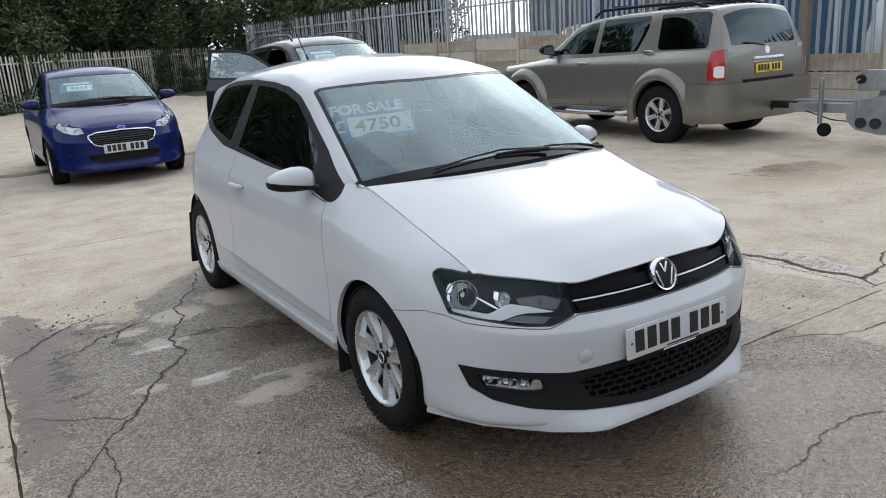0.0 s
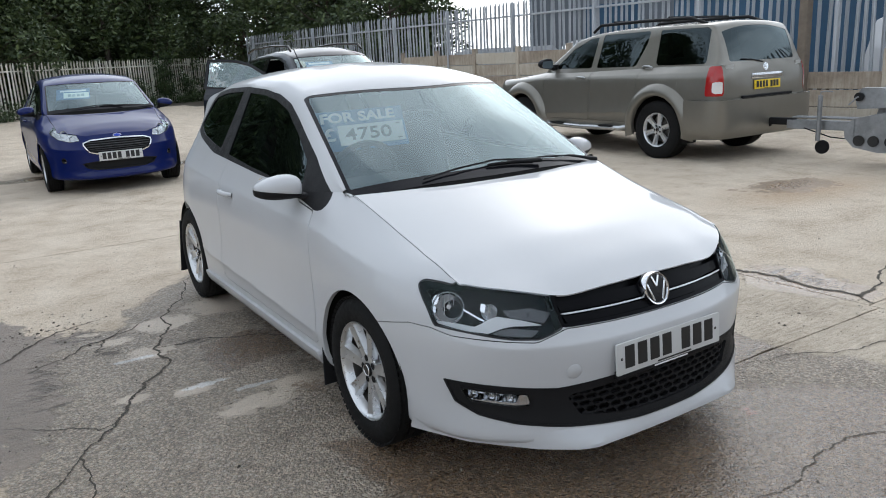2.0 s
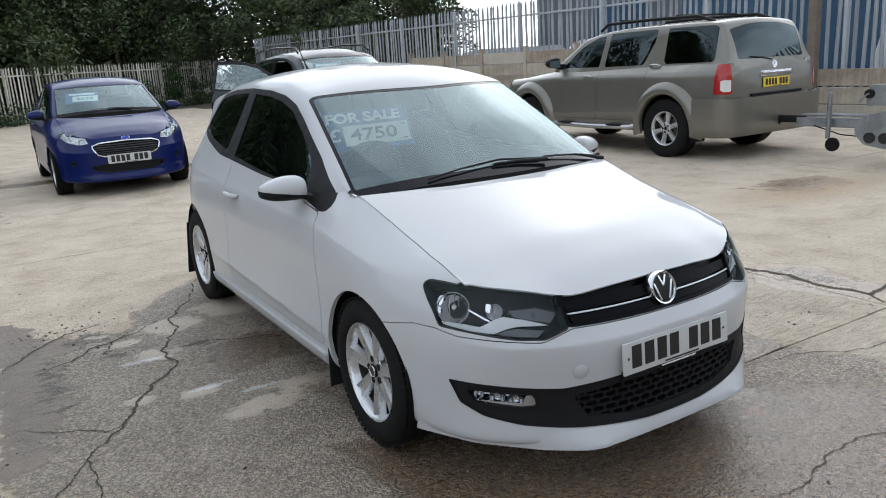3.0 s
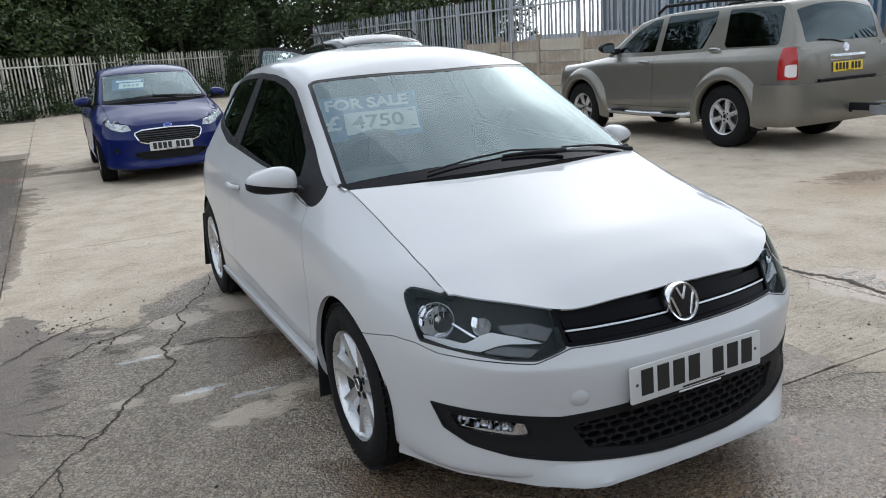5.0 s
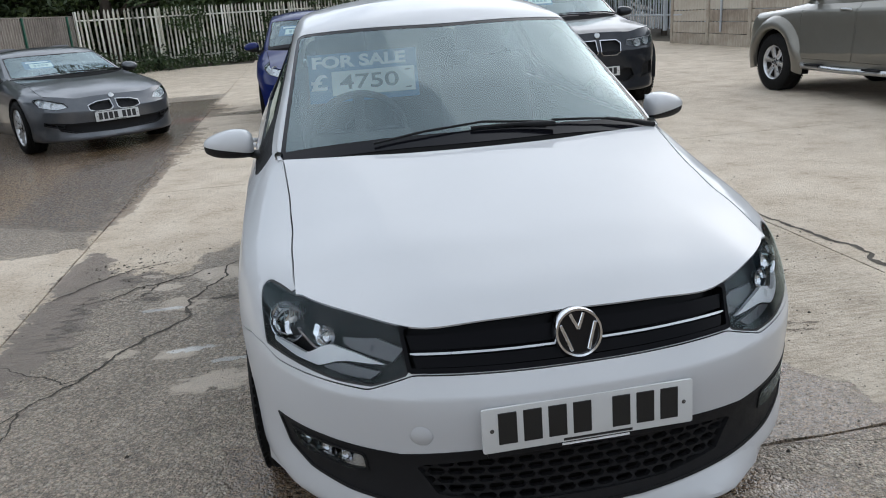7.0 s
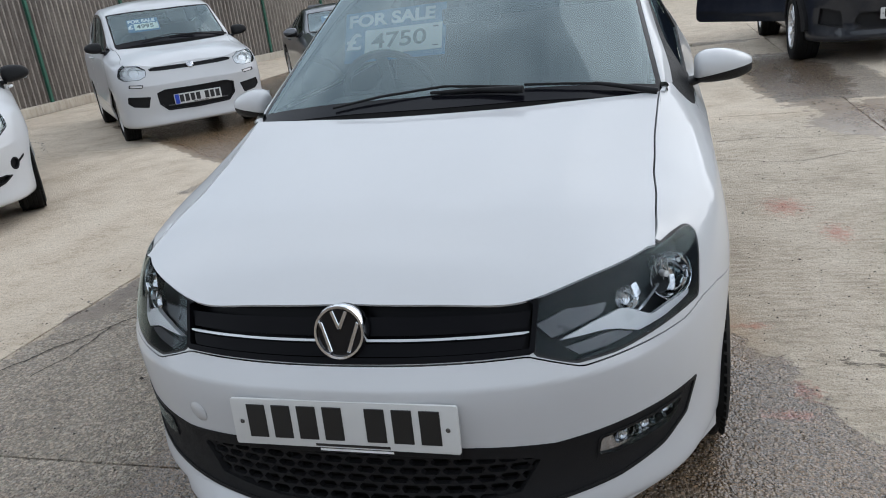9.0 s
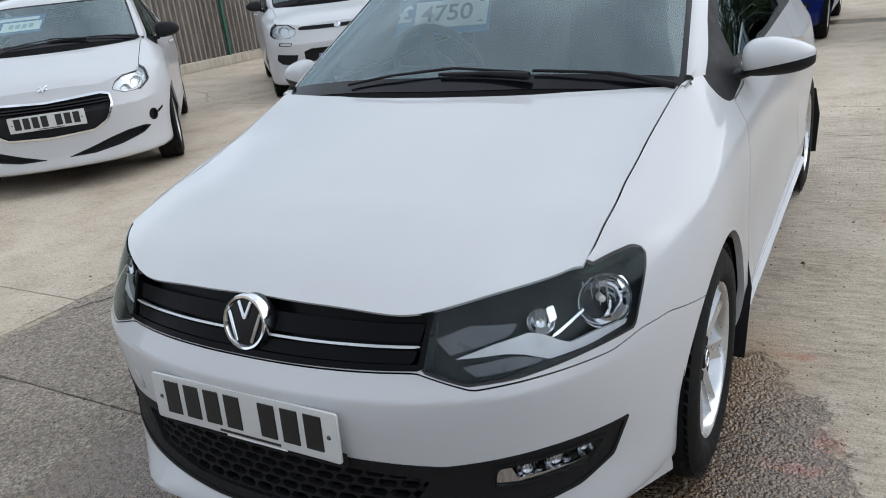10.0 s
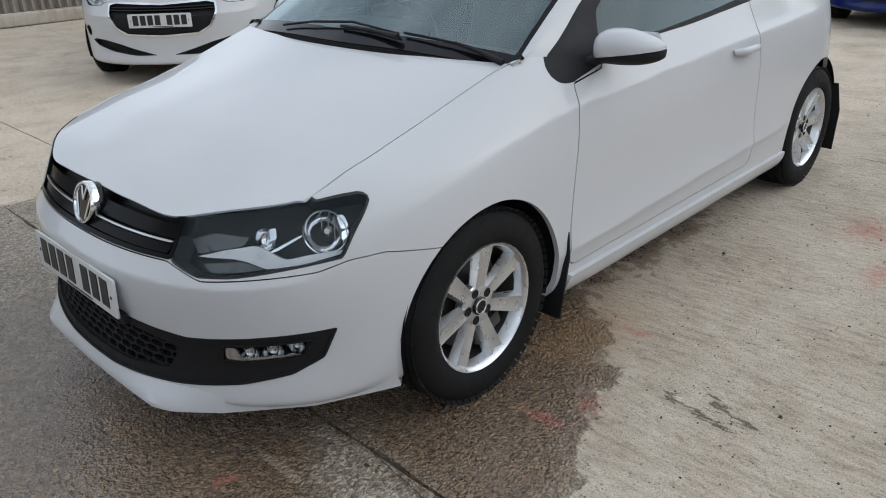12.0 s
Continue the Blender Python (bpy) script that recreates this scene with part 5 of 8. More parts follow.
# the chin: a blunt lip with a corner on either side
lip_z = lambda u: float(np.interp(u, [0, .133, .41, .48, .6, .73, .815, 1.0], [.210, .213, .235, .243, .256, .270, .275, .25]))
for sd in (1, -1):
    lb = bmesh.new()
    rows_ = []
    ax, ay = [0, .20, .350, .408, .512, .675, .785], [-.823, -.819, -.812, -.786, -.704, -.522, -.318]
    al = np.concatenate([[0], np.cumsum(np.hypot(np.diff(ax), np.diff(ay)))])
    for i in range(31):
        u = i / 30
        tp, tn = wall_point(hero_wall, u, lip_z(u), 1, -.002)
        lx, ly = float(np.interp(u * al[-1], al, ax)), float(np.interp(u * al[-1], al, ay))
        fade = min(1, (1 - u) / .12)
        low_ = Vector((lx, ly, .166 + .014 * u ** 3))
        mid_ = tp.lerp(low_, .5) + Vector((tn.x, tn.y, 0)) * .004 * fade
        rows_.append([tp, mid_, low_ + Vector((0, 0, .012)), low_, low_ + Vector((-lx * .10, .09, .004))])
    vs_ = [[lb.verts.new((sd * p.x, p.y, p.z)) for p in r] for r in rows_]
    for a, b in zip(vs_, vs_[1:]):
        for j in range(4):
            lb.faces.new((a[j], b[j], b[j + 1], a[j + 1]) if sd > 0 else (a[j], a[j + 1], b[j + 1], b[j]))
    part("chin_lip", lb, WHITE_PAINT, hero, "painted chin lip", 38)


# ---- the other cars: the same surfaces warped to their own sizes ----
def derive(w, front, rear, wb, ys, zs, nf=2.5, lf=0.85, nr=3.2, lr=0.55, rail=1.0, back_d=1.0):
    """A spec for a car of half width w. ys and zs: where the hatchback's stations and heights come to lie."""
    hy, hz = [-.81, 0, .32, .95, 1.65, 2.47, 2.80, 3.16], [.165, .30, .69, .93, 1.04, 1.46]
    Y = lambda v: float(np.interp(v, hy, ys)) if v >= hy[0] else v - hy[0] + ys[0]
    Z = lambda v: float(np.interp(v, hz, zs))
    k = w / 0.84
    keys = []
    for (ax, val), prof in HERO_KEYS:
        keys.append(((ax, Y(val) if ax == "y" else val * k), [(d * k * (back_d if ax == "X" else 1), Z(z)) for d, z in prof]))
    wall = Wall(w, front, lf, nf, rear, lr, nr, keys, folds=pressed(Y, Z, k))
    mid = [(0.03, .89), (.17, .972), (.50, 1.165), (.90, 1.378), (1.15, 1.435), (1.55, 1.462), (2.1, 1.445), (2.6, 1.395), (2.80, 1.345), (2.98, 1.08)]
    rx = [(0.10, .62), (.34, .69), (.95, .595), (1.6, .585), (2.6, .56), (2.98, .60)]
    rz = [(0.10, .83), (.34, .955), (.95, 1.325), (1.3, 1.385), (1.7, 1.395), (2.3, 1.36), (2.8, 1.28), (2.98, 1.05)]
    cabin = Cabin(wall, Y(.03), Y(2.98), [(Y(a), Z(b)) for a, b in mid], [(Y(a), b * k * (rail if a > .5 else 1)) for a, b in rx], [(Y(a), Z(b)) for a, b in rz])
    bon = Bonnet(wall, 0.65 * k, [(Y(a), Z(b)) for a, b in [(-.70, .69), (-.6, .745), (-.4, .81), (-.1, .88), (.10, .925), (.35, .98)]], Y(.06), Y(.285))
    sc = hero_spec["screen"]
    b0, t0 = Y(sc["b0"]), Y(sc["t0"])
    gy, gt = Y(.30), Y(.90)
    screen = dict(b0=b0, b1=(Y(.296) - b0) / (.65 * k) ** 2, t0=t0, t1=(Y(.925) - t0) / (.575 * k) ** 2, gy=gy, g0=.653 * k, g1=(.653 - .575 * rail) * k / (gt - gy), frit=.02, frit_low=.04)
    warp = lambda poly: [(Y(a), Z(b)) for a, b in poly]
    return dict(wall=wall, cabin=cabin, bonnet=bon, wheelbase=wb, cowl_y=Y(.25), belt=Z(.95), screen=screen,
                side_glass=warp(hero_spec["side_glass"]), panes=[warp(p) for p in hero_spec["panes"]], doors=[warp(p) for p in hero_spec["doors"]],
                handles=[(Y(1.54), Z(.812))], wall_black=[warp(p) for p in hero_spec["wall_black"]], back=dict(y=Y(2.80), x=.56 * k, z=Z(1.06)),
                wipers=[[(a * k, b, c) for a, b, c in p] for p in hero_spec["wipers"]], mirror=(.875 * k, Y(.545), Z(.985)), bowls=[], lamp=[], grilles=[], res=0.04, Y=Y, Z=Z)


def oval(u, z, a, b, n=14):
    return [(u + a * math.cos(2 * math.pi * i / n), z + b * math.sin(2 * math.pi * i / n)) for i in range(n)]


def front_badge(car, wall, z, r, material, off=0.008, flat=0.7):
    p, n = wall_point(wall, 0.0, z, 1, off)
    b = part("badge", lathe([(.0005, .006), (r * .8, .005), (r, .0), (r, -.015)], 28, facing(p, n) @ Matrix.Diagonal((1, flat, 1, 1))), material, car, "small front badge", 40)
    part("badge_ring", lathe([(r * .86, .003), (r * .92, .008), (r * 1.02, .006), (r * 1.05, -.004)], 28, facing(p, n) @ Matrix.Diagonal((1, flat, 1, 1))), CHROME, b, "", 40)


def sign_for(car, spec, x, w=.40, y=None):
    ws = spec["screen"]
    make_sign(car, spec["cabin"], y if y else ws["t0"] - 0.22, x, False, "", w=w)


def plate_at(wall, z, x=0.0, off=0.012, tilt=0.04):
    p, n = wall_point(wall, 0.0, z, 1, off)
    return facing(Vector((x, p.y, z)), Vector((0, -1, tilt)))


# blue hatchback
S = derive(.86, -.80, 3.15, 2.489, [-.80, 0, .22, .88, 1.65, 2.489, 2.80, 3.15], [.17, .31, .74, .97, 1.07, 1.485], nf=2.35, lf=.9)
S.update(paint=BLUE_PAINT, mirror_mat=BLUE_PAINT, arches=[(.0, .31, .335), (2.489, .31, .345)], wheels=dict(x=.74, r=.305, w=.19, rim=.19, spokes=8, spoke_w=.022),
         lamp=[(.47, .668), (.60, .655), (.80, .695), (.98, .775), (1.05, .84), (1.02, .872), (.85, .86), (.68, .81), (.52, .74)], bowls=[(.72, .755, .05), (.58, .70, .035)], lamp_depth=.03, bowl_mat=LAMP_CLEAR, lamp_mat=LAMP_CLEAR,
         lamp_trim=[([(.62, .70), (.95, .80), (.99, .82), (.70, .77)], LAMP_WHITE, -.02), ([(.47, .663), (.57, .647), (.60, .67), (.48, .69)], LAMP_WHITE, -.016)],
         grilles=[dict(name="grille", poly=[(-.1, .690), (.34, .672), (.435, .640), (.430, .605), (.36, .520), (.28, .497), (-.1, .495)], mat=BLACK_PLASTIC, depth=.03, rim=.013, rim_mat=CHROME, proud=.006, label="dark grille with chrome bars",
                       pieces=[([(-.1, z), (w_, z), (w_, z + .006), (-.1, z + .006)], GREY_PLASTIC, -.006, .02) for z, w_ in ((.535, .34), (.562, .36), (.589, .385), (.616, .41), (.643, .41))]),
                  dict(name="air_intake", poly=[(-.1, .405), (.30, .405), (.47, .385), (.42, .33), (.30, .30), (-.1, .295)], mat=BLACK_PLASTIC, depth=.03, rim=.01, label="black lower intake"),
                  dict(name="fog_lamp", poly=oval(.70, .43, .038, .036), mat=CHROME, depth=.012, rim=.008, split=True, label="round fog lamp", rim_mat=BLACK_PLASTIC)],
         plates=[(plate_at(S["wall"], .465), PLATE_WHITE, .52, .111, None)], side_mat=DARK_GLASS)
fiesta = build_car("hatchback_car", "blue metallic hatchback with a chrome-barred grille", pose(-.31, 8.62, 0), S)
front_badge(fiesta, S["wall"], .705, .050, PLATE_BLUE, flat=.45)
sign_for(fiesta, S, -.28, .42)

# dark off-roader with its driver's door open
S = derive(.94, -.86, 4.02, 2.933, [-.86, 0, .42, 1.10, 1.85, 2.933, 3.45, 4.02], [.22, .40, .98, 1.13, 1.22, 1.73], nf=2.8, lf=.8, rail=.96)
S.update(paint=NAVY_PAINT, mirror_mat=NAVY_PAINT, arches=[(.0, .38, .42), (2.933, .38, .42)], wheels=dict(x=.84, r=.375, w=.26, rim=.25, spokes=10, spoke_w=.026, mat=ALLOY),
         lamp=[(.36, .80), (.50, .765), (.80, .79), (1.02, .87), (1.0, .905), (.80, .895), (.40, .875)], bowls=[(.56, .825, .045), (.74, .838, .045)], lamp_depth=.05, lamp_mat=SMOKED, bowl_mat=LAMP_CLEAR,
         lamp_trim=[([(.40, .86), (.80, .885), (.98, .895), (.80, .90), (.40, .88)], LAMP_WHITE, -.015)],
         grilles=[dict(name="grille", poly=[(.025, .88), (.25, .875), (.305, .83), (.275, .72), (.22, .69), (.05, .69), (.02, .72)], mat=BLACK_PLASTIC, depth=.04, rim=.009, rim_mat=DARK_CHROME, proud=.006, split=True, label="chrome-framed grille half",
                       pieces=[([(u, .70), (u + .010, .70), (u + .010, .87), (u, .87)], BLACK_GLOSS, -.004, .03) for u in (.05, .085, .12, .155, .19, .225, .26)]),
                  dict(name="air_intake", poly=[(-.1, .52), (.45, .53), (.50, .42), (.40, .36), (-.1, .35)], mat=BLACK_PLASTIC, depth=.04, rim=.012, label="black lower intake"),
                  dict(name="side_intake", poly=[(.62, .55), (.85, .60), (.88, .42), (.60, .38)], mat=BLACK_PLASTIC, depth=.03, rim=.01, split=True, label="corner intake with fog lamp")],
         doors=[S["doors"][0]], open_doors=((0, -1),), open_pane=(S["panes"][0][0], -1),
         plates=[(plate_at(S["wall"], .50), PLATE_WHITE, .52, .111, None)], flare=.07, flare_mat=BLACK_PLASTIC, flare_low=.35)
x5 = build_car("off_road_car", "dark grey off-roader with its driver's door standing open", pose(3.10, 7.72, 0), S)
front_badge(x5, S["wall"], .93, .034, SATIN, flat=1)
sign_for(x5, S, -.30, .42)
for sd in (1, -1):
    part("roof_rail", tube([(sd * .60, 1.15, 1.66), (sd * .595, 1.25, 1.735), (sd * .585, 2.0, 1.765), (sd * .575, 2.9, 1.745), (sd * .57, 3.2, 1.69)], .018, 8), BLACK_GLOSS, x5, "black roof rail", 50)
# the open door, swung out about its front edge
W5, C5, dp = S["wall"], S["cabin"], S["doors"][0]
door = new("door")
door.parent = x5
tagged(door, "open driver's door with clear window frame")
ds = Sheet.grid(W5, np.arange(W5.u_at("y", .4), W5.u_at("y", 2.2), .05), np.linspace(0, 1, 30))
din, _ = ds.split(on_side(dp))
pivot = Vector((-W5.w + .02, S["Y"](.40), 0))
door.matrix_basis = Matrix.Translation(pivot) @ Matrix.Rotation(radians(44), 4, "Z") @ Matrix.Translation(-pivot)
din.emit("door_panel", NAVY_PAINT, door, -1, 0, .05, "painted door skin")
din.emit("door_lining", INNER, door, -1, -.06, 0, "black door lining", inward=True)
cs = Sheet.grid(C5, np.arange(C5.y0, C5.y1, .03), np.linspace(0, 1, 40))
win, _ = cs.split(both(on_side(S["panes"][0], .03), lambda u, v, p: v - .62))
gl, fr = win.split(on_side(S["panes"][0], -.01))
fr.emit("window_frame", BLACK_GLOSS, door, -1, 0, .03)
gl.emit("door_window", GLASS, door, -1, -.01, 0, "clear door glass")

# grey roadster
S = derive(.895, -.86, 3.36, 2.496, [-.86, 0, .74, 1.36, 1.75, 2.30, 2.60, 3.36], [.14, .28, .66, .85, .90, 1.215], nf=2.6, lf=.85, rail=.98)
S.update(paint=GREY_PAINT, mirror_mat=GREY_PAINT, arches=[(.0, .32, .355), (2.496, .32, .36)], wheels=dict(x=.775, r=.322, w=.225, rim=.22, spokes=10, spoke_w=.024, mat=ALLOY),
         lamp=[(.52, .555), (.66, .530), (.88, .570), (1.00, .640), (.98, .672), (.84, .665), (.58, .610)], bowls=[(.70, .588, .036), (.84, .610, .036)], lamp_depth=.03, bowl_mat=LAMP_CLEAR, lamp_mat=LAMP_CLEAR,
         lamp_trim=[([(.54, .556), (.66, .536), (.90, .58), (.90, .59), (.66, .55)], LAMP_WHITE, -.012)],
         grilles=[dict(name="grille", poly=[(.03, .60), (.20, .59), (.31, .555), (.30, .50), (.22, .475), (.06, .48), (.025, .51)], mat=BLACK_PLASTIC, depth=.04, rim=.008, rim_mat=SATIN, proud=.006, split=True, label="chrome-framed grille half",
                       pieces=[([(u, .49), (u + .009, .49), (u + .009, .59), (u, .59)], BLACK_GLOSS, -.004, .03) for u in (.06, .09, .12, .15, .18, .21, .24, .27)]),
                  dict(name="air_intake", poly=[(-.1, .355), (.52, .365), (.72, .385), (.66, .29), (.50, .25), (-.1, .235)], mat=BLACK_PLASTIC, depth=.04, rim=.012, label="black lower intake"),
                  dict(name="fog_slot", poly=[(.60, .355), (.84, .40), (.85, .36), (.62, .31)], mat=BLACK_GLOSS, depth=.02, rim=.008, split=True, label="dark corner slot")],
         plates=[(plate_at(S["wall"], .415, .0), PLATE_WHITE, .52, .111, None)], rear_seat=False)
z4 = build_car("roadster_car", "dark silver roadster with a low closed roof", pose(-3.25, 8.21, 0, 0, 0, 32), S)
front_badge(z4, S["wall"], .635, .030, SATIN, flat=1)
sign_for(z4, S, -.26, .36)

# small white van-like car
S = derive(.83, -.70, 2.95, 2.30, [-.70, 0, .16, .70, 1.45, 2.30, 2.62, 2.95], [.17, .32, .84, 1.02, 1.10, 1.56], nf=3.9, lf=.62, rail=1.08)
S.update(paint=WHITE_PAINT, mirror_mat=BLACK_PLASTIC, mirror_scale=.92, arches=[(.0, .30, .325), (2.30, .30, .33)], wheels=dict(x=.71, r=.295, w=.175, rim=.178, spokes=9, spoke_w=.026, mat=GREY_ALLOY),
         lamp=[(.49, .80), (.50, .730), (.58, .700), (.77, .710), (.86, .75), (.86, .84), (.78, .885), (.60, .865)], bowls=[(.64, .785, .055), (.77, .79, .035)], lamp_depth=.03, bowl_mat=LAMP_CLEAR, lamp_mat=LAMP_CLEAR,
         lamp_trim=[([(.52, .80), (.60, .845), (.76, .86), (.74, .84), (.60, .82)], LAMP_WHITE, -.012)],
         grilles=[dict(name="badge_strip", poly=[(-.1, .800), (.40, .812), (.46, .800), (.45, .780), (.30, .770), (-.1, .765)], mat=BLACK_PLASTIC, depth=.008, rim=.004, label="black strip below the bonnet"),
                  dict(name="lower_grille", poly=[(-.1, .56), (.34, .567), (.425, .54), (.42, .42), (.34, .34), (-.1, .325)], mat=BLACK_PLASTIC, depth=.02, rim=.012, label="black lower grille",
                       pieces=[([(-.1, .375), (.33, .385), (.33, .395), (-.1, .385)], GREY_PLASTIC, 0, .02)]),
                  dict(name="bumper_pad", poly=[(.50, .510), (.74, .535), (.76, .47), (.70, .425), (.54, .400)], mat=BLACK_PLASTIC, depth=.006, rim=.006, split=True, label="black bumper pad"),
                  dict(name="indicator", poly=[(.55, .645), (.70, .660), (.705, .63), (.56, .615)], mat=CLEAR_LENS, depth=.006, rim=.004, split=True, label="small clear indicator")],
         plates=[(plate_at(S["wall"], .445, .0, .006), PLATE_WHITE, .52, .111, True)])
panda = build_car("city_car", "small white upright city car with black bumper pads", pose(-4.80, 6.0, 0, 0, 0, 44), S)
front_badge(panda, S["wall"], .79, .036, DARK_CHROME, flat=1)
make_sign(panda, S["cabin"], S["screen"]["t0"] - .20, -.25, True, "4995", w=.36)

# white hatchback with an open-mouthed grille
S = derive(.865, -.80, 3.16, 2.538, [-.80, 0, .24, .88, 1.65, 2.538, 2.84, 3.16], [.165, .31, .76, .98, 1.07, 1.465], nf=2.4, lf=.85)
S.update(paint=WHITE_PAINT, mirror_mat=BLACK_PLASTIC, arches=[(.0, .305, .33), (2.538, .305, .335)], wheels=dict(x=.745, r=.302, w=.185, rim=.188, spokes=8, spoke_w=.028, mat=GREY_ALLOY),
         lamp=[(.50, .690), (.58, .655), (.74, .655), (.87, .71), (.93, .80), (.93, .875), (.885, .915), (.80, .865), (.69, .80), (.55, .745)], bowls=[(.62, .680, .035), (.75, .715, .045), (.85, .79, .03)], lamp_depth=.03, bowl_mat=LAMP_CLEAR, lamp_mat=LAMP_CLEAR,
         lamp_trim=[([(.52, .66), (.60, .645), (.75, .675), (.86, .75), (.85, .755), (.74, .69), (.60, .66)], LAMP_WHITE, -.01)],
         grilles=[dict(name="grille", poly=[(-.1, .665), (.40, .690), (.475, .672), (.47, .60), (.40, .48), (.30, .425), (-.1, .405)], mat=BLACK_PLASTIC, depth=.035, rim=.014, rim_mat=CHROME, proud=.006, label="wide black grille with chrome lower rim",
                       pieces=[([(-.1, z), (.45, z + .004), (.45, z + .012), (-.1, z + .008)], BLACK_GLOSS, -.008, .02) for z in (.62, .64)]),
                  dict(name="air_intake", poly=[(.08, .262), (.24, .305), (.40, .352), (.54, .380), (.68, .388), (.74, .375), (.66, .335), (.46, .290), (.26, .262)], mat=BLACK_PLASTIC, depth=.03, rim=.008, split=True, label="black lower intake"),
                  dict(name="fog_lamp", poly=oval(.79, .450, .046, .044), mat=BLACK_PLASTIC, depth=.02, rim=.008, split=True, label="round black fog blank"),
                  dict(name="side_slot", poly=[(.835, .465), (.92, .495), (.92, .483), (.835, .448)], mat=BLACK_PLASTIC, depth=.01, rim=.003, split=True, label="thin black slot")],
         plates=[(plate_at(S["wall"], .545, .0, .012), PLATE_WHITE, .52, .111, None)])
peug = build_car("hatchback_car", "white hatchback with black mirrors and wide grille", pose(-4.70, 2.16, 0, 0, 0, 46), S)
lion = bmesh.new()
lp, ln = wall_point(S["wall"], 0.0, .735, 1, .004)
for a, b in (((-.03, -.03), (.03, .035)), ((-.03, .02), (.035, -.02)), ((0, -.04), (.01, .02))):
    d_ = Vector(b) - Vector(a)
    bm_box(lion, (d_.length, .012, .006), facing(lp + Vector((0, .02, .03)), Vector((0, -.5, .85))) @ Matrix.Translation((*((Vector(a) + Vector(b)) / 2), 0)) @ Matrix.Rotation(math.atan2(d_.y, d_.x), 4, "Z"), .002, 1)
part("badge", lion, CHROME, peug, "chrome front badge")
sign_for(peug, S, -.28, .42)

# beige four-wheel drive, seen from behind
S = derive(.915, -.90, 3.84, 2.853, [-.90, 0, .42, 1.12, 1.85, 2.853, 3.35, 3.84], [.30, .45, 1.0, 1.13, 1.20, 1.72], nf=3.6, lf=.7, nr=6.5, lr=.32, rail=1.12, back_d=.35)
S["cabin"] = Cabin(S["wall"], .12, 3.79,
                   [(.12, 1.05), (.30, 1.16), (.62, 1.37), (1.05, 1.61), (1.35, 1.69), (1.8, 1.735), (2.8, 1.75), (3.45, 1.742), (3.60, 1.715), (3.70, 1.50), (3.79, 1.14)],
                   [(.12, .70), (.45, .77), (1.1, .705), (1.8, .70), (3.3, .71), (3.60, .715), (3.79, .77)],
                   [(.12, .98), (.45, 1.17), (1.1, 1.59), (1.5, 1.665), (2.0, 1.695), (3.3, 1.70), (3.56, 1.68), (3.69, 1.42), (3.79, 1.12)], .05)
S.update(paint=BEIGE_PAINT, mirror_mat=BLACK_PLASTIC, arches=[(.0, .40, .44), (2.853, .40, .44)], wheels=dict(x=.80, r=.385, w=.25, rim=.225, spokes=6, spoke_w=.036, mat=ALLOY, tyre=TYRE),
         lamp=[(.55, .90), (.90, .88), (.95, 1.0), (.60, 1.02)], bowls=[(.75, .95, .05)],
         grilles=[dict(name="grille", poly=[(-.1, .95), (.42, .95), (.40, .75), (-.1, .75)], mat=BLACK_PLASTIC, depth=.04, rim=.02, rim_mat=CHROME, label="dark grille")],
         side_glass=[(.50, 1.15), (3.60, 1.16), (3.58, 1.64), (3.5, 1.685), (2.0, 1.69), (1.45, 1.66), (1.08, 1.53), (.62, 1.20)], surround_mat=BEIGE_PAINT,
         panes=[[(.68, 1.195), (1.50, 1.195), (1.57, 1.625), (1.40, 1.61), (1.06, 1.47)], [(1.61, 1.195), (2.36, 1.205), (2.52, 1.50), (2.55, 1.662), (1.67, 1.650)], [(2.70, 1.21), (3.56, 1.22), (3.54, 1.63), (3.48, 1.660), (2.73, 1.664)]],
         wall_black=[], doors=[[(.52, 1.13), (.50, .75), (.52, .46), (1.52, .46), (1.54, 1.25), (.6, 1.25)], [(1.56, 1.25), (1.54, .46), (2.30, .46), (2.40, .70), (2.46, .90), (2.50, 1.25)]],
         handles=[(1.36, 1.06), (2.57, 1.30)], handle_mat=SATIN, cup_mat=BEIGE_PAINT,
         tail=[(S["wall"].u_at("y", 3.64), 1.19), (S["wall"].u_at("y", 3.62), .83), (S["wall"].u_at("y", 3.80) + .04, .83), (S["wall"].u_at("y", 3.80) + .03, 1.19)],
         tail_clear=[(S["wall"].u_at("y", 3.72), 1.00), (S["wall"].u_at("y", 3.72), .86), (S["wall"].u_at("y", 3.80) + .02, .86), (S["wall"].u_at("y", 3.80) + .02, 1.00)],
         rear_bumper_z=.78, rear_bumper_out=.085, rear_bumper_u=S["wall"].u_at("y", 3.36), flap=[(3.0, 1.03), (3.0, .88), (3.17, .88), (3.17, 1.03)], flap_side=1,
         back=dict(y=3.615, x=.64, z=1.235), mirror=(.97, .66, 1.27), mirror_scale=1.15, pane_mats=(DARK_GLASS, PRIVACY_GLASS, PRIVACY_GLASS), wipers=[])
SUV_AT = pose(6.78, 7.45, 0, 0, 0, 180)
suv = build_car("four_wheel_drive_car", "dusty beige four-wheel drive with roof rails and side steps", SUV_AT, S)
Wr = S["wall"].y[-1]
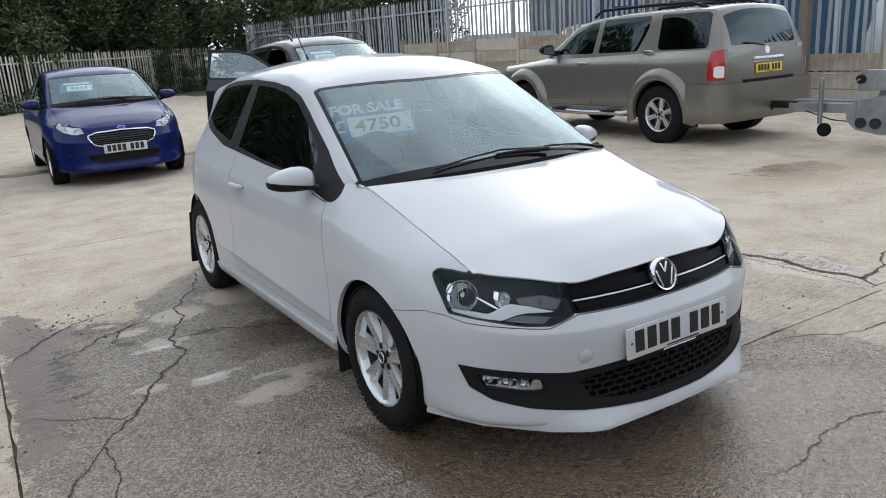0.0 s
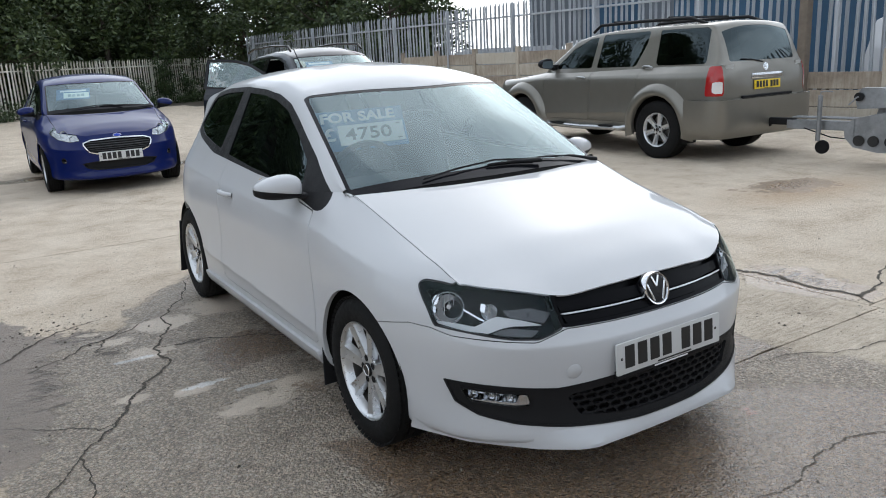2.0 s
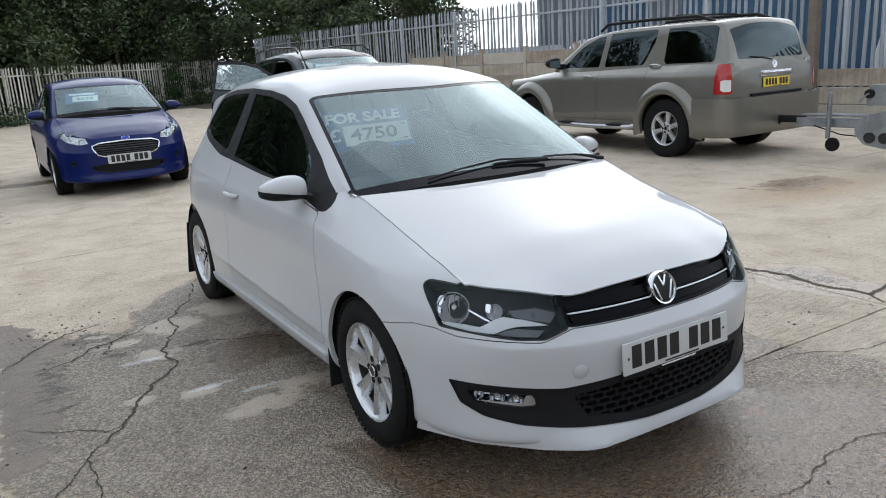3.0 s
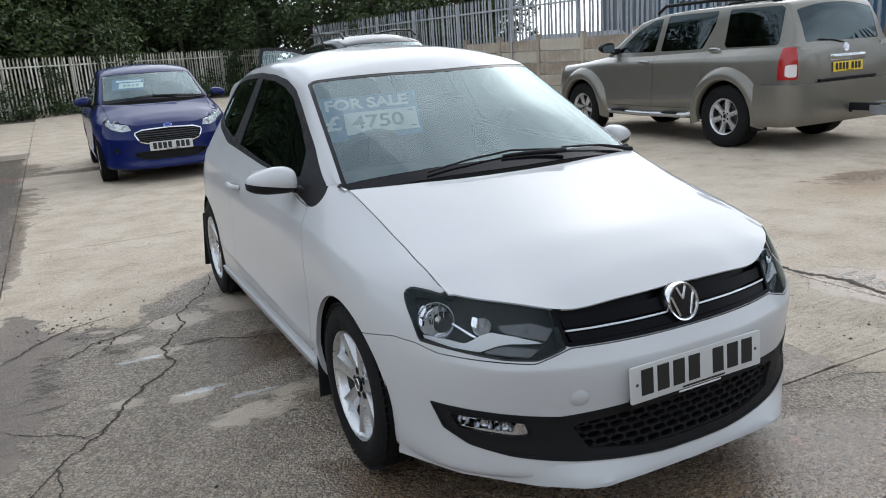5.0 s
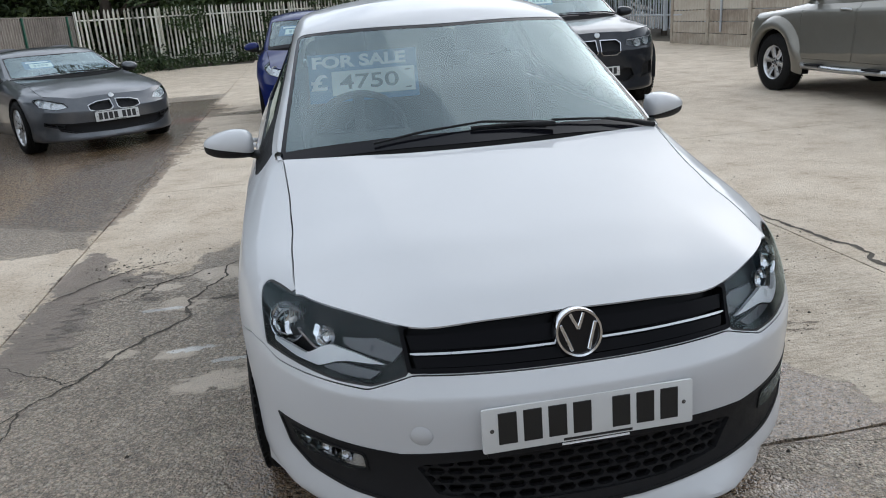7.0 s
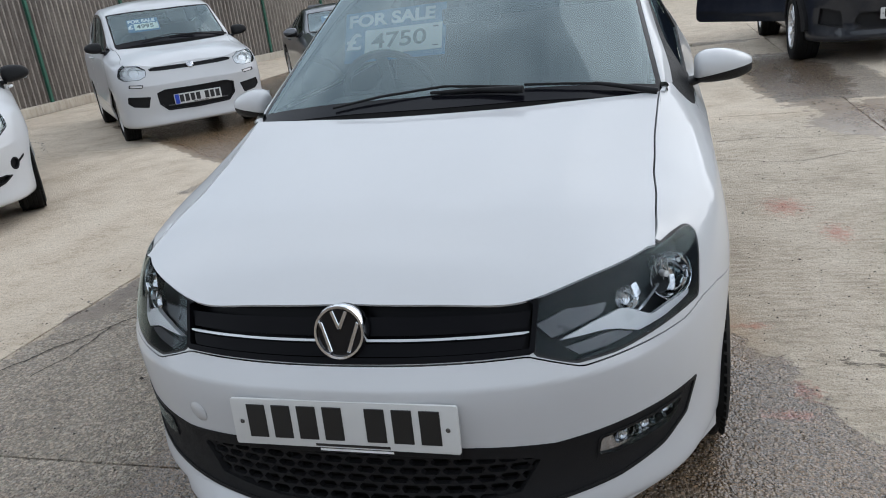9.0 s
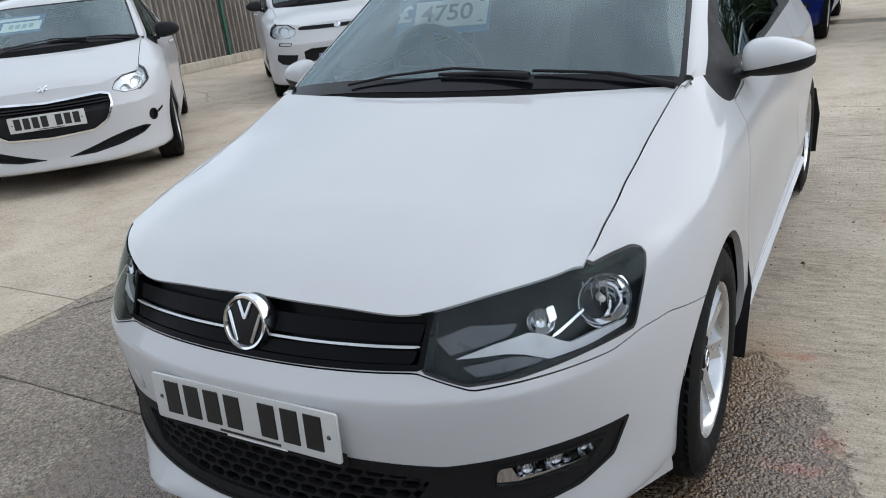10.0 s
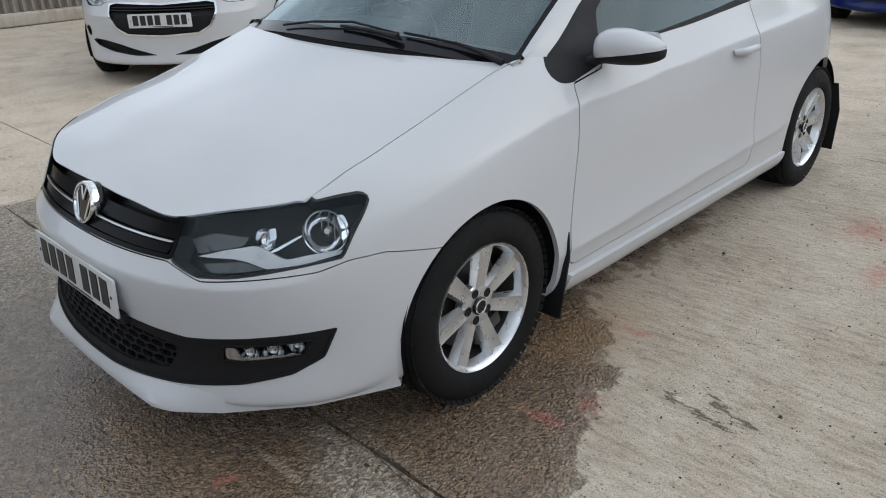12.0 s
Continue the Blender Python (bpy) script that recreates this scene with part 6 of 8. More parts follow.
for sd in (1, -1):
    part("side_step", tube([(sd * .86, .55, .40), (sd * .93, .68, .37), (sd * .94, 1.4, .36), (sd * .93, 2.20, .37), (sd * .86, 2.32, .40)], .035, 10), SATIN, suv, "silver tubular side step", 50)
    for yy in (.9, 1.95):
        part("step_pad", box((.10, .26, .02), Matrix.Translation((sd * .945, yy, .398)), .006), BLACK_PLASTIC, suv)
    part("roof_rail", tube([(sd * .61, 1.35, 1.70), (sd * .61, 1.50, 1.79), (sd * .60, 2.3, 1.80), (sd * .59, 3.1, 1.79), (sd * .58, 3.35, 1.71)], .022, 8), BLACK_PLASTIC, suv, "black roof rail", 50)
    fl = prism([(-.13, 0), (.13, 0), (.13, .32), (-.13, .32)], .01, None, .003)
    mf = part("mud_flap", fl, BLACK_PLASTIC, suv, "black mud flap")
    mf.matrix_basis = Matrix.Translation((sd * .80, 3.31, .22)) @ Matrix.Rotation(math.pi / 2, 4, "X")
    mf2 = part("mud_flap", prism([(-.11, 0), (.11, 0), (.11, .26), (-.11, .26)], .01, None, .003), BLACK_PLASTIC, suv, "black mud flap")
    mf2.matrix_basis = Matrix.Translation((sd * .80, .46, .24)) @ Matrix.Rotation(math.pi / 2, 4, "X")
    part("bumper_reflector", lathe([(.0005, .006), (.032, .004), (.036, -.004)], 18, facing(Vector((sd * .74, Wr - .035, .62)), Vector((sd * .5, 1, 0)))), RED_LENS, suv, "round red reflector", 40)
for ay_ in (0.0, 2.853):
    for sd in (1, -1):
        fb = bmesh.new()
        rows_ = []
        for i in range(33):
            a = radians(-14 + 208 * i / 32)
            ease = min(1, .45 + .55 * math.sin(math.pi * i / 32) * 2)
            prof = [(.425, .905), (.432, .972), (.448, .984), (.49, .984), (.535, .970), (.575, .930), (.605, .885)]
            rows_.append([fb.verts.new((sd * (.885 + (x - .885) * ease), ay_ + r * math.cos(a), .40 + r * math.sin(a))) for r, x in prof])
        for a, b in zip(rows_, rows_[1:]):
            for j in range(6):
                fb.faces.new((a[j], a[j + 1], b[j + 1], b[j]))
        part("arch_flare", fb, BEIGE_PAINT, suv, "flared wheel arch lip", 50)
part("tow_bar", tube([(0, Wr - .3, .40), (0, Wr + .03, .40), (0, Wr + .08, .42), (0, Wr + .10, .47)], .022, 8), BLACK_PLASTIC, suv, "", 50)
part("tailgate_trim", box((.62, .03, .07), Matrix.Translation(wall_point(S["wall"], S["wall"].length, 1.045, 1, .010)[0]), .012), CHROME, suv, "chrome strip over the plate", 40)
make_plate(suv, facing(wall_point(S["wall"], S["wall"].length, .935, 1, .012)[0], Vector((0, 1, .05))), PLATE_YELLOW, 7, .52, .111)
part("tailgate_badge", lathe([(.0005, .008), (.045, .006), (.05, 0)], 20, facing(wall_point(S["wall"], S["wall"].length, 1.15, 1, .002)[0], Vector((0, 1, .1)))), CHROME, suv, "", 40)
part("bumper_step", box((1.0, .06, .03), Matrix.Translation((0, Wr + .0, .80)), .01), BLACK_PLASTIC, suv, "black bumper step")
part("rear_wiper", tube([(.02, Wr - .06, 1.21), (.18, Wr - .065, 1.24), (.42, Wr - .075, 1.26)], .008, 6), BLACK_PLASTIC, suv)
rack = bmesh.new()
for yy in (1.75, 2.75):
    bm_tube(rack, [(-.60, yy, 1.82), (.60, yy, 1.82)], .016, 6)
part("cross_bars", rack, BLACK_PLASTIC, suv)


# ---- the yard ----
ZONES = [  # convex outlines of worn concrete with bared stone, damp after rain
    [(-2.11, -7.0), (.64, -7.0), (.64, 2.2), (-2.11, 2.2)], [(-2.11, 2.0), (-1.80, 2.0), (-1.82, 2.35), (-1.95, 2.76), (-2.05, 2.80)], [(-1.45, 2.0), (.55, 2.0), (.55, 3.2), (-.72, 3.1), (-1.25, 2.5)],
    [(.5, -7.0), (1.75, -7.0), (1.58, -1.0), (1.48, -.43), (1.42, -.12), (1.22, .18), (1.06, .34), (.97, .64), (.64, 1.0), (.5, 1.0)], [(-3.0, 2.9), (-2.12, 2.9), (-2.12, 14.0), (-3.0, 14.0)], [(-6.0, 6.6), (-2.12, 6.6), (-2.12, 14.0), (-6.0, 14.0)], [(1.62, 5.0), (2.7, 5.0), (2.7, 8.4), (1.62, 8.4)]]
DAMP = [[(-2.12, .55), (-1.90, .75), (-1.76, 1.42), (-1.80, 2.30), (-1.94, 2.74), (-2.05, 2.78), (-2.12, 1.85)], [(-1.85, 1.95), (-1.5, 2.02), (-1.45, 2.25), (-1.85, 2.28)]]
SOAKED = [[(.30, -.42), (1.48, -.43), (1.42, -.12), (1.22, .18), (1.06, .34), (.97, .64), (.64, 1.0), (.30, 1.05)], [(-1.06, 1.06), (-.66, 1.08), (-.60, 1.5), (-.78, 1.60), (-1.06, 1.54), (-1.14, 1.30)],
          [(-.95, -.9), (-.75, -3.0), (1.7, -3.0), (1.50, -.43), (.3, -.2), (-.3, .3), (-.95, .2)],
          [(-6.5, 6.0), (-3.6, 4.2), (-2.3, 3.1), (-2.13, 3.3), (-2.13, 13.0), (-6.5, 13.0)]]
WET_SHADE = [  # x, y, radius x, radius y, weight: soaked patches on the concrete, and painted shade under the hatchback
    # the hatchback's footprint: wet ground with the shade beneath the car painted in
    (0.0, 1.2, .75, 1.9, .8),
    (-2.9, 7.4, 1.05, 2.6, 1.15), (-2.9, 11.0, 1.2, 1.6, 1.0), (1.95, 6.5, .5, 2.0, 1.2), (2.2, 4.2, .5, .8, .7), (2.3, .15, .28, .45, .9),
    (-2.15, 5.4, .16, 2.2, .9), (-.2, 10.2, 2.3, .35, 1.0), (5.15, 2.15, .6, .35, .7)]
PALE = [(-1.32, 1.60, .20, .15), (-1.52, 1.03, .13, .08), (-1.05, .62, .26, .14), (-1.15, 2.05, .30, .22), (-1.45, 1.90, .16, .09), (-1.58, 2.12, .14, .05), (-.80, .72, .3, .14), (-1.25, .95, .14, .09), (-.75, 2.2, .35, .3), (1.8, -.75, .5, .2), (-3.2, 5.2, .30, .32), (-3.3, 5.9, .22, .25), (-2.5, 11.6, .8, .5)]
LOOSE = [(-1.65, 2.12, .35, .12), (-1.15, 1.62, .35, .08), (-1.85, 1.5, .12, .7), (-1.55, 1.75, .3, .10), (2.35, .2, .2, .5), (1.39, .37, .14, .10), (1.22, .37, .11, .07), (1.75, .95, .16, .05), (1.62, 1.35, .14, .04)]
CHALK = [(-1.40, 1.545, .15, .030), (-1.18, .98, .14, .04), (-1.0, .82, .16, .03), (.62, -.62, .12, .02)]
SPRAY = [(1.28, 2.05, .16, .25), (1.45, 1.62, .10, .2), (1.08, .16, .07, .09), (1.02, .02, .12, .05), (.97, .62, .10, .05), (-2.35, 9.9, .45, .6), (.55, -.75, .05, .05)]


def concrete_ground(name, lift=0.0):
    m, t, b = nodes_of(name)
    geo = t.nodes.new("ShaderNodeNewGeometry")
    pos = geo.outputs["Position"]
    axes = t.nodes.new("ShaderNodeSeparateXYZ")
    t.links.new(pos, axes.inputs[0])
    px, py = axes.outputs[0], axes.outputs[1]

    def blob(x, y, rx, ry):
        a = t.nodes.new("ShaderNodeVectorMath")
        a.operation = "SUBTRACT"
        t.links.new(pos, a.inputs[0])
        a.inputs[1].default_value = (x, y, 0)
        c = t.nodes.new("ShaderNodeVectorMath")
        c.operation = "MULTIPLY"
        t.links.new(a.outputs[0], c.inputs[0])
        c.inputs[1].default_value = (1 / rx, 1 / ry, 0)
        d = t.nodes.new("ShaderNodeVectorMath")
        d.operation = "LENGTH"
        t.links.new(c.outputs[0], d.inputs[0])
        return calc(t, "SUBTRACT", 1.0, d.outputs["Value"])

    def oblong(x0, x1, y0, y1):
        ax = calc(t, "SUBTRACT", (x1 - x0) / 2, calc(t, "ABSOLUTE", calc(t, "SUBTRACT", px, (x0 + x1) / 2)))
        ay = calc(t, "SUBTRACT", (y1 - y0) / 2, calc(t, "ABSOLUTE", calc(t, "SUBTRACT", py, (y0 + y1) / 2)))
        return calc(t, "MINIMUM", ax, ay)

    def convex(points):
        """How far inside an outline that turns to the left."""
        out = None
        for (x0, y0), (x1, y1) in zip(points, points[1:] + points[:1]):
            l = math.hypot(x1 - x0, y1 - y0)
            nx, ny = -(y1 - y0) / l, (x1 - x0) / l
            d = calc(t, "ADD", calc(t, "ADD", calc(t, "MULTIPLY", px, nx), calc(t, "MULTIPLY", py, ny)), -(x0 * nx + y0 * ny))
            out = d if out is None else calc(t, "MINIMUM", out, d)
        return out

    def most(list_):
        out = None
        for v in list_:
            out = v if out is None else calc(t, "MAXIMUM", out, v)
        return out

    def stones(scale):
        cells = t.nodes.new("ShaderNodeTexVoronoi")
        cells.inputs["Scale"].default_value = scale
        t.links.new(pos, cells.inputs["Vector"])
        sep = t.nodes.new("ShaderNodeSeparateColor")
        t.links.new(cells.outputs["Color"], sep.inputs[0])
        return sep.outputs[0], cells.outputs["Distance"]
    big = noise_of(t, 0.45, 3, 0.6, space="World")
    mid = noise_of(t, 2.6, 6, 0.62, space="World")
    fine = noise_of(t, 38, 4, 0.7, space="World")
    grit = noise_of(t, 190, 2, 0.6, space="World")
    broom = noise_of(t, 9, 6, 0.72, (1.0, 4.2, 1.0), "World")
    speck, dome = stones(130)
    crumb, _ = stones(230)
    lump, swell = stones(78)
    knob = noise_of(t, 11, 5, 0.68, space="World")
    rag = calc(t, "ADD", calc(t, "MULTIPLY", calc(t, "SUBTRACT", mid, 0.5), 0.40), calc(t, "ADD", calc(t, "MULTIPLY", calc(t, "SUBTRACT", knob, 0.5), 0.26), calc(t, "MULTIPLY", calc(t, "SUBTRACT", fine, 0.5), 0.07)))
    zone = calc(t, "ADD", most([convex(z) for z in ZONES]), rag)
    worn = ramp_of(t, zone, [(0.0, 0.0), (0.014, 0.85), (0.10, 1.0)])
    damp = ramp_of(t, calc(t, "ADD", most([convex(z) for z in DAMP]), calc(t, "MULTIPLY", rag, 1.1)), [(0.0, 0.0), (0.012, 0.8), (0.06, 1.0)])
    soak_shade = most([calc(t, "MULTIPLY", calc(t, "MAXIMUM", blob(x, y, rx, ry), -0.8), k) for x, y, rx, ry, k in WET_SHADE])
    soak_shade = calc(t, "ADD", soak_shade, calc(t, "ADD", calc(t, "MULTIPLY", calc(t, "SUBTRACT", mid, 0.5), 1.2), calc(t, "ADD", calc(t, "MULTIPLY", calc(t, "SUBTRACT", knob, 0.5), 0.8), calc(t, "MULTIPLY", calc(t, "SUBTRACT", fine, 0.5), 0.35))))
    wet = ramp_of(t, soak_shade, [(0.04, 0.0), (0.09, 0.7), (0.40, 1.0)])
    brim = calc(t, "ADD", most([convex(z) for z in SOAKED]), calc(t, "MULTIPLY", rag, 0.8))
    wet = calc(t, "MAXIMUM", wet, ramp_of(t, brim, [(0.0, 0.0), (0.012, 0.7), (0.10, 1.0)]))
    pool = ramp_of(t, calc(t, "ADD", soak_shade, calc(t, "MULTIPLY", calc(t, "SUBTRACT", big, 0.5), 1.2)), [(0.80, 0.0), (1.0, 1.0)])
    # dry, trowelled skin
    soft = calc(t, "ADD", calc(t, "MULTIPLY", mid, 0.50), calc(t, "ADD", calc(t, "MULTIPLY", fine, 0.28), calc(t, "MULTIPLY", broom, 0.22)))
    dry = ramp_of(t, soft, [(0.36, (0.34, 0.255, 0.17)), (0.45, (0.57, 0.465, 0.345)), (0.53, (0.68, 0.575, 0.45)), (0.66, (0.76, 0.66, 0.53))])
    dry = mix_of(t, ramp_of(t, big, [(0.38, 0.0), (0.7, 0.35)]), dry, (0.45, 0.365, 0.265))
    dry = mix_of(t, ramp_of(t, crumb, [(0.0, 0.35), (0.22, 0.0), (0.82, 0.0), (1.0, 0.25)]), dry, mix_of(t, crumb, (0.14, 0.11, 0.08), (0.72, 0.67, 0.57)))
    lane = calc(t, "ADD", oblong(0.5, 2.3, -7.0, 4.5), calc(t, "MULTIPLY", calc(t, "SUBTRACT", big, 0.5), 0.8))
    streak = ramp_of(t, calc(t, "ADD", calc(t, "MULTIPLY", broom, 0.6), calc(t, "MULTIPLY", mid, 0.4)), [(0.34, (0.24, 0.19, 0.138)), (0.48, (0.47, 0.395, 0.30)), (0.62, (0.64, 0.56, 0.45))])
    dry = mix_of(t, ramp_of(t, lane, [(0.0, 0.0), (0.3, 0.85)]), dry, streak)
    dry = mix_of(t, ramp_of(t, speck, [(0.0, 0.4), (0.2, 0.0), (0.85, 0.0), (1.0, 0.3)]), dry, mix_of(t, speck, (0.13, 0.10, 0.07), (0.66, 0.60, 0.50)))
    # bared stones in a darker paste
    paste = calc(t, "ADD", calc(t, "MULTIPLY", fine, 0.5), calc(t, "MULTIPLY", mid, 0.5))
    bare = ramp_of(t, paste, [(0.36, (0.23, 0.172, 0.122)), (0.49, (0.54, 0.425, 0.315)), (0.60, (0.80, 0.66, 0.51))])
    bare = mix_of(t, ramp_of(t, speck, [(0.0, 0.75), (0.34, 0.0), (0.62, 0.0), (1.0, 0.85)]), bare, mix_of(t, speck, (0.075, 0.052, 0.031), (0.78, 0.66, 0.51)))
    bare = mix_of(t, ramp_of(t, crumb, [(0.0, 0.65), (0.25, 0.0), (0.72, 0.0), (1.0, 0.8)]), bare, mix_of(t, crumb, (0.07, 0.048, 0.03), (0.75, 0.62, 0.47)))
    gapd = ramp_of(t, swell, [(0.34, 0.0), (0.66, 0.55)])
    bare = mix_of(t, gapd, bare, (0.12, 0.098, 0.075))
    bare = mix_of(t, ramp_of(t, lump, [(0.0, 0.45), (0.3, 0.0), (0.72, 0.0), (1.0, 0.55)]), bare, mix_of(t, lump, (0.10, 0.075, 0.05), (0.74, 0.66, 0.55)))
    pale = calc(t, "ADD", most([blob(*q) for q in PALE]), calc(t, "ADD", calc(t, "MULTIPLY", calc(t, "SUBTRACT", broom, 0.5), 1.6), calc(t, "MULTIPLY", calc(t, "SUBTRACT", knob, 0.5), 1.6)))
    skin = ramp_of(t, pale, [(0.30, 0.0), (0.35, 0.85)])
    bare = mix_of(t, skin, bare, mix_of(t, soft, (0.42, 0.335, 0.25), (0.76, 0.65, 0.52)))
    col = mix_of(t, worn, dry, bare)
    col = mix_of(t, calc(t, "MULTIPLY", damp, calc(t, "SUBTRACT", 1.0, skin)), col, ramp_of(t, soft, [(0.36, (0.10, 0.075, 0.055)), (0.62, (0.26, 0.200, 0.150))]))
    chalk = ramp_of(t, calc(t, "ADD", most([blob(*q) for q in CHALK]), calc(t, "MULTIPLY", calc(t, "SUBTRACT", knob, 0.5), 2.6)), [(0.25, 0.0), (0.45, 0.8)])
    col = mix_of(t, chalk, col, (0.80, 0.79, 0.77))
    col = mix_of(t, ramp_of(t, grit, [(0.34, 0.35), (0.46, 0.0)]), col, (0.07, 0.055, 0.04))
    col = mix_of(t, ramp_of(t, grit, [(0.56, 0.0), (0.68, 0.30)]), col, (0.82, 0.76, 0.67))
    spall = noise_of(t, 7, 5, 0.7, (1.0, 2.4, 1.0), "World")
    loose = calc(t, "ADD", most([blob(*q) for q in LOOSE]), calc(t, "MULTIPLY", calc(t, "SUBTRACT", spall, 0.5), 5.0))
    broken = ramp_of(t, loose, [(0.78, 0.0), (0.92, 0.75)])
    col = mix_of(t, broken, col, (0.085, 0.062, 0.042))
    # wet concrete is darker; the tint also deepens the painted shade under the hatchback
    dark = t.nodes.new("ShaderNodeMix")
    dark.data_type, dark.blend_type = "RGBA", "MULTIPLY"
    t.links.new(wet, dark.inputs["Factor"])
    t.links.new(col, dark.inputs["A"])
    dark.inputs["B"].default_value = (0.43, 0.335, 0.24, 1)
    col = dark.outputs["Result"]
    hole = ramp_of(t, fine, [(0.31, 0.85), (0.37, 0.0)])
    col = mix_of(t, hole, col, (0.06, 0.048, 0.036))
    red = most([blob(*q) for q in SPRAY])
    red = ramp_of(t, calc(t, "ADD", red, calc(t, "MULTIPLY", calc(t, "SUBTRACT", fine, 0.55), 3.0)), [(0.1, 0.0), (0.9, 0.55)])
    col = mix_of(t, red, col, (0.48, 0.13, 0.09))
    rust = ramp_of(t, calc(t, "ADD", calc(t, "MAXIMUM", blob(5.0, 1.9, 1.5, .7), blob(.80, .50, .30, .5)), calc(t, "MULTIPLY", calc(t, "SUBTRACT", mid, .5), 1.5)), [(0.1, 0.0), (0.8, 0.5)])
    col = mix_of(t, rust, col, (0.33, 0.19, 0.08))
    t.links.new(col, b.inputs["Base Color"])
    rough = mix_of(t, worn, ramp_of(t, fine, [(0.3, 0.75), (0.7, 0.95)]), ramp_of(t, fine, [(0.30, 0.32), (0.70, 0.58)]))
    rough = mix_of(t, damp, rough, (0.48, 0.48, 0.48))
    rough = mix_of(t, wet, rough, ramp_of(t, fine, [(0.30, 0.16), (0.70, 0.38)]))
    rough = mix_of(t, pool, rough, (0.12, 0.12, 0.12))
    t.links.new(rough, b.inputs["Roughness"])
    pebble = calc(t, "MULTIPLY", calc(t, "ADD", calc(t, "SUBTRACT", 1.0, dome), calc(t, "MULTIPLY", calc(t, "SUBTRACT", 1.0, swell), 1.1)), calc(t, "MULTIPLY", worn, calc(t, "SUBTRACT", 0.9, calc(t, "MULTIPLY", calc(t, "MAXIMUM", skin, damp), 0.75))))
    h = calc(t, "ADD", calc(t, "MULTIPLY", fine, 0.8), calc(t, "ADD", pebble, calc(t, "ADD", calc(t, "SUBTRACT", calc(t, "MULTIPLY", grit, 0.35), broken), calc(t, "MULTIPLY", broom, 0.4))))
    h = calc(t, "MULTIPLY", h, calc(t, "SUBTRACT", 1.0, calc(t, "MAXIMUM", calc(t, "MULTIPLY", pool, 0.85), calc(t, "MULTIPLY", wet, 0.4))))
    b.inputs["Specular IOR Level"].default_value = 0.62
    bump_of(t, b, h, 1.0, 0.018)
    # a thin film of water lies over the damp parts
    film = calc(t, "MAXIMUM", calc(t, "MULTIPLY", wet, 0.95), calc(t, "MULTIPLY", worn, 0.18))
    t.links.new(film, b.inputs["Coat Weight"])
    b.inputs["Coat Roughness"].default_value, b.inputs["Coat IOR"].default_value = 0.20, 1.5
    ripple = t.nodes.new("ShaderNodeBump")
    ripple.inputs["Strength"].default_value, ripple.inputs["Distance"].default_value = 0.5, 0.006
    t.links.new(h, ripple.inputs["Height"])
    t.links.new(ripple.outputs[0], b.inputs["Coat Normal"])
    return m


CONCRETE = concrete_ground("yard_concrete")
FILLER = plain("joint_filler", (0.06, 0.05, 0.038), 0.95, vary=0.4, bump=0.6, bump_scale=60)
EARTH = plain("bare_earth", (0.085, 0.070, 0.050), 0.95, vary=0.4, scale=3, bump=0.8, bump_scale=20)

gb = bmesh.new()
bmesh.ops.create_grid(gb, x_segments=40, y_segments=40, size=300)
ground = part("ground", gb, EARTH)
ground.location = (0, 0, -0.014)
tagged(ground, "bare earth and joint filler under the yard", "ground", "", "structure")

# slabs with open joints: columns in x, each with its own cross joints in y
COLUMNS = [(-9.35, -5.9, (-7.5, -2.6, 2.3, 7.4, 12.3, 17.2, 22.3)), (-5.9, -2.11, (-7.5, -4.4, .2, 5.0, 9.9, 14.8, 19.7, 25.0)), (-2.11, 2.16, (-7.5, -5.3, -.41, 4.55, 9.55, 14.5, 19.5, 24.5, 29.0)),
           (2.16, 6.2, (-7.5, -4.8, -.35, 4.64, 9.2, 14.2, 19.2, 24.2, 31.0)), (6.2, 10.3, (-7.5, -2.2, 2.72, 7.6, 12.6, 17.6, 22.5, 29.0))]
GAP = 0.003


def slab(x0, x1, y0, y1, seed):
    """One cast slab with a slightly uneven, chipped edge."""
    rnd = random.Random(seed)
    bm = bmesh.new()
    n = max(6, int((y1 - y0) / 0.12))
    k = max(6, int((x1 - x0) / 0.12))
    chip = lambda: abs(rnd.gauss(0, 0.0018)) + (rnd.random() < 0.07) * rnd.uniform(0.003, 0.012)
    ring = [(x0 + GAP + (x1 - x0 - 2 * GAP) * i / k, y0 + GAP + chip()) for i in range(k)] + [(x1 - GAP - chip(), y0 + GAP + (y1 - y0 - 2 * GAP) * i / n) for i in range(n)]
    ring += [(x1 - GAP - (x1 - x0 - 2 * GAP) * i / k, y1 - GAP - chip()) for i in range(k)] + [(x0 + GAP + chip(), y1 - GAP - (y1 - y0 - 2 * GAP) * i / n) for i in range(n)]
    hi = [bm.verts.new((x, y, 0)) for x, y in ring]
    lo = [bm.verts.new((x, y, -0.06)) for x, y in ring]
    f = bm.faces.new(hi)
    for i in range(len(ring)):
        bm.faces.new((lo[i], lo[(i + 1) % len(ring)], hi[(i + 1) % len(ring)], hi[i]))
    bmesh.ops.triangulate(bm, faces=[f])
    return bm


yard = thing("pavement", "cast concrete yard with wet patches and open joints", "paving", kind="structure")
num = 0
for x0, x1, ys in COLUMNS:
    for y0, y1 in zip(ys, ys[1:]):
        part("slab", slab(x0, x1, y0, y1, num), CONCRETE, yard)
        num += 1


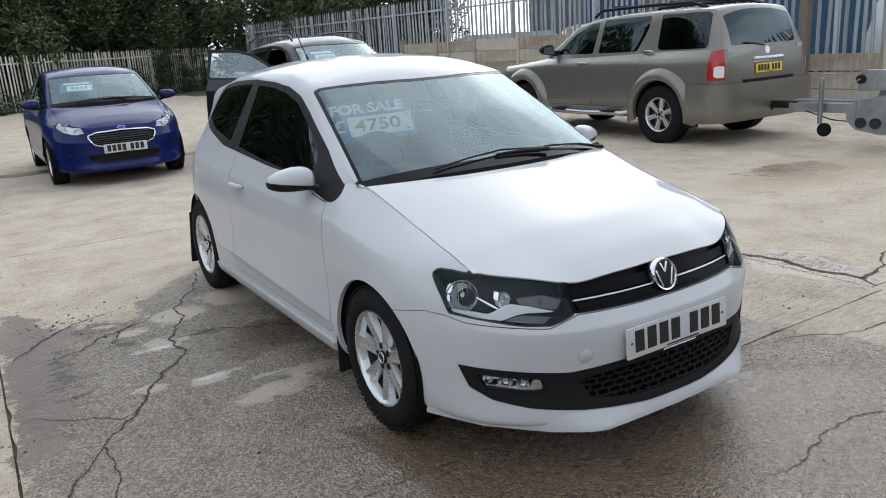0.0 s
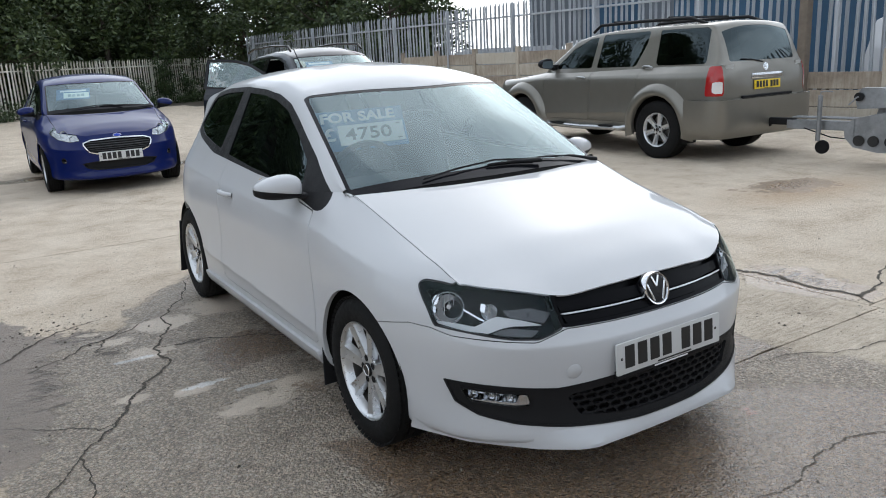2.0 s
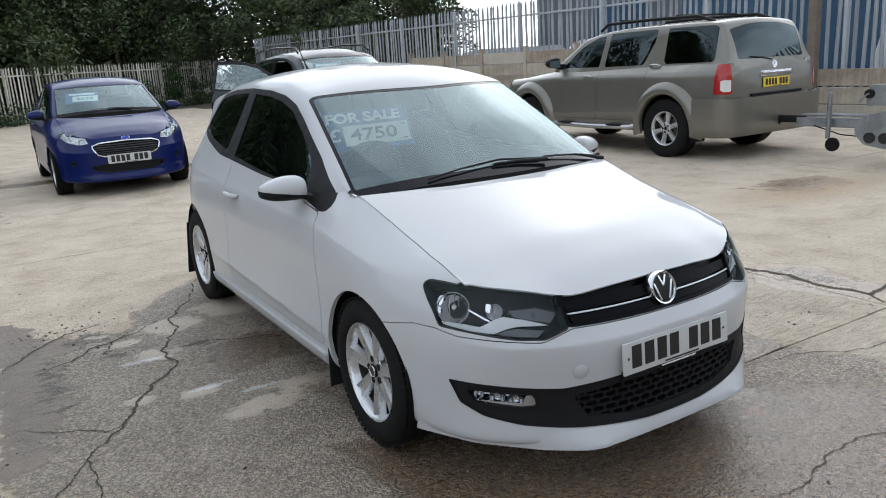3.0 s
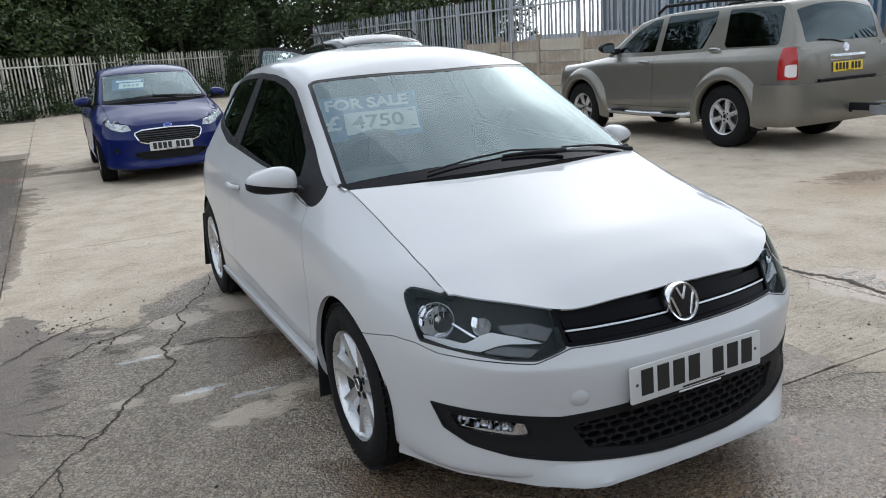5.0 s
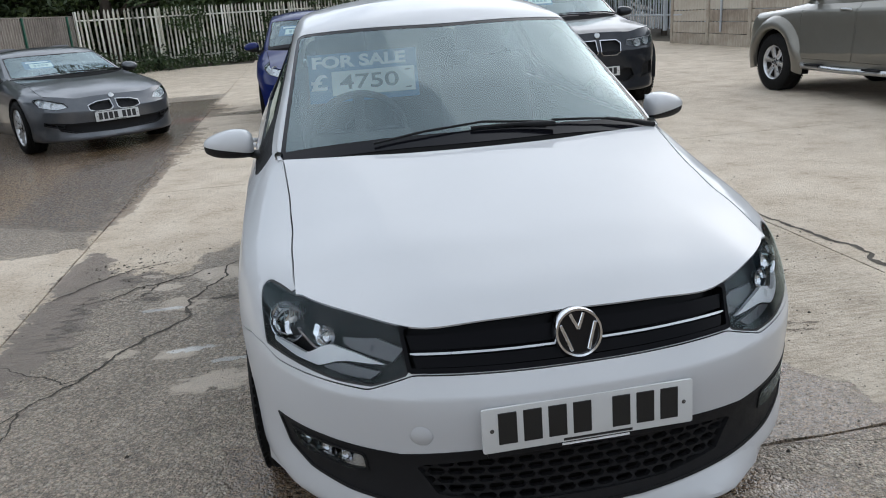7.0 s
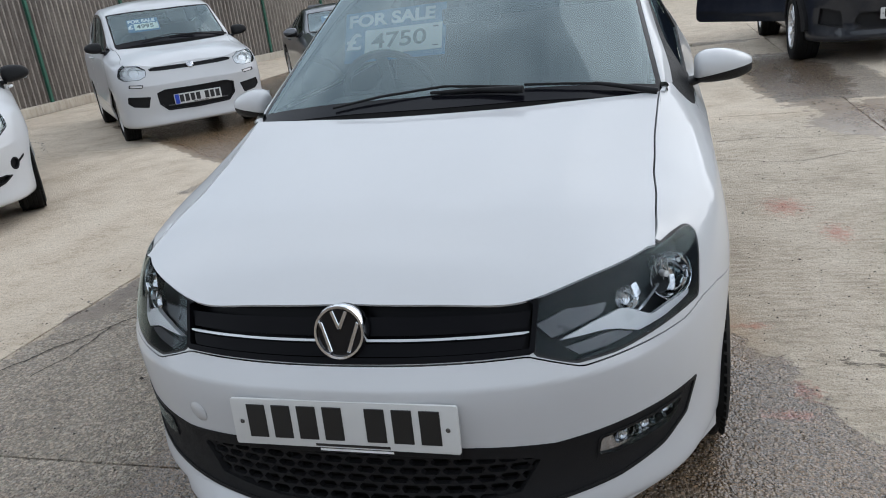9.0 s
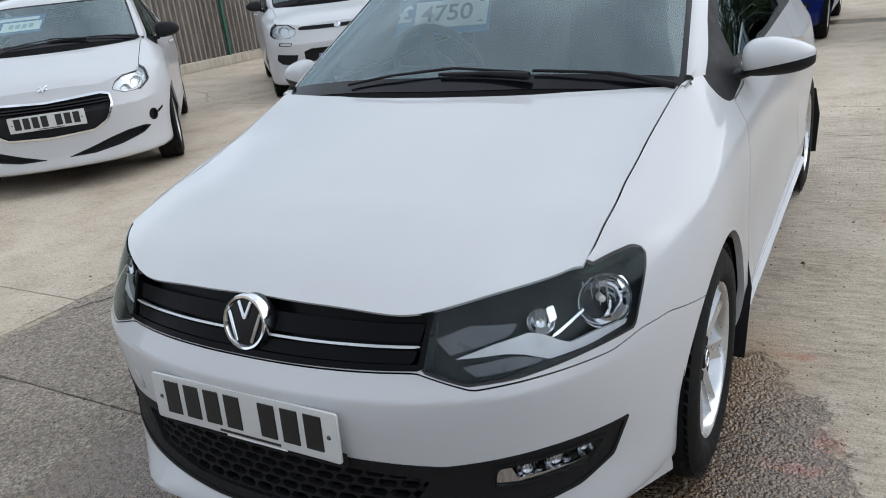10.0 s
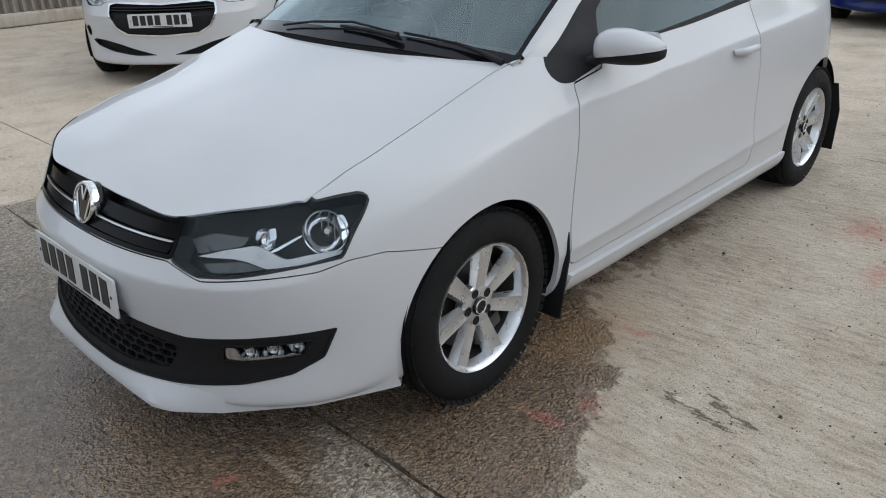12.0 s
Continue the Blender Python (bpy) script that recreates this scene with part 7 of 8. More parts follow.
def crack(points, width, seed, rough=0.05):
    """A thin wandering crack, as a strip of dirt that lies in it."""
    rnd = random.Random(seed)
    pts = [Vector((*p, 0)) for p in points]
    for _ in range(5):
        out = [pts[0]]
        for a, b in zip(pts, pts[1:]):
            d = b - a
            nrm = Vector((-d.y, d.x, 0))
            out += [(a + b) / 2 + nrm * rnd.gauss(0, rough * 1.5), b]
        pts = out
    bm = bmesh.new()
    prev = None
    for i, p in enumerate(pts):
        d = (pts[min(i + 1, len(pts) - 1)] - pts[max(i - 1, 0)]).normalized()
        nrm = Vector((-d.y, d.x, 0)) * width * rnd.uniform(0.25, 1.0) * (0.25 + 0.75 * math.sin(math.pi * min(1, max(0.06, i / len(pts)))))
        pair = (bm.verts.new(p + nrm + Vector((0, 0, 0.0025))), bm.verts.new(p - nrm + Vector((0, 0, 0.0025))))
        if prev:
            bm.faces.new((prev[0], prev[1], pair[1], pair[0]))
        prev = pair
    part("crack", bm, FILLER, yard)


for i, (pts, w) in enumerate([
        ([(-1.83, .10), (-1.8, .57), (-1.63, .78), (-1.53, 1.02), (-1.38, 1.23), (-1.29, 1.65), (-1.12, 2.0), (-.88, 2.65), (-.7, 3.2)], .012),
        ([(-2.04, 1.05), (-1.85, .90), (-1.70, .78), (-1.60, .80)], .006), ([(-1.8, .57), (-1.95, .3), (-2.04, .1)], .009), ([(-1.29, 1.65), (-1.0, 1.62), (-.75, 1.5), (-.4, 1.3)], .009),
        ([(-1.45, 2.40), (-1.7, 2.32), (-1.95, 2.0), (-2.04, 1.9)], .012), ([(-1.38, 2.1), (-1.6, 1.95), (-1.9, 1.7)], .010), ([(-1.2, 2.2), (-1.48, 1.99), (-1.55, 1.75)], .008),
        ([(2.19, 2.1), (2.21, 1.9), (2.24, 1.6), (2.23, .9), (2.21, .57), (2.28, .32), (2.23, .02), (2.26, -.24), (2.61, -.18), (3.2, .1)], .028), ([(2.26, -.24), (2.2, -.36)], .012),
        ([(.75, -.40), (1.3, -.55), (1.9, -1.0), (2.1, -1.5)], .005), ([(-.02, -1.17), (.27, -1.17), (.79, -1.16), (1.5, -1.3)], .005), ([(2.4, 4.3), (2.2, 3.9), (2.35, 3.4)], .010),
        ([(.85, 3.1), (1.3, 3.0), (2.1, 3.2)], .006), ([(.7, 3.66), (1.2, 3.67), (2.1, 3.55)], .006), ([(-6.5, 4.0), (-7.2, 5.2), (-8.0, 5.6)], .010), ([(-6.1, 5.0), (-7.2, 5.9), (-9.2, 6.1)], .009)]):
    crack(pts, w * .95, 50 + i)

# loose grit and leaf litter, thickest along joints and edges
rnd = random.Random(7)
gv, gf = [], []
for i in range(3800):
    if i < 1500:
        x, y = rnd.uniform(-2.3, 2.6), rnd.uniform(-2.2, 4.5)
    elif i < 2100:
        x, y = rnd.choice((-2.11, 2.18)) + rnd.gauss(0, .10), rnd.uniform(-2, 9)
    elif i < 2500:
        x, y = rnd.uniform(-2, 6), rnd.choice((-.43, 4.4)) + rnd.gauss(0, .08)
    elif i < 2700:
        x, y = rnd.gauss(-1.72, .16), rnd.gauss(2.38, .13)
    elif i < 3000:
        x, y = rnd.uniform(.95, 2.3), rnd.uniform(-.4, 3.0)
    else:
        x, y = rnd.uniform(-8, 9), rnd.uniform(0, 14)
    r = rnd.uniform(.0015, .0055) * (2 if rnd.random() < (.30 if 2500 <= i < 2700 else .08) else 1)
    k = len(gv)
    a = rnd.uniform(0, 6)
    for j in range(4):
        gv.append((x + r * math.cos(a + j * 1.57) * rnd.uniform(.7, 1.2), y + r * math.sin(a + j * 1.57) * rnd.uniform(.7, 1.2), 0.0))
    gv.append((x, y, r * rnd.uniform(.7, 1.1)))
    gf += [(k, k + 1, k + 4), (k + 1, k + 2, k + 4), (k + 2, k + 3, k + 4), (k + 3, k, k + 4)]
me = bpy.data.meshes.new("grit")
me.from_pydata(gv, [], gf)
m_grit, tg, bg = nodes_of("grit")
gi = tg.nodes.new("ShaderNodeNewGeometry")
tg.links.new(ramp_of(tg, gi.outputs["Random Per Island"], [(0.0, (.03, .025, .02)), (0.6, (.10, .085, .065)), (1.0, (.35, .32, .27))]), bg.inputs["Base Color"])
bg.inputs["Roughness"].default_value = .85
tagged(link_mesh("grit", me, m_grit), "loose grit and crumbs of concrete on the yard", "gravel", "", "stuff")

# ---- fences and walls ----
def along(a, b):
    d = Vector((b[0] - a[0], b[1] - a[1], 0))
    return d.length, math.atan2(d.y, d.x)


def weathered(name, light, dark, rough=.6, metal=0.0, scale=4):
    m, t, b = nodes_of(name)
    info = t.nodes.new("ShaderNodeObjectInfo")
    streak = noise_of(t, scale, 6, .7, (6, 6, .8))
    f = calc(t, "ADD", calc(t, "MULTIPLY", streak, .8), calc(t, "MULTIPLY", info.outputs["Random"], .22))
    t.links.new(ramp_of(t, f, [(.32, dark), (.72, light)]), b.inputs["Base Color"])
    b.inputs["Roughness"].default_value, b.inputs["Metallic"].default_value = rough, metal
    bump_of(t, b, noise_of(t, 60, 4), .3, .004)
    return m


PALE_WHITE = weathered("weathered_pale", (.90, .88, .80), (.62, .60, .52), .7)
PALE_GREY = weathered("galvanised_pale", (.54, .57, .60), (.38, .40, .43), .5, .15)


def palisade(name, label, a, b, base, top, pitch, bay, material):
    """A palisade fence: posts, two rails, and pointed pales of bent steel."""
    length, ang = along(a, b)
    fence = thing(name, label, "fence", Matrix.Translation((*a, base)) @ Matrix.Rotation(ang, 4, "Z"))
    h = top - base
    pale = bmesh.new()
    w = .037
    prof = [(-w, .0), (-w * .55, .022), (-w * .25, .008), (w * .25, .008), (w * .55, .022), (w, .0)]
    lo = [pale.verts.new((x, -y, .05)) for x, y in prof]
    hi = [pale.verts.new((x, -y, h - .10 + .10 * (1 - abs(x) / w) * (0.6 if abs(x) > w * .9 else 1))) for x, y in prof]
    for i in range(5):
        pale.faces.new((lo[i], lo[i + 1], hi[i + 1], hi[i]))
    bmesh.ops.solidify(pale, geom=list(pale.faces), thickness=.003)
    first = part("pale", pale, material, fence)
    n = int(length / pitch)
    rnd = random.Random(len(name) * 7 + int(length))
    for i in range(n):
        o = first if i == 0 else new("pale", first.data)
        o.parent = fence
        o.matrix_basis = Matrix.Translation(((i + .5) * pitch, rnd.gauss(0, .003), rnd.gauss(0, .008))) @ Matrix.Rotation(rnd.gauss(0, .012), 4, "Y")
    for z in (h * .18, h * .84):
        part("rail", box((length, .045, .045), Matrix.Translation((length / 2, .035, z)), .004, 1), material, fence)
    k = int(length / bay) + 1
    post = None
    for i in range(k):
        if post is None:
            pb = bmesh.new()
            bm_box(pb, (.012, .10, h * .97), Matrix.Translation((0, .08, h * .485)))
            for yy in (.03, .13):
                bm_box(pb, (.055, .010, h * .97), Matrix.Translation((0, yy, h * .485)))
            post = part("post", pb, material, fence)
            o = post
        else:
            o = new("post", post.data)
            o.parent = fence
        o.location = (min(i * bay, length), 0, 0)
    return fence


palisade("palisade_fence", "weathered off-white palisade fence overgrown with ivy", (-7.0, 23.2), (9.4, 36.8), 0, 2.02, .158, 2.75, PALE_WHITE)
palisade("palisade_fence", "grey galvanised palisade fence above a concrete wall", (11.6, -3.0), (9.12, 31.0), .35, 2.76, .158, 2.75, PALE_GREY)


def stained_concrete():
    m, t, b = nodes_of("stained_concrete")
    info = t.nodes.new("ShaderNodeObjectInfo")
    blot = noise_of(t, 1.6, 7, .68)
    streak = noise_of(t, 3.0, 5, .65, (5, 5, .7))
    f = calc(t, "ADD", calc(t, "MULTIPLY", blot, .5), calc(t, "ADD", calc(t, "MULTIPLY", streak, .4), calc(t, "MULTIPLY", info.outputs["Random"], .24)))
    c = ramp_of(t, f, [(.30, (.12, .092, .070)), (.46, (.28, .23, .18)), (.62, (.44, .39, .32)), (.80, (.52, .49, .42))])
    moss = ramp_of(t, noise_of(t, 2.2, 6, .7, (3, 3, 1)), [(.58, 0.0), (.75, .5)])
    t.links.new(mix_of(t, moss, c, (.06, .065, .035)), b.inputs["Base Color"])
    b.inputs["Roughness"].default_value = .9
    bump_of(t, b, calc(t, "ADD", noise_of(t, 40, 5), noise_of(t, 8, 4)), .5, .01)
    return m


STAINED = stained_concrete()
wa, wb_ = (11.15, -3.0), (10.0, 18.6)
wl, wang = along(wa, wb_)
pwall = thing("panel_wall", "stained concrete panel wall with upright posts", "wall", Matrix.Translation((*wa, 0)) @ Matrix.Rotation(wang, 4, "Z"))
bayw = 1.80
nb_ = int(wl / bayw)
pan = part("panel", box((bayw - .10, .05, .284), None, .010, 2), STAINED, pwall)
pst = part("post", box((.115, .125, 1.66), None, .015, 2), STAINED, pwall)
rnd = random.Random(3)
firstp = firstq = True
for i in range(nb_ + 1):
    x = wl - i * bayw
    tall = (wl - x) < 9.5
    q = pst if firstq else new("post", pst.data)
    firstq = False
    q.parent = pwall
    q.matrix_basis = Matrix.Translation((x, 0, .80 if tall else .42)) @ Matrix.Rotation(rnd.gauss(0, .008), 4, "Y")
    if i == nb_:
        break
    for r in range(5 if tall else 3):
        p = pan if firstp else new("panel", pan.data)
        firstp = False
        p.parent = pwall
        p.matrix_basis = Matrix.Translation((x - bayw / 2, rnd.gauss(0, .006), .15 + r * .30)) @ Matrix.Rotation(rnd.gauss(0, .004), 4, "Y")
tp = thing("gate_post", "tall weathered timber post against the wall", "post", pose(10.62, 5.62, 0))
part("post", box((.16, .16, 2.3), Matrix.Translation((0, 0, 1.15)), .02, 2), plain("grey_timber", (.17, .14, .11), .9, vary=.3, bump=.6, bump_scale=40), tp)

# corrugated sheet fence on a low kerb, with green posts
CORR = weathered("corrugated_sheet", (.36, .32, .28), (.12, .10, .088), .6, .15, 5)
GREEN = plain("green_paint", (.02, .09, .06), .5, vary=.3)
ca, cb = (-9.72, -6.0), (-9.45, 13.0)
for (p0, p1, h) in ((ca, cb, 2.05), (cb, (-7.15, 23.3), 1.82)):
    ln, an = along(p0, p1)
    cf = thing("corrugated_fence", "grey-brown corrugated sheet fence on a low concrete kerb", "fence", Matrix.Translation((*p0, 0)) @ Matrix.Rotation(an, 4, "Z"))
    sheet_n = int(ln / .96) + 1
    base_me = None
    for i in range(sheet_n):
        if base_me is None:
            sb = bmesh.new()
            cols = []
            m_ = 64
            for j in range(m_ + 1):
                ph = (j / 8.0) % 1.0
                y = .030 * max(-1, min(1, 1.6 * math.sin(2 * math.pi * ph)))
                cols.append([sb.verts.new((j / m_ * .97, y, z)) for z in (.13, h)])
            for c0, c1 in zip(cols, cols[1:]):
                sb.faces.new((c0[0], c1[0], c1[1], c0[1]))
            so = part("sheet", sb, CORR, cf, "", 50)
            base_me = so.data
        else:
            so = new("sheet", base_me)
            so.parent = cf
        so.location = (i * .96, .004 * (i % 2), 0)
    for i in range(int(ln / 2.4) + 1):
        part("post", box((.06, .05, h + .02), Matrix.Translation((i * 2.4 + .55, -.05, h / 2)), .006, 1), GREEN, cf, "green painted post")
    part("capping", box((ln, .05, .04), Matrix.Translation((ln / 2, 0, h + .01)), .006, 1), CORR, cf)
    part("kerb", box((ln, .18, .17), Matrix.Translation((ln / 2, -.05, .075)), .02, 2), STAINED, cf, "chipped concrete kerb")

# ---- boat trailer hitched behind the beige car ----
GALV = plain("galvanised_steel", (.25, .26, .27), .45, .55, vary=.3, scale=25)
tr = thing("trailer", "galvanised trailer drawbar with winch and jockey wheel", "trailer", pose(6.80, 3.42, 0, 0, 0, 6))
part("coupling", box((.09, .34, .09), Matrix.Translation((0, -.05, .47)), .02), BLACK_PLASTIC, tr, "black hitch coupling", 40)
part("drawbar", box((.10, 1.35, .11), Matrix.Translation((0, -.80, .44)), .006, 1), GALV, tr)
for sd in (1, -1):
    part("frame_rail", box((.06, 2.9, .10), Matrix.Translation((sd * .42, -2.75, .45)) @ Matrix.Rotation(sd * .22, 4, "Z"), .006, 1), GALV, tr)
    part("brake_rod", tube([(sd * .05, -.2, .53), (sd * .06, -1.3, .53)], .012, 6), GALV, tr)
across = Matrix.Rotation(math.pi / 2, 4, "Z") @ Matrix.Rotation(math.pi / 2, 4, "X")
for sd in (-1, 1):
    sp = part("side_plate", prism([(-.90, .44), (-1.0, .55), (-1.35, .62), (-2.3, .60), (-2.3, .22), (-1.30, .17), (-1.02, .22), (-.92, .32)], .014, Matrix.Translation((sd * .22, 0, 0)) @ across, .003), GALV, tr, "galvanised side plate with round holes")
    for cy in (-1.08, -1.24, -1.42):
        part("hole", lathe([(.0005, 0), (.052, 0), (.056, .004), (.062, .004), (.062, -.004)], 20, Matrix.Translation((sd * (.226 if sd < 0 else .23) - (.004 if sd < 0 else 0), cy, .30)) @ Matrix.Rotation(sd * math.pi / 2, 4, "Y")), INK, sp, "dark round hole", 40)
part("cross_plate", box((.44, .02, .30), Matrix.Translation((0, -1.02, .40)), .004, 1), GALV, tr)
part("winch_post", box((.08, .10, .42), Matrix.Translation((0, -1.25, .72)) @ Matrix.Rotation(.2, 4, "X"), .006, 1), GALV, tr)
win_ = part("winch", prism([(-.20, -.10), (.16, -.12), (.20, .02), (.12, .12), (-.10, .12), (-.18, .04)], .14, Matrix.Translation((-.14, -1.16, .77)) @ across, .01), GALV, tr, "winch housing")
part("winch_drum", lathe([(.045, -.02), (.05, -.02), (.05, .10), (.045, .10)], 20, Matrix.Translation((-.16, -1.02, .79)) @ Matrix.Rotation(math.pi / 2, 4, "Y"), True), BLACK_PLASTIC, win_, "", 40)
part("winch_handle", tube([(-.16, -1.02, .79), (-.22, -1.02, .79), (-.23, -.94, .70)], .010, 6), GALV, win_)
part("jockey_tube", tube([(-.12, -.56, .26), (-.12, -.56, .80)], .028, 10), GALV, tr, "jockey wheel tube", 40)
part("jockey_crank", tube([(-.12, -.56, .80), (-.12, -.56, .84), (-.12, -.62, .85), (-.12, -.70, .845)], .009, 6), GALV, tr)
part("jockey_wheel", lathe([(.02, -.03), (.070, -.03), (.082, -.015), (.082, .015), (.070, .03), (.02, .03)], 24, Matrix.Translation((-.12, -.62, .19)) @ Matrix.Rotation(math.pi / 2, 4, "Y"), True), TYRE, tr, "black jockey wheel", 40)
part("cable", tube([(-.05, -.35, .40), (-.10, -.7, .31), (-.08, -1.1, .28), (-.06, -1.5, .38)], .008, 6), BLACK_PLASTIC, tr)
for sd in (1, -1):
    make_wheel(tr, (sd * .72, -3.6, .30), sd, .30, .18, .18, 6, GREY_ALLOY, TYRE_DUSTY, .03)
part("axle", tube([(-.68, -3.6, .30), (.68, -3.6, .30)], .03, 8), GALV, tr)

# ---- beyond the fence ----
def far_van(x, y, rot, paint_mat, l, h, label):
    v = thing("van", label, "van", pose(x, y, 0.0, 0, 0, rot))
    side = [(-l / 2, .35), (l / 2, .35), (l / 2, h * .55), (l / 2 - .25, h * .93), (l / 2 - .6, h), (-l / 2 + 1.0, h), (-l / 2 + .35, h * .62), (-l / 2, h * .5)]
    part("body", prism(side, 1.8, Matrix.Translation((.9, 0, 0)) @ Matrix.Rotation(math.pi / 2, 4, "Z") @ Matrix.Rotation(math.pi / 2, 4, "X"), .08), paint_mat, v, "", 40)
    gw = [(-l / 2 + .55, h * .62), (l / 2 - .5, h * .62), (l / 2 - .65, h * .92), (-l / 2 + 1.1, h * .92)]
    part("side_window", prism(gw, 1.82, Matrix.Translation((.91, 0, 0)) @ Matrix.Rotation(math.pi / 2, 4, "Z") @ Matrix.Rotation(math.pi / 2, 4, "X")), BLACK_GLOSS, v)
    for sd in (1, -1):
        for yy in (-l / 2 + .8, l / 2 - .8):
            part("tyre", lathe([(.05, -.1), (.26, -.1), (.31, -.06), (.31, .06), (.26, .1), (.05, .1)], 20, Matrix.Translation((sd * .82, yy, .31)) @ Matrix.Rotation(math.pi / 2, 4, "Y"), True), TYRE, v, "", 40)


far_van(14.4, 12.5, 62, WHITE_PAINT, 4.3, 1.75, "white car parked behind the grey fence")
far_van(13.6, 8.9, 70, WHITE_PAINT, 4.2, 1.6, "white car parked beside another behind the fence")
far_van(13.2, 17.0, 55, WHITE_PAINT, 4.4, 1.65, "white car parked far behind the fence")
far_van(15.4, 3.2, 75, WHITE_PAINT, 4.6, 1.9, "white van behind the low wall")
shed = thing("container", "blue corrugated steel container behind the fence", "container", pose(19.0, 9.5, 0, 0, 0, 4))
cbm = bmesh.new()
cols = []
for j in range(97):
    xx = .03 * max(-1, min(1, 1.6 * math.sin(j * math.pi / 4)))
    cols.append([cbm.verts.new((xx, -6 + j * .125, z)) for z in (.1, 3.0)])
for c0, c1 in zip(cols, cols[1:]):
    cbm.faces.new((c0[0], c1[0], c1[1], c0[1]))
BLUE_STEEL = plain("blue_steel", (.025, .075, .135), .5, vary=.25, scale=3)
part("front_wall", cbm, BLUE_STEEL, shed)
part("frame", box((2.4, 12.2, .18), Matrix.Translation((1.22, 0, 3.08)), .02), BLUE_STEEL, shed)
part("body", box((2.3, 12, 3.0), Matrix.Translation((1.25, 0, 1.49)), .02), BLUE_STEEL, shed)

CLAD = weathered("pale_cladding", (.19, .21, .235), (.13, .145, .165), .5, .2, 2)
ib = thing("industrial_building", "pale grey clad industrial building beyond the next yard", "building", pose(27, 14, 0, 0, 0, 4))
wb2 = bmesh.new()
cols = []
for j in range(241):
    xx = .04 * max(-1, min(1, 1.6 * math.sin(j * math.pi / 4)))
    cols.append([wb2.verts.new((xx, -18 + j * .15, z)) for z in (.0, 8.2)])
for c0, c1 in zip(cols, cols[1:]):
    wb2.faces.new((c0[0], c1[0], c1[1], c0[1]))
part("wall", wb2, CLAD, ib)
part("roof", box((12, 37, .3), Matrix.Translation((5.8, 0, 8.3)) @ Matrix.Rotation(-.06, 4, "Y"), .05), CLAD, ib)
for k in range(4):
    part("door", box((.08, 3.6, 3.6), Matrix.Translation((-.06, -12 + k * 8, 1.8)), .02), BLUE_STEEL, ib, "blue roller door")

# ---- trees, ivy and undergrowth ----
def foliage(name, dark, light, gloss=.5):
    m, t, b = nodes_of(name)
    g = t.nodes.new("ShaderNodeNewGeometry")
    n = noise_of(t, .6, 3, .6, space="World")
    f = calc(t, "ADD", calc(t, "MULTIPLY", g.outputs["Random Per Island"], .55), calc(t, "MULTIPLY", n, .45))
    t.links.new(ramp_of(t, f, [(.22, dark), (.62, tuple((a + c) / 2 for a, c in zip(dark, light))), (.85, light)]), b.inputs["Base Color"])
    b.inputs["Roughness"].default_value = gloss
    return m


LEAF = foliage("leaves", (.026, .045, .016), (.105, .140, .042))
IVY = foliage("ivy", (.018, .036, .012), (.075, .115, .028))
BARK = plain("bark", (.07, .055, .042), .95, vary=.4, scale=6, bump=.8, bump_scale=30)


def leaf_mesh(name, centres, per, spread, size, seed):
    """Many small bent leaves scattered round the given centres."""
    r = np.random.RandomState(seed)
    c = np.repeat(np.asarray(centres, float), per, 0)
    n = len(c)
    d = r.normal(size=(n, 3))
    d /= np.linalg.norm(d, axis=1, keepdims=True)
    p = c + d * (r.uniform(.35, 1, (n, 1)) ** .6) * np.asarray(spread)
    a = r.normal(size=(n, 3))
    a[:, 2] *= .6
    a /= np.linalg.norm(a, axis=1, keepdims=True)
    b = np.cross(a, r.normal(size=(n, 3)))
    b /= np.linalg.norm(b, axis=1, keepdims=True)
    s = size * r.uniform(.6, 1.4, (n, 1))
    nn = np.cross(a, b)
    quad = np.stack([p - a * s, p + b * s * .45 + nn * s * .12, p + a * s, p - b * s * .45 + nn * s * .12], 1).reshape(-1, 3)
    me = bpy.data.meshes.new(name)
    k = np.arange(n)[:, None] * 4
    me.from_pydata(quad.tolist(), [], np.concatenate([k + [0, 1, 2], k + [0, 2, 3]], 1).reshape(-1, 3).tolist())
    return me


def tree(x, y, h, r, seed, label):
    rn = random.Random(seed)
    t = thing("tree", label, "tree", pose(x, y, 0, 0, 0, rn.uniform(0, 360)), group="trees behind the fence")
    bm = bmesh.new()
    bend = rn.uniform(-.4, .4)
    bm_tube(bm, [(0, 0, -.1), (.05 * bend, 0, h * .2), (.3 * bend, .1, h * .5), (.5 * bend, .1, h * .85)], [.20 * h / 8, .16 * h / 8, .10 * h / 8, .03], 9)
    centres = []
    for i in range(13):
        z0 = h * rn.uniform(.12, .75)
        a = rn.uniform(0, 6.28)
        l = r * rn.uniform(.5, 1.0)
        tip = Vector((math.cos(a) * l, math.sin(a) * l, z0 + rn.uniform(.2, 1.4)))
        bm_tube(bm, [(.2 * bend, 0, z0), (tip.x * .5, tip.y * .5, z0 + .25), tuple(tip)], [.06, .04, .012], 6)
        centres += [tip, tip * .75 + Vector((0, 0, z0 * .25 + rn.uniform(-.3, .5)))]
    for i in range(16):
        a, e = rn.uniform(0, 6.28), rn.uniform(.0, 1)
        rr = r * math.sqrt(1 - (e * .8) ** 2) * rn.uniform(.4, 1)
        centres.append(Vector((math.cos(a) * rr, math.sin(a) * rr, h * (.15 + .85 * e))))
    part("trunk", bm, BARK, t, "", 50)
    link_mesh("crown", leaf_mesh("crown", [tuple(c) for c in centres], 190, (r * .34, r * .34, h * .10), .10, seed), LEAF, t)


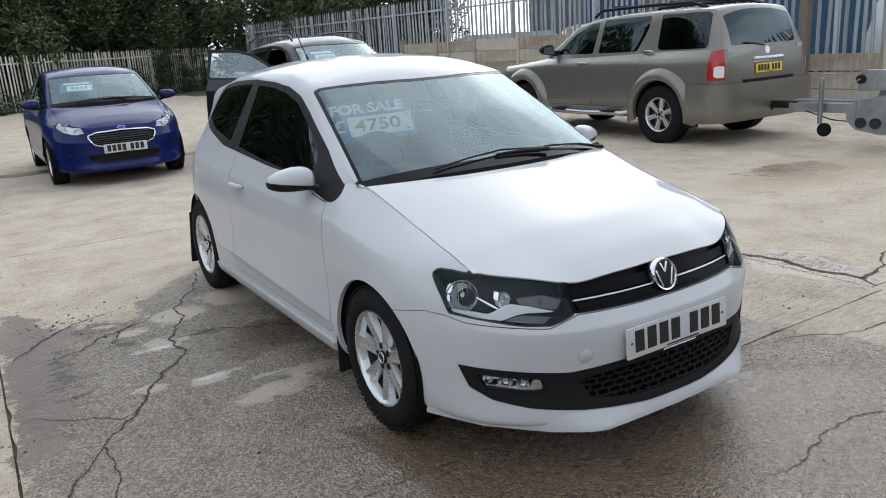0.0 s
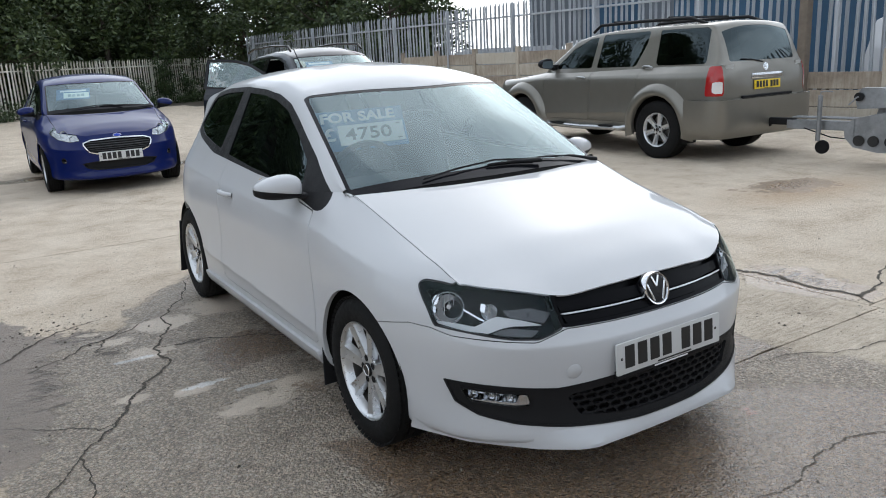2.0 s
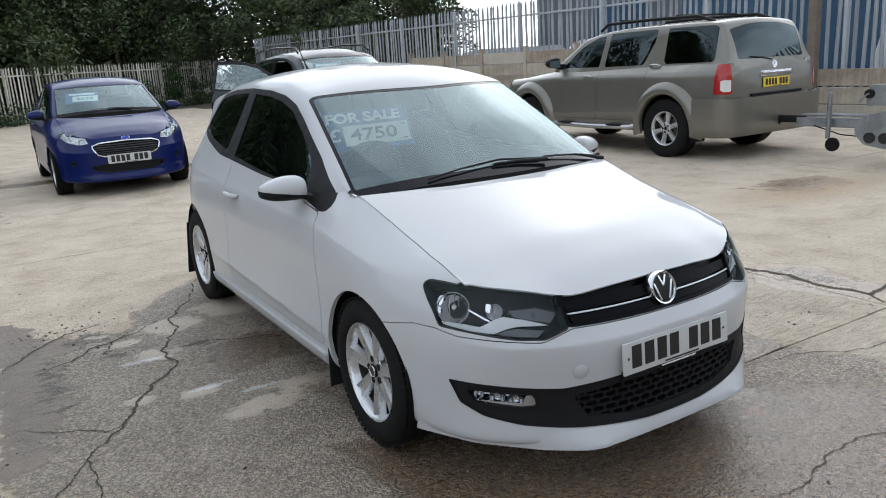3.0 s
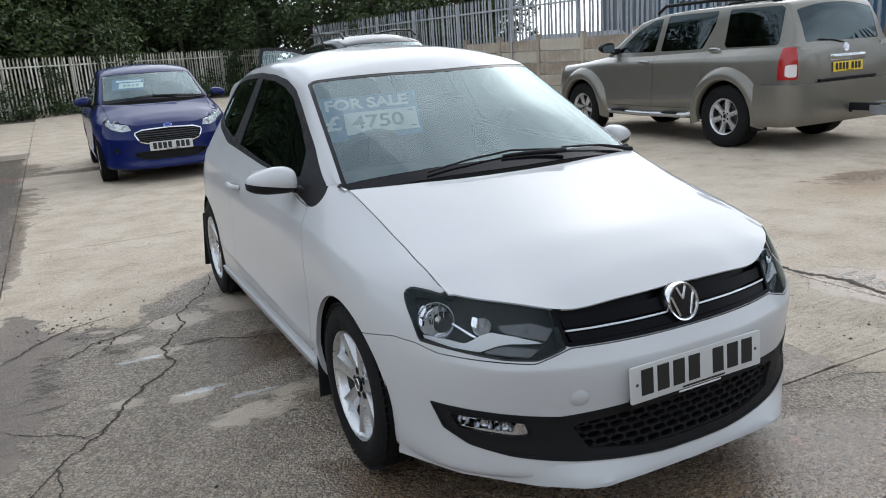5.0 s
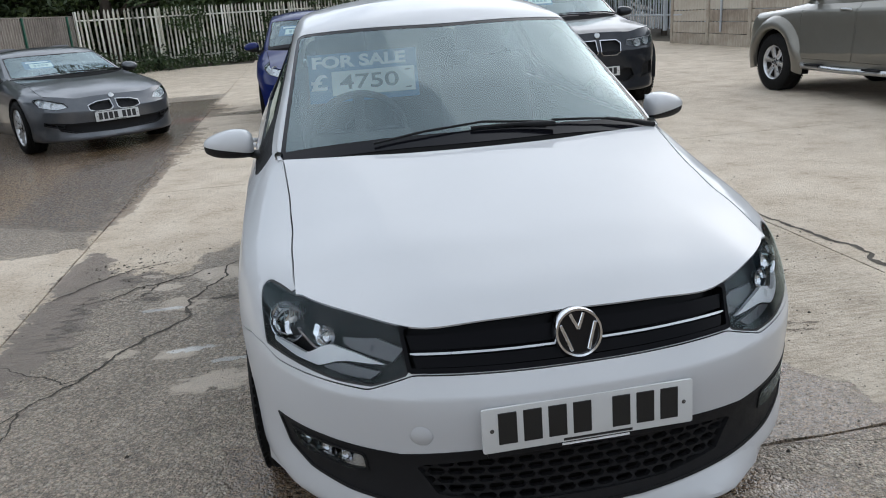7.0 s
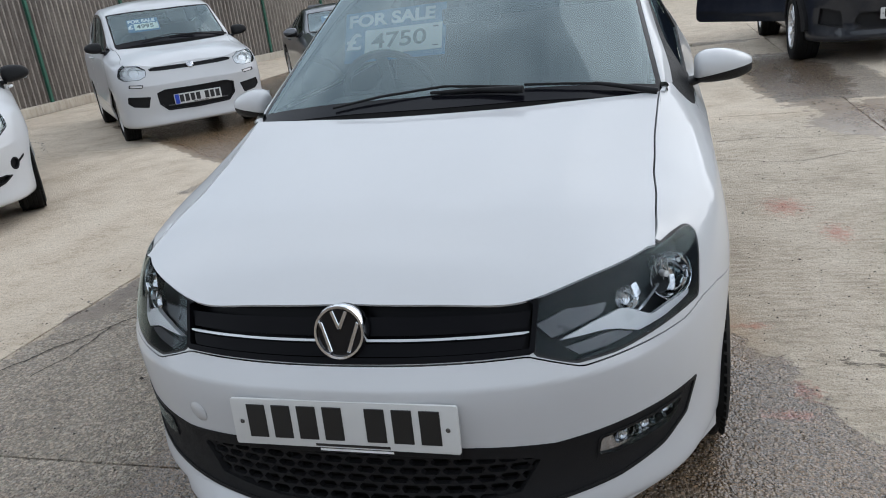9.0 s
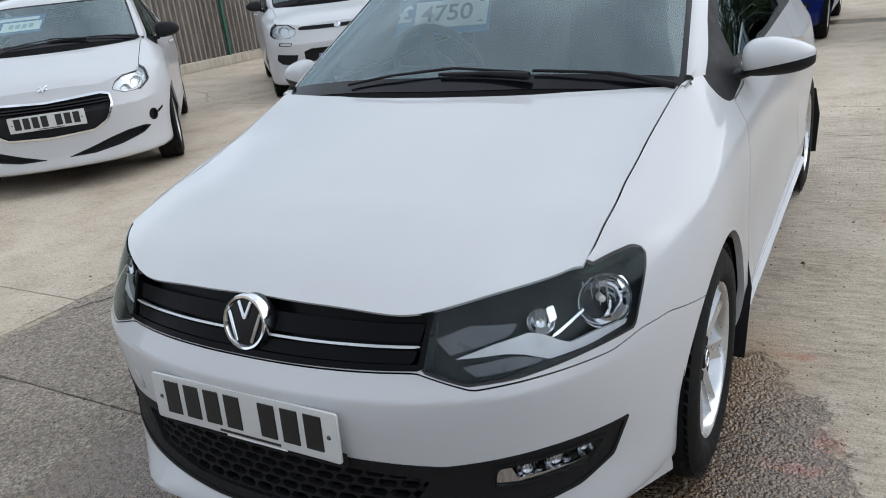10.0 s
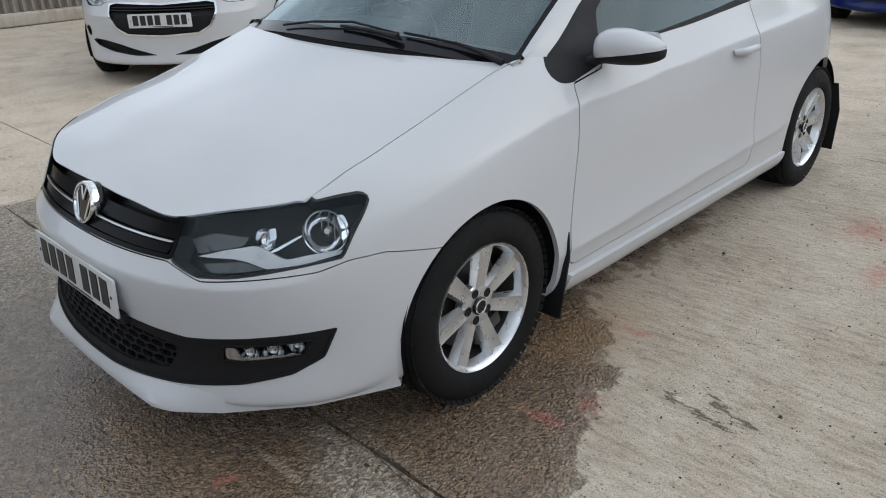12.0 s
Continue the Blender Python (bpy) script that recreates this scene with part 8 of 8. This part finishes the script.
fx = lambda k: Vector((-7.0, 23.2)).lerp(Vector((9.4, 36.8)), k)
side = Vector((-13.6, 16.4)).normalized()
for i in range(13):
    p = fx(-.25 + i * .115) + side * (1.8 + 2.2 * ((i * 37) % 10) / 10)
    tree(p.x, p.y, 7.5 + (i * 29 % 10) * .35, 2.5 + (i * 13 % 10) * .08, 100 + i, "dense dark green broadleaf tree behind the fence")
for i, (x, y) in enumerate([(-10.5, 25.5), (-12.2, 21.8), (-12.0, 17.5), (11.5, 38.5), (13.5, 36.5), (12.9, 33.0), (12.6, 29.0), (14.2, 25.6), (15.5, 30.0)]):
    tree(x, y, 8.0 + i * .3 if i < 5 else 5.6 + i * .1, 2.8 if i < 5 else 2.3, 200 + i, "dark broadleaf tree at the edge of the yard")
for i, (x, y, h, r) in enumerate([(11.9, 23.0, 4.6, 1.9), (11.3, 26.6, 5.2, 2.0), (11.0, 30.5, 5.6, 2.1), (10.9, 34.4, 6.0, 2.2)]):
    tree(x, y, h, r, 300 + i, "dark leafy tree close behind the grey fence")
rs = np.random.RandomState(5)
k = rs.uniform(-.5, 1.25, 1100)
off = rs.uniform(1.2, 9.0, 1100)
wood = np.stack([-7.0 + 16.4 * k + side.x * off, 23.2 + 13.6 * k + side.y * off, rs.uniform(.1, 1, 1100) ** 1.0 * (3.0 + off * .85)], -1)
tagged(link_mesh("undergrowth", leaf_mesh("undergrowth", wood, 75, (.75, .75, .6), .14, 9), LEAF), "dense dark woodland undergrowth behind the fence", "undergrowth", "", "stuff")
bk = bmesh.new()
cols = []
for i in range(60):
    kk = -.7 + i * 2.2 / 59
    p = Vector((-7.0 + 16.4 * kk, 23.2 + 13.6 * kk)) + side * (10.5 + 1.2 * math.sin(i * 1.7))
    cols.append([bk.verts.new((p.x + .5 * math.sin(j * 2.1 + i), p.y + .5 * math.cos(j * 1.3 + i), j * 1.1)) for j in range(11)])
for c0, c1 in zip(cols, cols[1:]):
    for j in range(10):
        bk.faces.new((c0[j], c1[j], c1[j + 1], c0[j + 1]))
tagged(part("backdrop", bk, LEAF, None, "", 80), "dark wooded bank far behind the fence", "woodland", "", "structure")
# ivy and weeds along the off-white fence
iv = []
for q, zmax, n in ((.02, .5, 10), (.10, .6, 14), (.17, 1.9, 26), (.26, 1.0, 16), (.34, 1.7, 22), (.42, .6, 12), (.50, .7, 12), (.60, .8, 14), (.70, .9, 14), (.80, 2.2, 60), (.87, 1.2, 24), (.95, .9, 16)):
    for _ in range(n):
        p = fx(q + rs.normal() * .016) - side * abs(rs.normal() * .22)
        iv.append((p.x, p.y, abs(rs.normal()) * .15 + rs.uniform(.05, 1) ** 1.4 * zmax))
for _ in range(150):
    p = fx(rs.uniform(0, 1)) - side * abs(rs.normal() * .45)
    iv.append((p.x, p.y, rs.uniform(.03, .35)))
tagged(link_mesh("ivy", leaf_mesh("ivy", iv, 42, (.26, .26, .20), .055, 4), IVY), "ivy and weeds climbing the fence", "ivy", "", "stuff")
wd = [(10.2 + rs.normal() * .1, rs.uniform(9, 18), .05) for _ in range(40)]
tagged(link_mesh("weeds", leaf_mesh("weeds", wd, 16, (.07, .07, .04), .025, 8), IVY), "tufts of weeds along the foot of the wall", "weeds", "", "stuff")
# plain walls that close the yard behind the camera
OUTER = stained_concrete()
for nm, sz, at in (("wall_south", (24, .3, 4.5), (0, -14, 2.25)), ("wall_east", (.3, 12, 2.4), (12.0, -9, 1.2))):
    tagged(part(nm, box(sz, Matrix.Translation(at), .02), OUTER), "plain concrete wall closing the yard", "wall", "", "structure")
